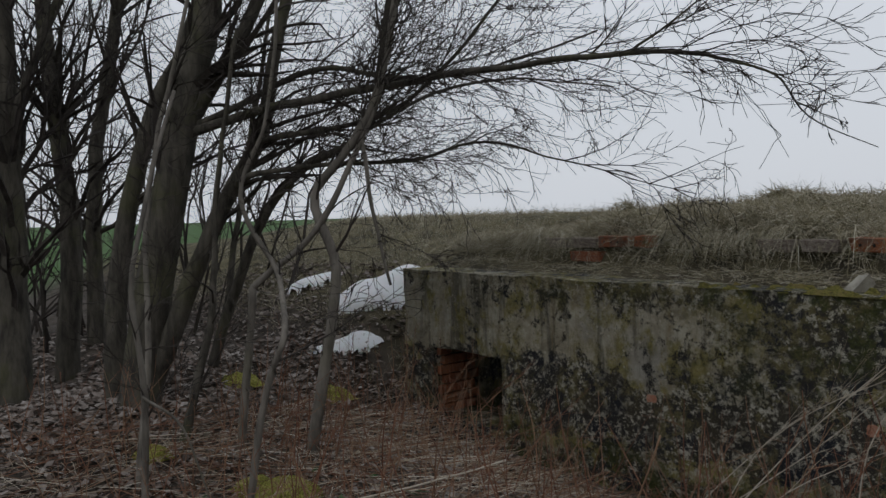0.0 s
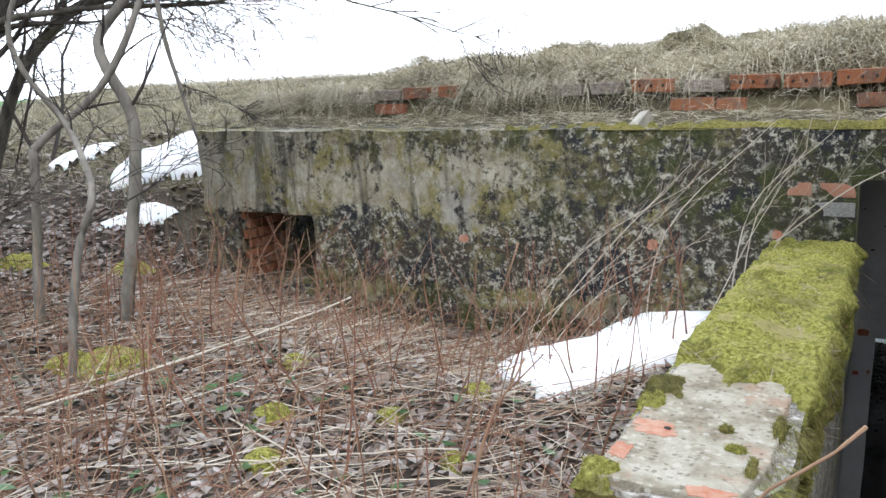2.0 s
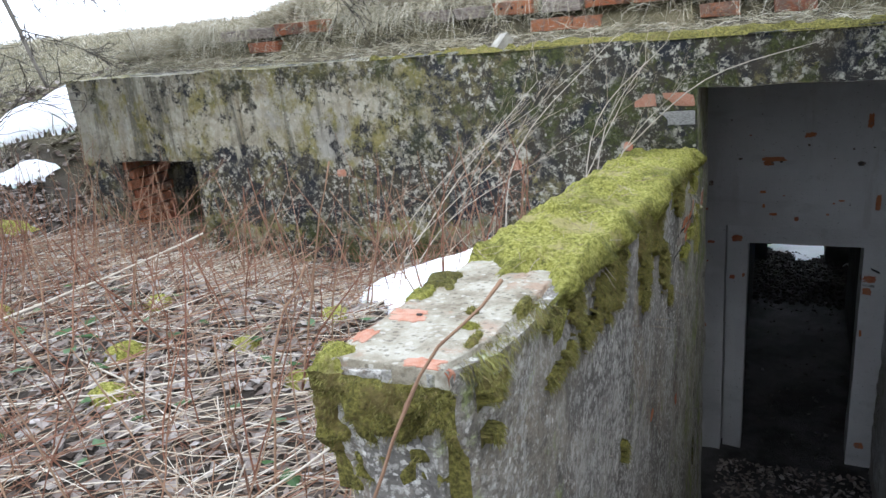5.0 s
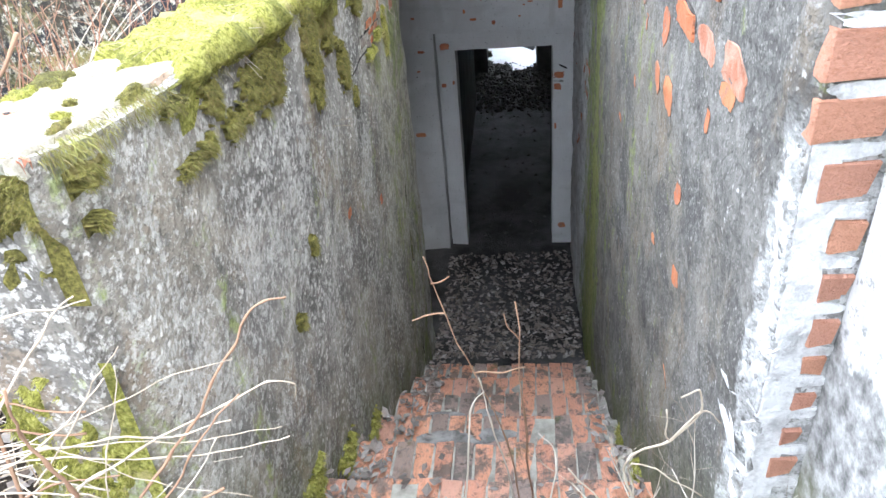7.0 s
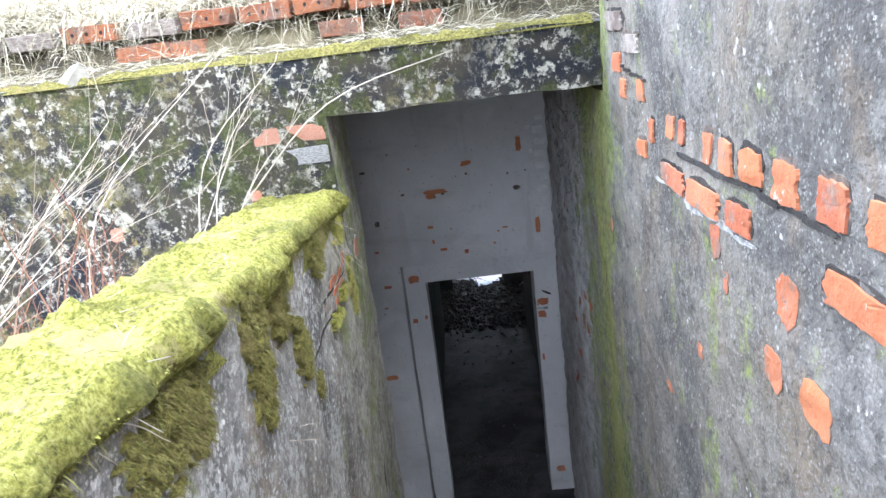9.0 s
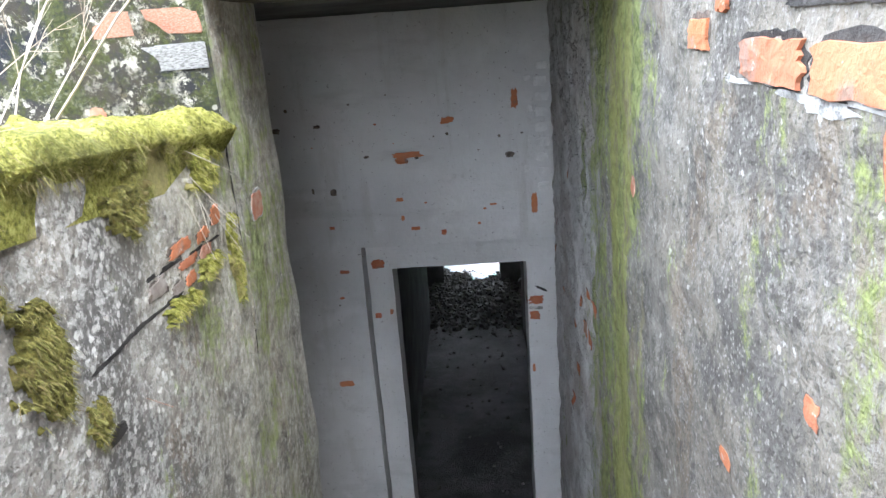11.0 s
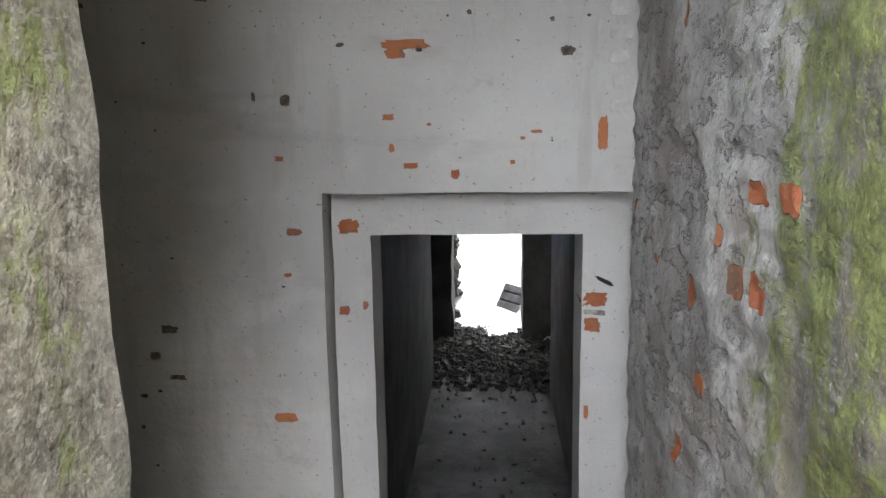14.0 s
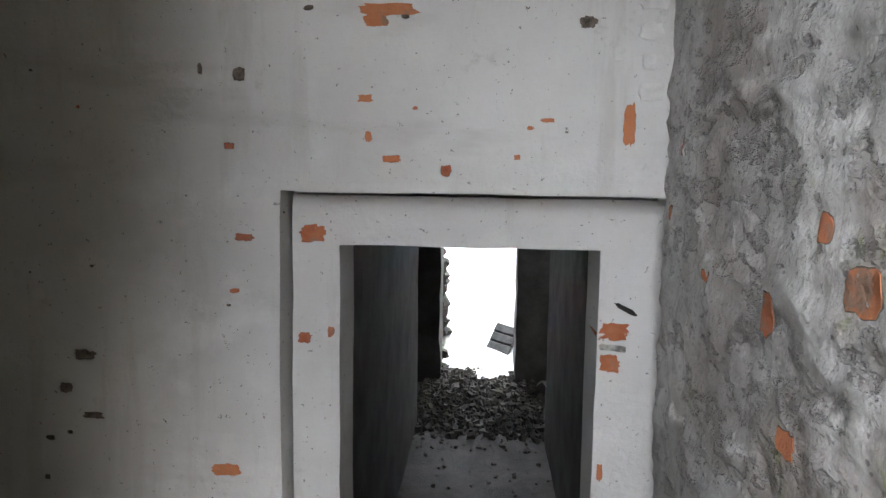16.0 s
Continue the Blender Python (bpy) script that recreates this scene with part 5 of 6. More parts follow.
for i in range(4):
    bm = bmesh.new()
    bmesh.ops.create_cube(bm, size=1.0, matrix=Matrix.Translation((0, -0.15 + 0.1 * i, 0.075)) @ Matrix.Diagonal((0.235, 0.088, 0.05, 1)))
    bmesh.ops.bevel(bm, geom=bm.edges[:], offset=0.008, segments=1, affect="EDGES")
    part("piece", bm, BLOCK, block)

# ---- rubble and leaves on the way through ----
rng = random.Random(5)
S = Strands()
for i in range(650):
    x, y = rng.uniform(-0.1, 0.95), 8.3 + 2.2 * rng.random() ** 0.7
    S.stone((x, y, floor_height(x, y) + 0.005), rng.choice((0.01, 0.012, 0.016, 0.022, 0.034)), rng)
for i in range(1500):
    x, y = rng.uniform(-0.1, 0.95), 8.6 + 2.0 * rng.random() ** 0.8
    S.stone((x, y, floor_height(x, y) + 0.006 + 0.02 * rng.random()), rng.choice((0.022, 0.03, 0.04, 0.055)), rng)
for i in range(120):
    x, y = rng.uniform(-0.1, 0.9), rng.uniform(5.4, 8.3)
    S.stone((x, y, floor_height(x, y)), rng.choice((0.012, 0.02, 0.03)), rng)
tagged(S.link("rubble", RUBBLE), "grey rubble scattered over the passage floor", "rubble", kind="stuff")
S = Strands()
for i in range(420):
    h = rng.random()
    x, y, z = -0.42 + 0.46 * rng.random() * (1.1 - 0.35 * h), rng.uniform(10.42, 11.6), -2.25 + 1.75 * h
    S.stone((x, y, z), rng.uniform(0.06, 0.16), rng)
tagged(S.link("stone_heap", RUBBLE), "heap of broken stone beside the rear doorway", "rubble", kind="stuff")


def litter(S, rng, x, y, z, size, tilt=0.5):
    a = rng.uniform(0, 6.28)
    along = Vector((math.cos(a), math.sin(a), rng.uniform(-tilt, tilt))).normalized()
    across = along.cross(Vector((rng.uniform(-tilt, tilt), rng.uniform(-tilt, tilt), 1))).normalized()
    S.leaf((x, y, z), along, across, size, size * rng.uniform(0.4, 0.7), size * rng.uniform(-0.16, 0.22))


def stair_top(y):
    return NOSE_Z - RISE * math.ceil((y - NOSE_Y) / TREAD)


S = Strands()
for i in range(17000):
    x, y = -0.5 - 5.6 * rng.random() ** 1.25, rng.uniform(0.2, 3.42)
    litter(S, rng, x, y, lift(x, y) + rng.uniform(0.004, 0.035), rng.uniform(0.03, 0.075))
for i in range(4500):
    x, y = rng.uniform(-8.5, -4.4), rng.uniform(0.2, 4.6)
    litter(S, rng, x, y, lift(x, y) + rng.uniform(0.004, 0.04), rng.uniform(0.05, 0.1))
for i in range(4200):
    x, y = rng.uniform(-5.0, 1.0), rng.uniform(-2.6, 0.3)
    litter(S, rng, x, y, lift(x, y) + rng.uniform(0.004, 0.03), rng.uniform(0.03, 0.07))
for i in range(900):
    x, y = rng.uniform(-0.6, 1.0), rng.uniform(-0.3, 0.7)
    litter(S, rng, x, y, lift(x, y) + rng.uniform(0.004, 0.03), rng.uniform(0.03, 0.07))
tagged(S.link("fallen_leaves", LITTER), "brown and grey fallen leaves covering the yard", "leaves", kind="stuff")
S = Strands()
for i in range(2100):
    x, y = rng.uniform(-0.13, 0.9), 3.75 + 1.5 * rng.random() ** 1.3
    litter(S, rng, x, y, floor_height(x, y) + 0.02 * rng.random() + 0.006, rng.choice((0.02, 0.028, 0.038, 0.05, 0.062)))
for i in range(900):
    y = rng.uniform(0.45, 3.7)
    side = rng.random() < 0.62
    x = left_wall(y) + 0.02 + abs(rng.gauss(0, 0.09)) if side else RIGHT - 0.02 - abs(rng.gauss(0, 0.05))
    if y < 1.6 and rng.random() < 0.7:
        x = rng.uniform(-0.15, 0.88)
    litter(S, rng, x, y, stair_top(y) + 0.012 + 0.025 * rng.random(), rng.uniform(0.025, 0.06))
for i in range(700):
    # drifts in the corners of the upper treads
    k = rng.choice((-2, -1, -1, 0, 0, 1))
    yy = NOSE_Y + TREAD * k
    y = yy - 0.36 + abs(rng.gauss(0, 0.11))
    x = left_wall(y) + 0.02 + abs(rng.gauss(0, 0.13)) if rng.random() < 0.75 else RIGHT - 0.02 - abs(rng.gauss(0, 0.06))
    litter(S, rng, x, min(y, yy - 0.02), NOSE_Z - RISE * k + 0.008 + 0.035 * rng.random(), rng.uniform(0.02, 0.055), 0.7)
tagged(S.link("stair_leaves", DAMP), "damp dead leaves gathered on stair and landing", "leaves", kind="stuff")

# ---- dry stalks, canes and grass ----
def stalk(S, p, way, length, r, rng, bend=0.15, sides=3, n=4, sag=0.0):
    q, d, pts, radii = Vector(p), Vector(way).normalized(), [Vector(p)], [r]
    for i in range(n):
        d = (d + Vector((rng.uniform(-1, 1), rng.uniform(-1, 1), rng.uniform(-1, 1) - sag)) * bend).normalized()
        q = q + d * length / n
        pts.append(q.copy())
        radii.append(r * (1 - 0.6 * (i + 1) / n))
    S.tube(pts, radii, sides)
    return pts


rng = random.Random(21)
S = Strands()
for i in range(2500):
    x, y = -0.55 - 3.6 * rng.random() ** 1.2, rng.uniform(0.2, 3.35)
    a = rng.gauss(0.5, 0.9)
    z = lift(x, y) + rng.uniform(0.01, 0.06)
    stalk(S, (x, y, z), (math.cos(a), math.sin(a), rng.uniform(-0.05, 0.14)), rng.uniform(0.1, 0.5), rng.uniform(0.0011, 0.0027), rng, 0.10)
tagged(S.link("dry_straw", STRAW), "pale dry stems lying criss-cross on leaves", "straw", kind="stuff")
S = Strands()
for i in range(2000):
    x, y = -0.6 - 3.8 * rng.random(), rng.uniform(0.3, 3.3)
    a = rng.uniform(0, 6.28)
    stalk(S, (x, y, lift(x, y) + 0.02), (math.cos(a), math.sin(a), rng.uniform(0.0, 0.25)), rng.uniform(0.15, 0.6), rng.uniform(0.0014, 0.0032), rng, 0.12)
for i in range(420):
    x, y = -0.7 - 3.6 * rng.random(), rng.uniform(0.7, 3.3)
    pts = stalk(S, (x, y, lift(x, y) - 0.02), (rng.uniform(-0.35, 0.35), rng.uniform(-0.35, 0.35), 1), rng.uniform(0.25, 0.75), rng.uniform(0.0018, 0.0045), rng, 0.13, 4, 6)
    for k in range(rng.randint(0, 3)):
        stalk(S, pts[rng.randint(2, 5)], (rng.uniform(-1, 1), rng.uniform(-1, 1), rng.uniform(0.1, 0.9)), rng.uniform(0.08, 0.25), 0.0015, rng, 0.15)
tagged(S.link("bramble_thicket", CANE), "reddish brown leafless canes standing in the yard", "brambles", kind="stuff")


def dry_bush(label, material, seed, stems):
    rng = random.Random(seed)
    root = new("dry_weed", None)
    tagged(root, label, "plant")
    for base, tip, r, forks in stems:
        S = Strands()
        base, tip = Vector(base), Vector(tip)
        mid = (base + tip) / 2 + Vector((rng.uniform(-1, 1), rng.uniform(-1, 1), rng.uniform(0, 1))) * 0.13 * (tip - base).length
        line = curve_through([base, mid, tip], 5)
        S.tube(line, [r * (1 - 0.6 * i / (len(line) - 1)) for i in range(len(line))], 5)
        for k in range(forks):
            j = rng.randint(4, len(line) - 1)
            w = (tip - base).normalized() + Vector((rng.uniform(-1, 1), rng.uniform(-1, 1), rng.uniform(-0.7, 0.7))) * 0.6
            pts = stalk(S, line[j], w, (tip - base).length * rng.uniform(0.15, 0.4), r * 0.4, rng, 0.14, 3, 4)
            for m in range(2):
                stalk(S, pts[rng.randint(1, 3)], w + Vector((rng.uniform(-1, 1), rng.uniform(-1, 1), rng.uniform(-0.7, 0.7))), 0.08, r * 0.22, rng, 0.15)
        S.link("stem", material, root)
    return root


dry_bush("bleached dry weed stems leaning against the bunker front", STRAW, 31, (
    ((-0.95, 2.9, 0.2), (-0.50, 3.38, 1.24), 0.0034, 3), ((-0.62, 3.1, 0.35), (-0.26, 3.3, 1.20), 0.004, 4), ((-0.58, 3.15, 0.35), (-0.36, 3.35, 1.12), 0.0034, 5),
    ((-0.60, 3.0, 0.35), (-0.18, 3.2, 1.02), 0.003, 4), ((-0.45, 3.25, 0.72), (0.37, 3.3, 1.17), 0.0035, 0), ((-0.7, 2.95, 0.35), (-0.44, 3.3, 0.98), 0.003, 5)))
dry_bush("branching dry weed with a fan of thin pale stems", STRAW, 33, (
    ((-1.75, 2.9, 0.1), (-0.85, 3.25, 0.95), 0.003, 9), ((-1.70, 2.85, 0.1), (-0.95, 3.2, 0.82), 0.003, 9), ((-1.5, 2.7, 0.15), (-0.80, 3.1, 1.08), 0.0034, 8),
    ((-1.6, 3.0, 0.1), (-1.1, 3.3, 0.80), 0.0026, 8), ((-1.35, 2.6, 0.2), (-0.75, 2.95, 0.75), 0.0026, 7)))
dry_bush("thin brown stems before the brick loophole", CANE, 35, (
    ((-3.3, 2.9, 0.15), (-3.0, 3.3, 0.60), 0.004, 7), ((-3.55, 2.95, 0.15), (-3.35, 3.2, 0.68), 0.004, 6), ((-3.0, 2.7, 0.1), (-2.45, 3.0, 0.5), 0.004, 6),
    ((-3.8, 2.8, 0.2), (-4.05, 3.2, 0.72), 0.004, 6), ((-2.6, 2.5, 0.15), (-2.2, 2.7, 0.62), 0.0035, 5)))
def shoot(label, material, seed, lines_):
    """A plant of a few knotty stems, each led through its own points."""
    rng = random.Random(seed)
    root = new("bramble_shoot", None)
    tagged(root, label, "plant")
    for pts, r in lines_:
        S = Strands()
        line = [p + wobble(p, 9, 0.012, seed) + wobble(p, 30, 0.004, seed) for p in curve_through(pts, 5)]
        n = len(line)
        S.tube(line, [r * (1 - 0.5 * i / (n - 1)) * (1.5 if i % 5 == 0 and 0 < i else 1) for i in range(n)], 6)
        S.link("stem", material, root, smooth=180)
    return root


shoot("long bleached canes lying over the leaf litter", STRAW, 36, (
    ([(-2.75, 1.1, 0.36), (-2.3, 1.5, 0.50), (-1.85, 1.95, 0.66)], 0.006), ([(-1.9, 1.1, 0.34), (-1.5, 1.3, 0.38), (-1.1, 1.45, 0.43)], 0.004), ([(-2.4, 1.5, 0.36), (-1.8, 1.33, 0.37), (-1.3, 1.2, 0.37)], 0.004)))
shoot("dark red bramble cane rising before the stair wall", CANE, 37, (
    ([(-0.42, 0.66, 0.05), (-0.38, 0.70, 0.47), (-0.25, 0.70, 0.85), (-0.09, 0.72, 1.06)], 0.0042),))
shoot("reddish upright canes in the leafy yard", CANE, 137, (
    ([(-1.19, 1.58, 0.2), (-1.10, 1.6, 0.6), (-0.96, 1.6, 1.03)], 0.004), ([(-1.16, 1.2, 0.2), (-1.13, 1.2, 0.64)], 0.004), ([(-0.85, 1.0, 0.2), (-0.8, 1.05, 0.7), (-0.72, 1.12, 0.9)], 0.0035)))
shoot("budding bramble shoot growing from the stair", CANE, 38, (
    ([(0.49, 1.42, -0.72), (0.46, 1.43, -0.4), (0.37, 1.42, -0.13), (0.30, 1.42, 0.12), (0.26, 1.42, 0.27)], 0.0028),
    ([(0.37, 1.42, -0.13), (0.44, 1.41, -0.12), (0.52, 1.41, -0.09)], 0.0034), ([(0.31, 1.42, 0.09), (0.26, 1.41, 0.09), (0.22, 1.41, 0.08)], 0.0032),
    ([(0.275, 1.42, 0.19), (0.31, 1.42, 0.20), (0.33, 1.41, 0.22)], 0.003), ([(0.53, 1.45, -0.74), (0.51, 1.42, -0.3), (0.50, 1.42, 0.12)], 0.0036), ([(0.50, 1.42, 0.0), (0.47, 1.42, 0.05), (0.46, 1.42, 0.09)], 0.0025)))
shoot("bent straw stems fallen across the shoot", STRAW, 138, (
    ([(0.33, 1.25, -0.5), (0.36, 1.36, -0.22), (0.40, 1.40, -0.17)], 0.0035), ([(0.48, 1.4, -0.68), (0.42, 1.41, -0.3), (0.385, 1.42, -0.14)], 0.0035), ([(0.56, 1.2, -0.5), (0.6, 1.3, -0.35), (0.55, 1.36, -0.3)], 0.003)))
rng = random.Random(39)
def heap(label, material, seed, n, radius):
    """Short bent stems thrown together before the low wall's end."""
    rng = random.Random(seed)
    S_all = []
    for i in range(n):
        base = Vector((rng.uniform(-0.85, -0.3), rng.uniform(0.42, 0.74), 0))
        base.z = lift(base.x, base.y) + rng.uniform(0.0, 0.12)
        way = Vector((rng.uniform(0.2, 1.0), rng.uniform(-0.3, 0.5), rng.uniform(0.0, 0.75))).normalized()
        reach = rng.uniform(0.18, 0.5)
        a = base + way * reach * 0.5 + Vector((rng.gauss(0, 0.03), rng.gauss(0, 0.02), rng.uniform(0, 0.05)))
        tip = base + way * reach + Vector((rng.gauss(0, 0.05), 0, rng.gauss(0, 0.05)))
        for q in (a, tip):
            q.y = min(q.y, 0.765)
        S_all.append(([base, a, tip], radius * rng.uniform(0.5, 1.1)))
    shoot(label, material, seed, S_all)


heap("bleached dry stems heaped at the stair head", STRAW, 39, 46, 0.0032)
heap("reddish dead canes heaped at the stair head", CANE, 139, 26, 0.0036)
def root_of(pts):
    a, b = Vector(pts[0]), Vector(pts[1])
    q = a + (a - b).normalized() * 0.14
    return Vector((q.x, min(max(q.y, 0.45), 0.72), max(lift(q.x, 0.55) + 0.02, min(q.z, a.z - 0.03))))


def strewn(label, material, seed, lines_, r):
    """Long stems of the heap, each rooted in the leaves beside the low wall's end."""
    shoot(label, material, seed, [([root_of(pts), *pts], r * (1 + 0.3 * math.sin(i * 2.3))) for i, pts in enumerate(lines_)])


strewn("bleached stems reaching over the stair head", STRAW_TAN, 150, (
    [(-0.18, 0.60, 0.71), (-0.13, 0.62, 0.71), (-0.08, 0.64, 0.71)], [(-0.13, 0.58, 0.69), (-0.12, 0.60, 0.71), (-0.08, 0.62, 0.73)], [(-0.18, 0.62, 0.49), (-0.10, 0.64, 0.52), (-0.01, 0.66, 0.55), (0.08, 0.68, 0.57)],
    [(-0.22, 0.60, 0.46), (-0.12, 0.62, 0.46), (-0.01, 0.64, 0.45), (0.06, 0.66, 0.46)], [(-0.26, 0.64, 0.39), (-0.09, 0.66, 0.37), (0.03, 0.68, 0.37), (0.13, 0.70, 0.38)], [(-0.2, 0.64, 0.42), (-0.01, 0.66, 0.41), (0.06, 0.68, 0.41), (0.12, 0.70, 0.41)],
    [(-0.1, 0.65, 0.4), (0.06, 0.68, 0.48), (0.12, 0.70, 0.50), (0.15, 0.72, 0.48), (0.14, 0.74, 0.43)], [(-0.15, 0.60, 0.52), (-0.10, 0.62, 0.59), (-0.06, 0.64, 0.63)], [(-0.13, 0.62, 0.43), (-0.11, 0.64, 0.51), (-0.09, 0.66, 0.58)],
    [(-0.25, 0.55, 0.47), (-0.14, 0.57, 0.54), (-0.06, 0.59, 0.61)], [(-0.24, 0.58, 0.49), (-0.16, 0.60, 0.45), (-0.08, 0.62, 0.36), (0.06, 0.64, 0.30)], [(-0.28, 0.55, 0.41), (-0.17, 0.57, 0.39), (-0.13, 0.59, 0.35), (-0.03, 0.61, 0.28)], [(-0.24, 0.50, 0.43), (-0.12, 0.52, 0.39)]), 0.0017)
strewn("dark red bramble cane arching over the stair head", CANE, 151, (
    [(-0.13, 0.62, 0.29), (-0.06, 0.64, 0.39), (-0.01, 0.66, 0.44), (0.04, 0.68, 0.52), (0.08, 0.70, 0.58), (0.11, 0.72, 0.63), (0.13, 0.74, 0.64), (0.16, 0.76, 0.63)],
    [(-0.17, 0.56, 0.42), (-0.16, 0.54, 0.49), (-0.16, 0.52, 0.56), (-0.13, 0.50, 0.67)], [(0.0, 0.62, 0.42), (0.06, 0.63, 0.50), (0.10, 0.65, 0.53)]), 0.003)
shoot("pale looping grass stems at the tall wall's foot", STRAW_TAN, 152, (
    ([(0.74, 0.85, -0.2), (0.71, 0.78, 0.11), (0.69, 0.78, 0.19), (0.71, 0.78, 0.25), (0.77, 0.78, 0.30), (0.81, 0.78, 0.36), (0.80, 0.78, 0.41), (0.77, 0.78, 0.39)], 0.0028), ([(0.77, 0.78, 0.30), (0.81, 0.78, 0.36), (0.85, 0.78, 0.33)], 0.002),
    ([(0.71, 0.78, 0.11), (0.71, 0.78, 0.23), (0.84, 0.78, 0.16)], 0.002), ([(0.77, 0.78, 0.30), (0.76, 0.78, 0.32), (0.75, 0.78, 0.37)], 0.002), ([(0.72, 0.8, -0.1), (0.67, 0.78, 0.09), (0.64, 0.78, 0.15), (0.59, 0.78, 0.22)], 0.0022),
    ([(0.86, 0.8, 0.0), (1.03, 0.78, 0.11), (1.035, 0.72, 0.19), (1.03, 0.66, 0.27)], 0.002), ([(0.82, 0.78, 0.10), (0.92, 0.78, 0.10), (1.02, 0.74, 0.12)], 0.002)))
dry_bush("wisp of dead grass caught on the wall top", STRAW, 140, [
    ((rng.uniform(-0.26, -0.2), rng.uniform(1.42, 1.55), 0.82), (rng.uniform(-0.19, -0.12), rng.uniform(1.5, 1.72), rng.uniform(0.68, 0.8)), 0.0016, 0) for i in range(14)])
dry_bush("wisp of dead grass caught on the wall top", STRAW, 141, [
    ((rng.uniform(-0.28, -0.18), rng.uniform(3.1, 3.35), 0.69), (rng.uniform(-0.12, -0.03), rng.uniform(3.15, 3.4), rng.uniform(0.32, 0.6)), 0.0014, 0) for i in range(9)])
dry_bush("tuft of pale dead grass at the foot of the tall wall", STRAW, 40, (
    ((0.80, 0.95, -0.25), (0.70, 1.05, -0.02), 0.0025, 3), ((0.82, 0.92, -0.25), (0.88, 1.02, 0.06), 0.0025, 3), ((0.78, 0.9, -0.25), (0.62, 0.98, -0.06), 0.0025, 3), ((0.84, 0.9, -0.25), (0.78, 0.86, 0.08), 0.0025, 2),
    ((0.95, 0.66, 0.0), (1.15, 0.72, 0.16), 0.0025, 3), ((0.9, 0.64, 0.0), (1.05, 0.66, 0.12), 0.0025, 3)))

rng = random.Random(142)
dry_bush("matted dead grass along the whitewashed wall's foot", STRAW, 142, [
    ((rng.uniform(0.75, 1.02), rng.uniform(0.45, 0.86), rng.uniform(-0.06, 0.03)), (rng.uniform(0.7, 1.03), rng.uniform(0.5, 0.88), rng.uniform(0.0, 0.12)), 0.0018, 1) for i in range(40)])

# turf on the roof and bank
rng = random.Random(41)
S = Strands()


def clear(x):
    """Where the brick course lies bare under the turf."""
    return any(a < x < b for a, b in ((-3.15, -2.45), (-1.36, -1.06), (-0.86, 0.72)))


def tuft(S, rng, x, y, n, length, lean, spread=0.05):
    for k in range(n):
        px, py = x + rng.gauss(0, spread), y + rng.gauss(0, spread)
        way = Vector((lean[0] + rng.gauss(0, 0.5), lean[1] + rng.gauss(0, 0.5), rng.uniform(0.25, 1.0)))
        S.blade((px, py, lift(px, py) - 0.01), way, length * rng.uniform(0.5, 1.2), rng.uniform(0.0025, 0.005), rng.uniform(0.1, 0.75), way.cross(Vector((rng.uniform(-1, 1), rng.uniform(-1, 1), 0.3))))


for i in range(2600):
    x, y = rng.uniform(-5.0, 1.4), 4.12 + 2.6 * rng.random() ** 1.6
    tuft(S, rng, x, y, 20, 0.19, (rng.uniform(-0.5, 0.5), -0.5), 0.08)
for i in range(560):
    x, y = rng.uniform(-4.6, 1.3), rng.uniform(4.09, 4.22)
    if clear(x) and rng.random() < 0.75:
        continue
    tuft(S, rng, x, y, 16, 0.19 if noise.noise(Vector((x * 2.3, 0, 5))) > -0.05 else 0.09, (rng.uniform(-0.4, 0.4), -0.9), 0.05)
for i in range(520):
    x, y = rng.uniform(-4.3, 0.95), rng.uniform(3.72, 4.0)
    way = (rng.uniform(-1.2, 1.2), rng.uniform(-0.8, 0.5))
    for k in range(9):
        px, py = x + rng.gauss(0, 0.04), max(3.72, y + rng.gauss(0, 0.03))
        S.blade((px, py, lift(px, py) + 0.004), (way[0] + rng.gauss(0, 0.5), way[1] + rng.gauss(0, 0.4), rng.uniform(0.05, 0.5)), rng.uniform(0.04, 0.13), rng.uniform(0.002, 0.004), rng.uniform(0.2, 0.5), (rng.uniform(-1, 1), rng.uniform(-1, 1), 0.4))
for i in range(1100):
    x = rng.uniform(-11, -4.4)
    y = 3.4 + 5.5 * rng.random()
    tuft(S, rng, x, y, 14, 0.24, (0.2, -0.2), 0.1)
for i in range(60):
    x, y = rng.uniform(-1.0, 1.0), rng.uniform(4.8, 5.8)
    tuft(S, rng, x, y, 12, 0.30, (0.1, 0), 0.05)
for i in range(260):
    x, y = rng.uniform(-4.5, 1.3), rng.uniform(4.1, 4.9)
    lean = (rng.uniform(-0.9, 0.9), rng.uniform(-1.2, 0.1))
    for k in range(26):
        px, py = x + rng.gauss(0, 0.05), y + rng.gauss(0, 0.04)
        way = Vector((lean[0] + rng.gauss(0, 0.3), lean[1] + rng.gauss(0, 0.3), rng.uniform(0.3, 1.1)))
        S.blade((px, py, lift(px, py) - 0.01), way, rng.uniform(0.18, 0.40), rng.uniform(0.002, 0.004), rng.uniform(0.5, 1.2), way.cross(Vector((rng.uniform(-1, 1), rng.uniform(-1, 1), 0.3))))
for i in range(80):
    x = rng.uniform(-4.4, 1.0)
    if noise.noise(Vector((x * 1.7, 3, 1))) < -0.12 or clear(x):
        continue
    for k in range(16):
        px = x + rng.gauss(0, 0.05)
        S.blade((px, 4.07, 1.455 + rng.uniform(-0.01, 0.02)), (rng.gauss(0, 0.5), -1, rng.uniform(0.0, 0.7)), rng.uniform(0.10, 0.24), rng.uniform(0.002, 0.004), rng.uniform(0.7, 1.4), (1, rng.uniform(-0.4, 0.4), rng.uniform(-0.4, 0.4)))
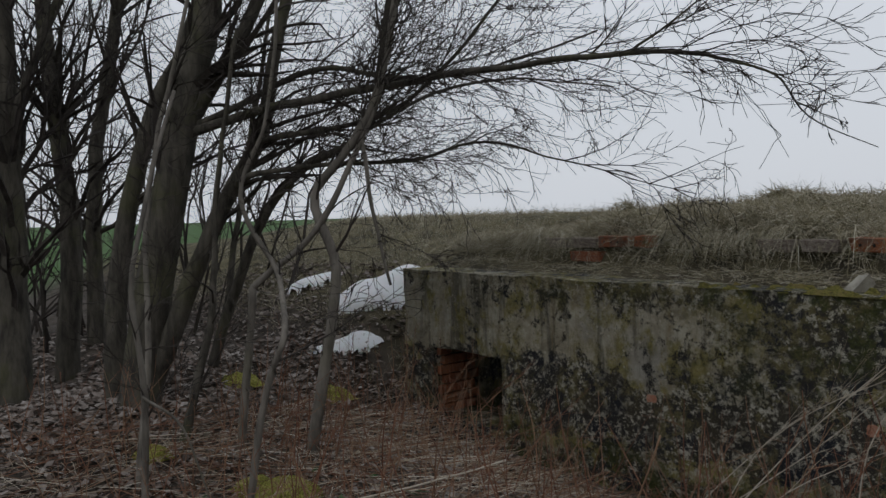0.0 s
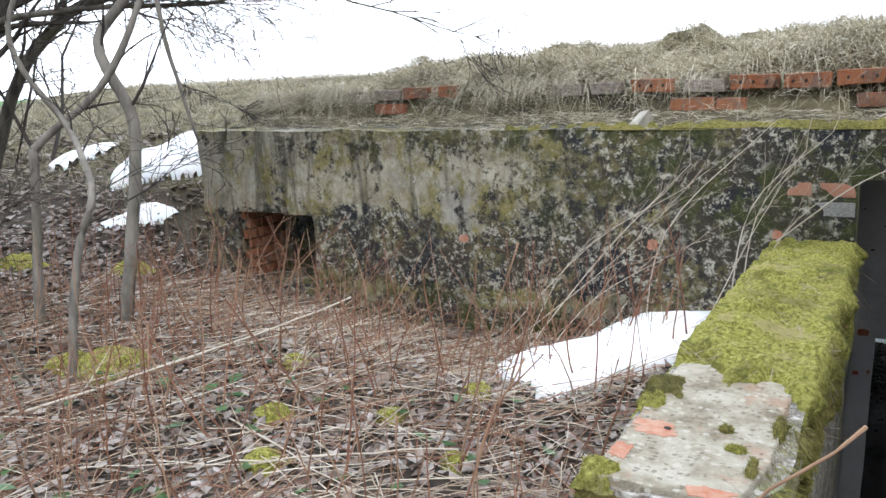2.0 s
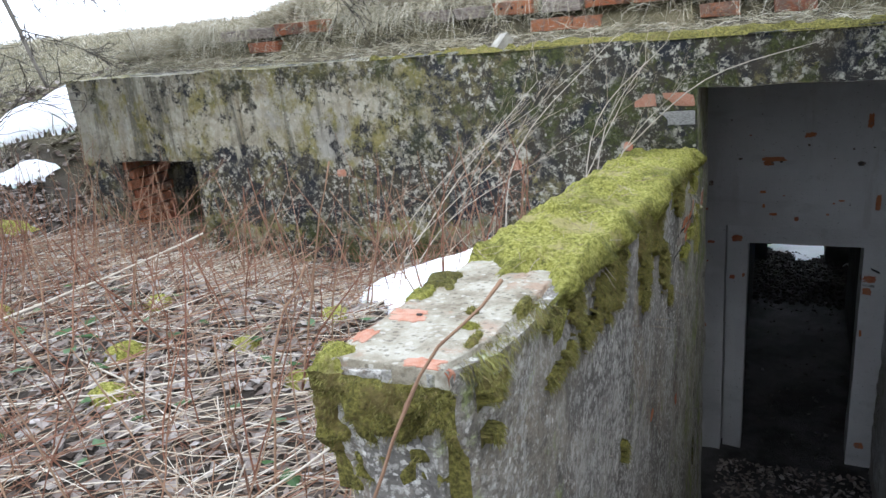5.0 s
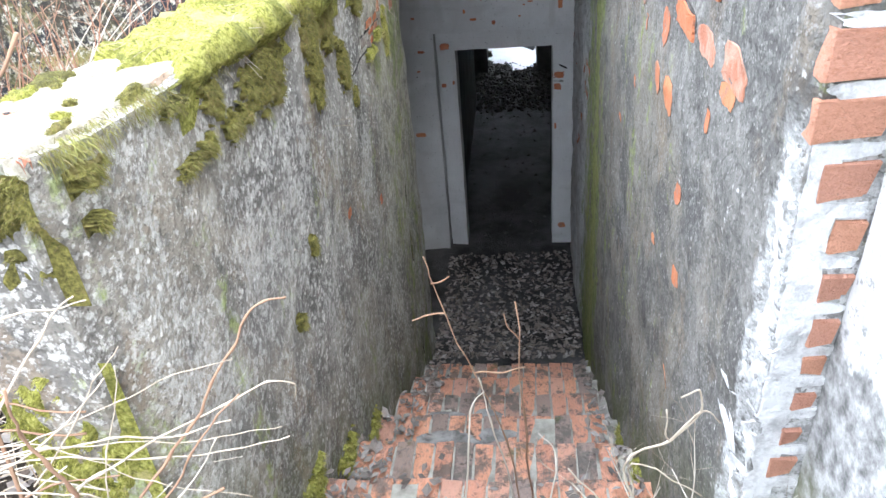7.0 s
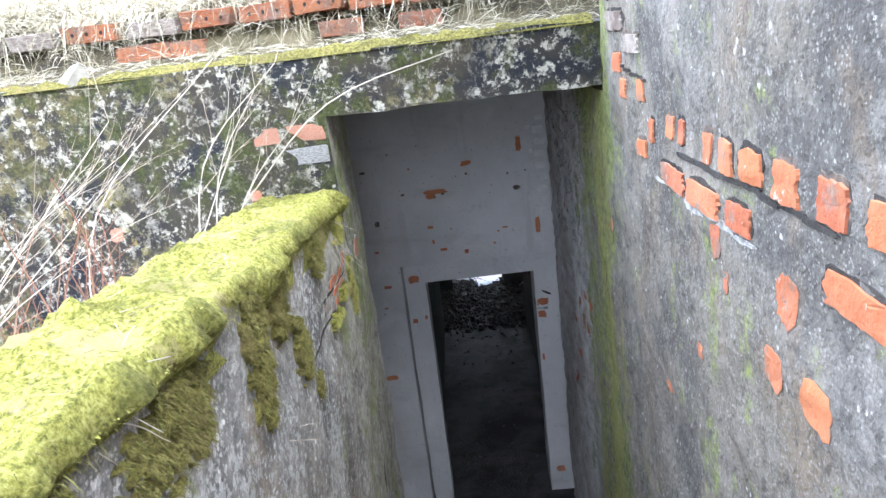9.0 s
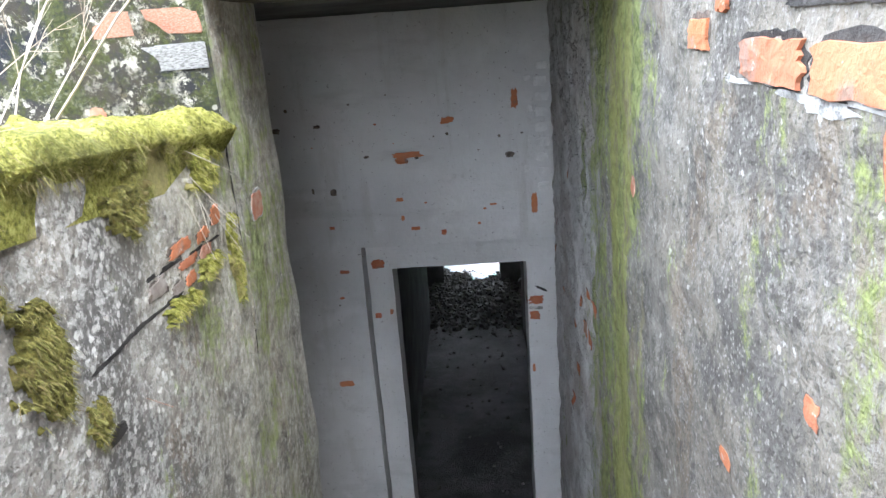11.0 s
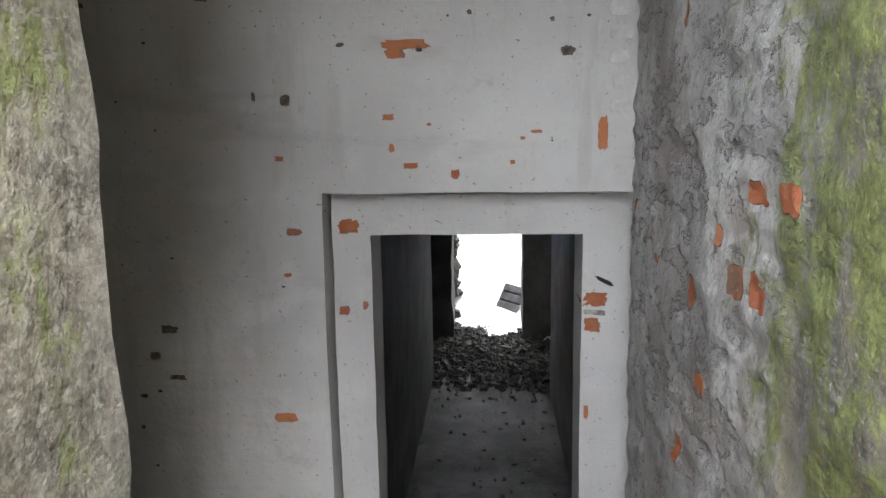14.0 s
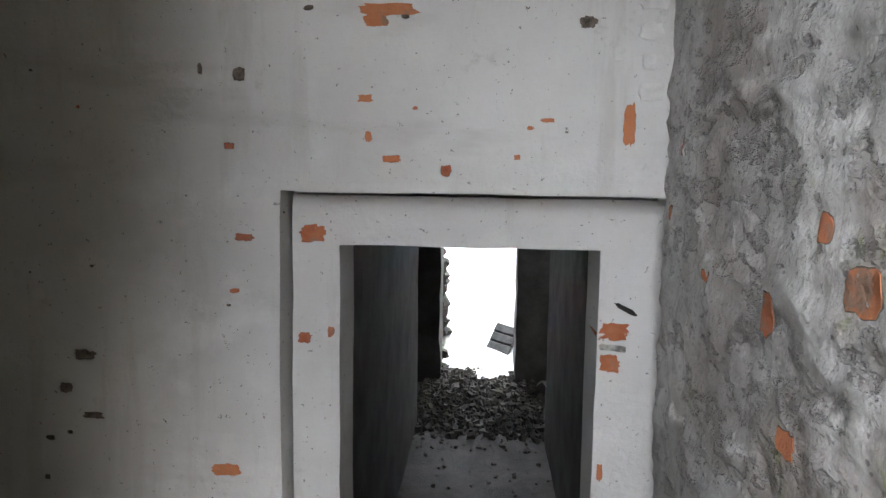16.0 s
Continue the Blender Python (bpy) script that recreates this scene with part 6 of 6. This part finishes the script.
# matted hummocks, each a whorl of long blades fallen outwards
for i in range(300):
    x, y = rng.uniform(-4.5, 1.3), 4.10 + 1.3 * rng.random() ** 1.5
    comb = rng.uniform(-0.8, 0.8)
    reach = rng.uniform(0.16, 0.34)
    for k in range(46):
        a = rng.uniform(0, 6.28)
        px, py = x + 0.05 * math.cos(a) + rng.gauss(0, 0.025), y + 0.05 * math.sin(a) + rng.gauss(0, 0.025)
        way = Vector((math.cos(a) * 0.8 + comb, math.sin(a) * 0.8 - 0.45, rng.uniform(0.25, 0.75)))
        S.blade((px, py, lift(px, py) + 0.01), way, reach * rng.uniform(0.6, 1.2), rng.uniform(0.002, 0.0045), rng.uniform(0.55, 1.25), way.cross(Vector((rng.uniform(-1, 1), rng.uniform(-1, 1), 0.4))))
# thatch hanging over the bricks in a ragged fringe
for i in range(60):
    x = rng.uniform(-4.4, 1.1)
    keep = noise.noise(Vector((x * 1.9, 7, 2)))
    if keep < -0.1 or clear(x) and rng.random() < 0.7:
        continue
    for k in range(18):
        px = x + rng.gauss(0, 0.04)
        S.blade((px, 4.05 + rng.uniform(-0.02, 0.05), 1.47 + rng.uniform(-0.03, 0.05)), (rng.gauss(0, 0.5), -0.8, rng.uniform(-0.2, 0.6)), rng.uniform(0.08, 0.20) * (1 + keep), rng.uniform(0.002, 0.004), rng.uniform(0.7, 1.5), (1, rng.uniform(-0.4, 0.4), rng.uniform(-0.4, 0.4)))
tagged(S.link("dry_turf", GRASS), "tawny winter grass hanging over the roof edge", "grass", kind="stuff")

# ---- moss ----
MOSS_FRINGE = mat_strands("olive_moss_shoots", (0.07, 0.065, 0.018), (0.17, 0.165, 0.04), (0.28, 0.27, 0.085), (0.20, 0.15, 0.07), (0.12, 0.13, 0.025))
def moss_cushion(name, label, rows, cols, at, thick, seed, shoots, parent=None, shoot=0.008, skin=None, hang=0.0):
    """A lumpy cushion over the patch that at(u, v) maps to a place and a normal; thick(u, v) is its depth."""
    rng = random.Random(seed)
    verts, faces = [], []
    for j in range(rows + 1):
        for i in range(cols + 1):
            p, nrm = at(i / cols, j / rows)
            t = thick(i / cols, j / rows, p)
            lump = 1 + 0.5 * noise.noise(p * 22) + 0.25 * noise.noise(p * 60)
            verts.append(p + nrm * (t * lump - 0.012 * (1 - step01(t, 0.0, 0.006))))
    for j in range(rows):
        for i in range(cols):
            a = j * (cols + 1) + i
            faces.append((a, a + 1, a + cols + 2, a + cols + 1))
    ob = link(name, verts, faces, skin or MOSS, parent, smooth=180)
    S = Strands()
    for k in range(shoots):
        u, v = rng.random(), rng.random()
        p, nrm = at(u, v)
        t = thick(u, v, p)
        if t < 0.004:
            continue
        way = nrm + Vector((rng.gauss(0, 0.6), rng.gauss(0, 0.6), rng.gauss(0, 0.4) - hang))
        S.blade(p + nrm * t * 0.8, way, shoot * rng.uniform(0.5, 1.3), 0.0016 if skin is None else 0.0013, 0.3, Vector((rng.uniform(-1, 1), rng.uniform(-1, 1), rng.uniform(-1, 1))))
    tagged(S.link("moss_fuzz", MOSS_TUFT if skin is None else MOSS_FRINGE, ob), kind="stuff")
    return tagged(ob, label, "moss", "moss on walls and ground")


def parapet_top(y):
    return 0.845 - 0.075 * (y - 0.79)


def over_parapet(u, v):
    """Across the wall top from its outer edge, over the inner edge and a little down the stair side."""
    y = 1.22 + v * (FACE - 0.03 - 1.22)
    inner, top = left_wall(y), parapet_top(y)
    w = inner + 0.475 + 0.03
    s = u * (w + 0.11)
    if s < w:
        return Vector((-0.485 + s, y, top + 0.008)), Vector((0, 0, 1))
    return Vector((inner + 0.012, y, top - (s - w))), Vector((1, 0, 0.15)).normalized()


def parapet_moss(u, v, p):
    y = p.y
    start = 0.03 + 0.08 * max(0.0, 1 - u / 0.7) + 0.07 * noise.noise(Vector((u * 4, 1, 4))) + 0.04 * noise.noise(Vector((u * 11, v * 20, 4)))
    edge = step01(v, start, start + 0.05)
    t = 0.036 * edge * (1 + 0.75 * noise.noise(Vector((p.x * 7, p.y * 7, 2))) + 0.5 * noise.noise(Vector((p.x * 16, p.y * 16, 2))))
    if u > 0.66:
        hang = 0.62 + 0.5 * noise.noise(Vector((y * 4.5, 2, 6))) + 0.3 * noise.noise(Vector((y * 13, 2, 6)))
        t *= step01(hang - (u - 0.66) * 3.6, 0.0, 0.35)
    if u < 0.08:
        t *= 0.6
    return t


moss_cushion("moss_cushion", "thick yellow-green moss along the stair wall top", 130, 26, over_parapet, parapet_moss, 3, 24000, shoot=0.007)


def end_rim(u, v):
    return Vector((-0.475 + 0.275 * u, 0.788, 0.845 - 0.26 * v)), Vector((0, -1, 0.1)).normalized()


moss_cushion("moss_cushion", "dark olive moss on the stair wall's near end", 40, 40, end_rim,
             lambda u, v, p: 0.03 * step01(0.58 - v + 0.25 * (1 - u) + 0.4 * noise.noise(Vector((u * 3.5, v * 3, 9))) + 0.35 * noise.noise(Vector((u * 11, v * 9, 9))), 0.05, 0.6), 4, 6000, shoot=0.014, skin=MOSS_OLIVE)
moss_cushion("moss_cushion", "green moss low on the stair wall's end", 40, 40, lambda u, v: (Vector((-0.47 + 0.26 * u, 0.788, 0.04 + 0.42 * v)), Vector((0, -1, 0.2)).normalized()),
             lambda u, v, p: 0.022 * step01(0.30 - 1.9 * ((u - 0.4) ** 2 + (v - 0.45) ** 2) + 0.4 * noise.noise(Vector((u * 3, v * 3, 3))) + 0.35 * noise.noise(Vector((u * 10, v * 10, 3))), 0.0, 0.5), 6, 6000, shoot=0.013)
moss_cushion("moss_strip", "thin green moss line along the roof ledge", 8, 120, lambda u, v: (Vector((-1.9 + 2.8 * u, 3.475 + 0.24 * v, 1.212 - 0.01 * v)), Vector((0, 0, 1))),
             lambda u, v, p: 0.026 * step01(v, 0.02, 0.2) * step01(0.22 - v * 0.6 + 0.7 * noise.noise(Vector((u * 9, v * 2, 1))) + 0.6 * noise.noise(Vector((u * 34, v * 4, 3))) + 0.3 * step01(u, 0.2, 0.7), 0.0, 0.3), 7, 3000, skin=MOSS_OLIVE)
for k, (x, y, r) in enumerate(((-2.95, 1.60, 0.16), (-3.2, 1.55, 0.10), (-1.9, 1.5, 0.07), (-1.55, 1.75, 0.06), (-2.2, 1.95, 0.06), (-1.35, 2.05, 0.06), (-1.7, 1.25, 0.07), (-3.9, 1.3, 0.1), (-4.6, 2.9, 0.15), (-4.9, 2.3, 0.15), (-1.2, 1.6, 0.05))):
    moss_cushion("moss_cushion", "low green moss cushion in the leaf litter", 12, 12, lambda u, v, x=x, y=y, r=r: (Vector((x + r * (u - 0.5) * 2, y + r * (v - 0.5) * 2, lift(x, y) + 0.015)), Vector((0, 0, 1))),
                 lambda u, v, p, r=r: 0.5 * r * max(0.0, 1 - 4 * ((u - 0.5) ** 2 + (v - 0.5) ** 2)) ** 0.6, 20 + k, 500)

# moss curtain and tufts on the stair sides
for k, (y, z, w, h, side) in enumerate(((1.68, 0.645, 0.27, 0.14, 0), (1.47, 0.62, 0.09, 0.08, 0), (1.82, 0.64, 0.18, 0.15, 0), (2.20, 0.54, 0.17, 0.30, 0), (1.22, 0.64, 0.10, 0.03, 0), (1.33, 0.635, 0.08, 0.05, 0), (1.40, 0.72, 0.10, 0.09, 0), (1.85, 0.04, 0.035, 0.08, 0),
                                       (2.56, 0.40, 0.14, 0.18, 0), (2.65, 0.26, 0.06, 0.07, 0), (2.90, 0.57, 0.16, 0.10, 0), (3.28, 0.58, 0.22, 0.10, 0), (2.42, 0.60, 0.2, 0.16, 0), (3.05, 0.315, 0.15, 0.045, 0), (3.22, 0.345, 0.13, 0.05, 0), (3.40, 0.30, 0.05, 0.22, 0),
                                       (0.90, 0.78, 0.08, 0.04, 0), (1.22, 0.775, 0.10, 0.03, 0), (0.88, 0.70, 0.04, 0.03, 0), (1.62, -0.10, 0.03, 0.05, 0),
                                       (1.42, -0.64, 0.24, 0.12, 0), (1.78, -0.88, 0.2, 0.11, 0), (2.14, -1.11, 0.18, 0.10, 0), (1.70, -0.88, 0.14, 0.08, 1), (2.10, -1.12, 0.14, 0.08, 1))):
    nx = Vector((1, 0, 0)) if side == 0 else Vector((-1, 0, 0))
    xw = (lambda yy: left_wall(yy) + 0.004) if side == 0 else (lambda yy: RIGHT - 0.004)
    moss_cushion("moss_patch", "ragged olive moss clinging to the stair wall", 30, 30, lambda u, v, y=y, z=z, w=w, h=h, nx=nx, xw=xw: (Vector((xw(y), y + 1.25 * w * (u - 0.5), z + 1.25 * h * (v - 0.5))), nx),
                 lambda u, v, p, k=k: 0.016 * step01(0.62 - 3.4 * ((u - 0.5) ** 2 + 0.8 * (v - 0.58) ** 2) + 0.75 * noise.noise(Vector((u * 4, v * 3, k))) + 1.0 * noise.noise(Vector((u * 11, v * 9, k))), 0.1, 0.6), 50 + k,
                 int(900 + 90000 * w * h), shoot=0.015, hang=0.8, skin=None if z < -0.3 or y > 2.9 else MOSS_OLIVE)

# shaggy fringe where the moss hangs over the stair wall's edge
rng = random.Random(77)
S = Strands()
for i in range(9000):
    y = rng.uniform(0.84, 3.42)
    dense = noise.noise(Vector((y * 5, 1, 3))) + 0.5 * noise.noise(Vector((y * 14, 2, 3)))
    if dense < rng.uniform(-0.5, 0.25):
        continue
    p = (left_wall(y) + rng.uniform(-0.03, 0.016), y, parapet_top(y) + rng.uniform(-0.03, 0.03) * (1 if y > 1.3 else 0.5))
    S.blade(p, (rng.uniform(0.1, 0.9), rng.gauss(0, 0.6), rng.uniform(-1, 0.2)), rng.uniform(0.006, 0.018) * (1.4 + dense), rng.uniform(0.001, 0.002), rng.uniform(0.4, 1.0), (0.2, 1, rng.uniform(-0.5, 0.5)))
tagged(S.link("moss_fringe", MOSS_FRINGE), "shaggy olive moss hanging from the stair wall's edge", "moss", kind="stuff")

S = Strands()
for i in range(150):
    y = 1.35 + 2.05 * rng.random()
    x = rng.uniform(-0.44, left_wall(y) - 0.05)
    a = rng.gauss(1.57, 0.5) * rng.choice((-1, 1))
    stalk(S, (x, y, parapet_top(y) + rng.uniform(0.035, 0.05)), (math.cos(a), math.sin(a), rng.uniform(-0.05, 0.1)), rng.uniform(0.04, 0.15), rng.uniform(0.0006, 0.0012), rng, 0.16, 3, 4, 0.25)
tagged(S.link("wall_straw", STRAW_TAN), "dry grass stems lying on the wall's moss", "straw", kind="stuff")
for k, (x, y, rx, ry) in enumerate(((-0.455, 0.82, 0.035, 0.05), (-0.235, 0.93, 0.012, 0.05), (-0.215, 1.14, 0.016, 0.06), (-0.455, 1.16, 0.03, 0.06), (-0.45, 1.26, 0.05, 0.08), (-0.30, 1.08, 0.016, 0.02), (-0.27, 1.0, 0.02, 0.014))):
    moss_cushion("moss_cushion", "small olive moss tuft on the mortar bed", 16, 16, lambda u, v, x=x, y=y, rx=rx, ry=ry: (Vector((x + 2 * rx * (u - 0.5), y + 2 * ry * (v - 0.5), parapet_top(y) + 0.008)), Vector((0, 0, 1))),
                 lambda u, v, p, k=k: 0.013 * step01(0.75 - 3.2 * ((u - 0.5) ** 2 + (v - 0.5) ** 2) + 0.5 * noise.noise(Vector((u * 4, v * 4, k + 30))), 0.0, 0.6), 120 + k, 700, shoot=0.010, skin=MOSS_OLIVE if k % 3 else None)

# bare mortar bed and brick stubs on the near end of the low wall
n, m = 40, 80
verts, faces = [], []
for j in range(m + 1):
    for i in range(n + 1):
        x, y = -0.468 + i / n * (0.262 - 0.03 * step01(j / m, 0.3, 0.0)), 0.79 + j / m * 0.66
        z = parapet_top(y) + 0.013 + 0.006 * noise.noise(Vector((x * 9, y * 9, 8))) + 0.003 * noise.noise(Vector((x * 40, y * 40, 8)))
        rim = i in (0, n) or j == 0
        verts.append((x + 0.004 * noise.noise(Vector((y * 30, 1, 2))), y + (0.004 * noise.noise(Vector((x * 30, 3, 2))) if j else 0.004), z - (0.04 if rim else 0.0)))
for j in range(m):
    for i in range(n):
        a = j * (n + 1) + i
        faces.append((a, a + 1, a + n + 2, a + n + 1))
CREAM = Mat("cream_mortar", 0.96)
grit, blot = CREAM.noise(48, 6, 0.75), CREAM.noise(9, 8, 0.75)
tint = CREAM.ramp(blot, (0.36, (0.20, 0.17, 0.12)), (0.5, (0.36, 0.325, 0.25)), (0.62, (0.50, 0.47, 0.39)))
tint = CREAM.mix(CREAM.span(CREAM.noise(5, 6, 0.7), 0.53, 0.62, 0, 0.6), tint, (0.40, 0.25, 0.17))
tint = CREAM.mix(CREAM.math("MULTIPLY", CREAM.specks(75, 0.35, 0.42), 0.6), tint, (0.12, 0.105, 0.08))
tint = CREAM.mix(CREAM.math("MULTIPLY", CREAM.specks(55, 0.3, 0.42, (3, 2, 1)), 0.6), tint, (0.58, 0.55, 0.48))
CREAM = CREAM.done(tint, CREAM.bump(grit, 0.9, 0.012, CREAM.bump(blot, 0.8, 0.02)))
bed = link("mortar_bed", verts, faces, CREAM, wall_left, "cream bedding mortar", smooth=180)
for x, y, w, h, skin in ((-0.415, 1.03, 0.085, 0.075, BRICK_DUSTY), (-0.275, 0.822, 0.09, 0.04, BRICK_DUSTY), (-0.445, 0.91, 0.035, 0.08, BRICK_DUSTY)):
    chip("exposed_brick", bed, (x, y, parapet_top(y)), (1, 0, 0), (0, 1, 0), w, h, skin, (0, 0, 1), 0.0015, points=36, ragged=0.5, square=0.6)
# dark flake painted as the shade inside the brick's hole
chip("hole", bed, (-0.395, 1.035, parapet_top(1.035)), (1, 0, 0), (0, 1, 0), 0.014, 0.012, DARK_FILL, (0, 0, 1), 0.003, points=12, ragged=0.2)

# a pale stone on the ledge, evergreen leaves in the litter
S = Strands()
S.stone((-1.20, 3.72, 1.225), 0.11, random.Random(9))
tagged(S.link("stone", MORTAR), "pale flat stone lying on the mossy ledge", "stone")
rng = random.Random(61)
S = Strands()
for i in range(70):
    x, y = rng.uniform(-3.2, -0.8), rng.uniform(0.6, 2.0)
    litter(S, rng, x, y, lift(x, y) + 0.05, rng.uniform(0.05, 0.10), 0.3)
tagged(S.link("bramble_leaves", LEAF_GREEN), "few green bramble leaves among dead ones", "leaves", kind="stuff")
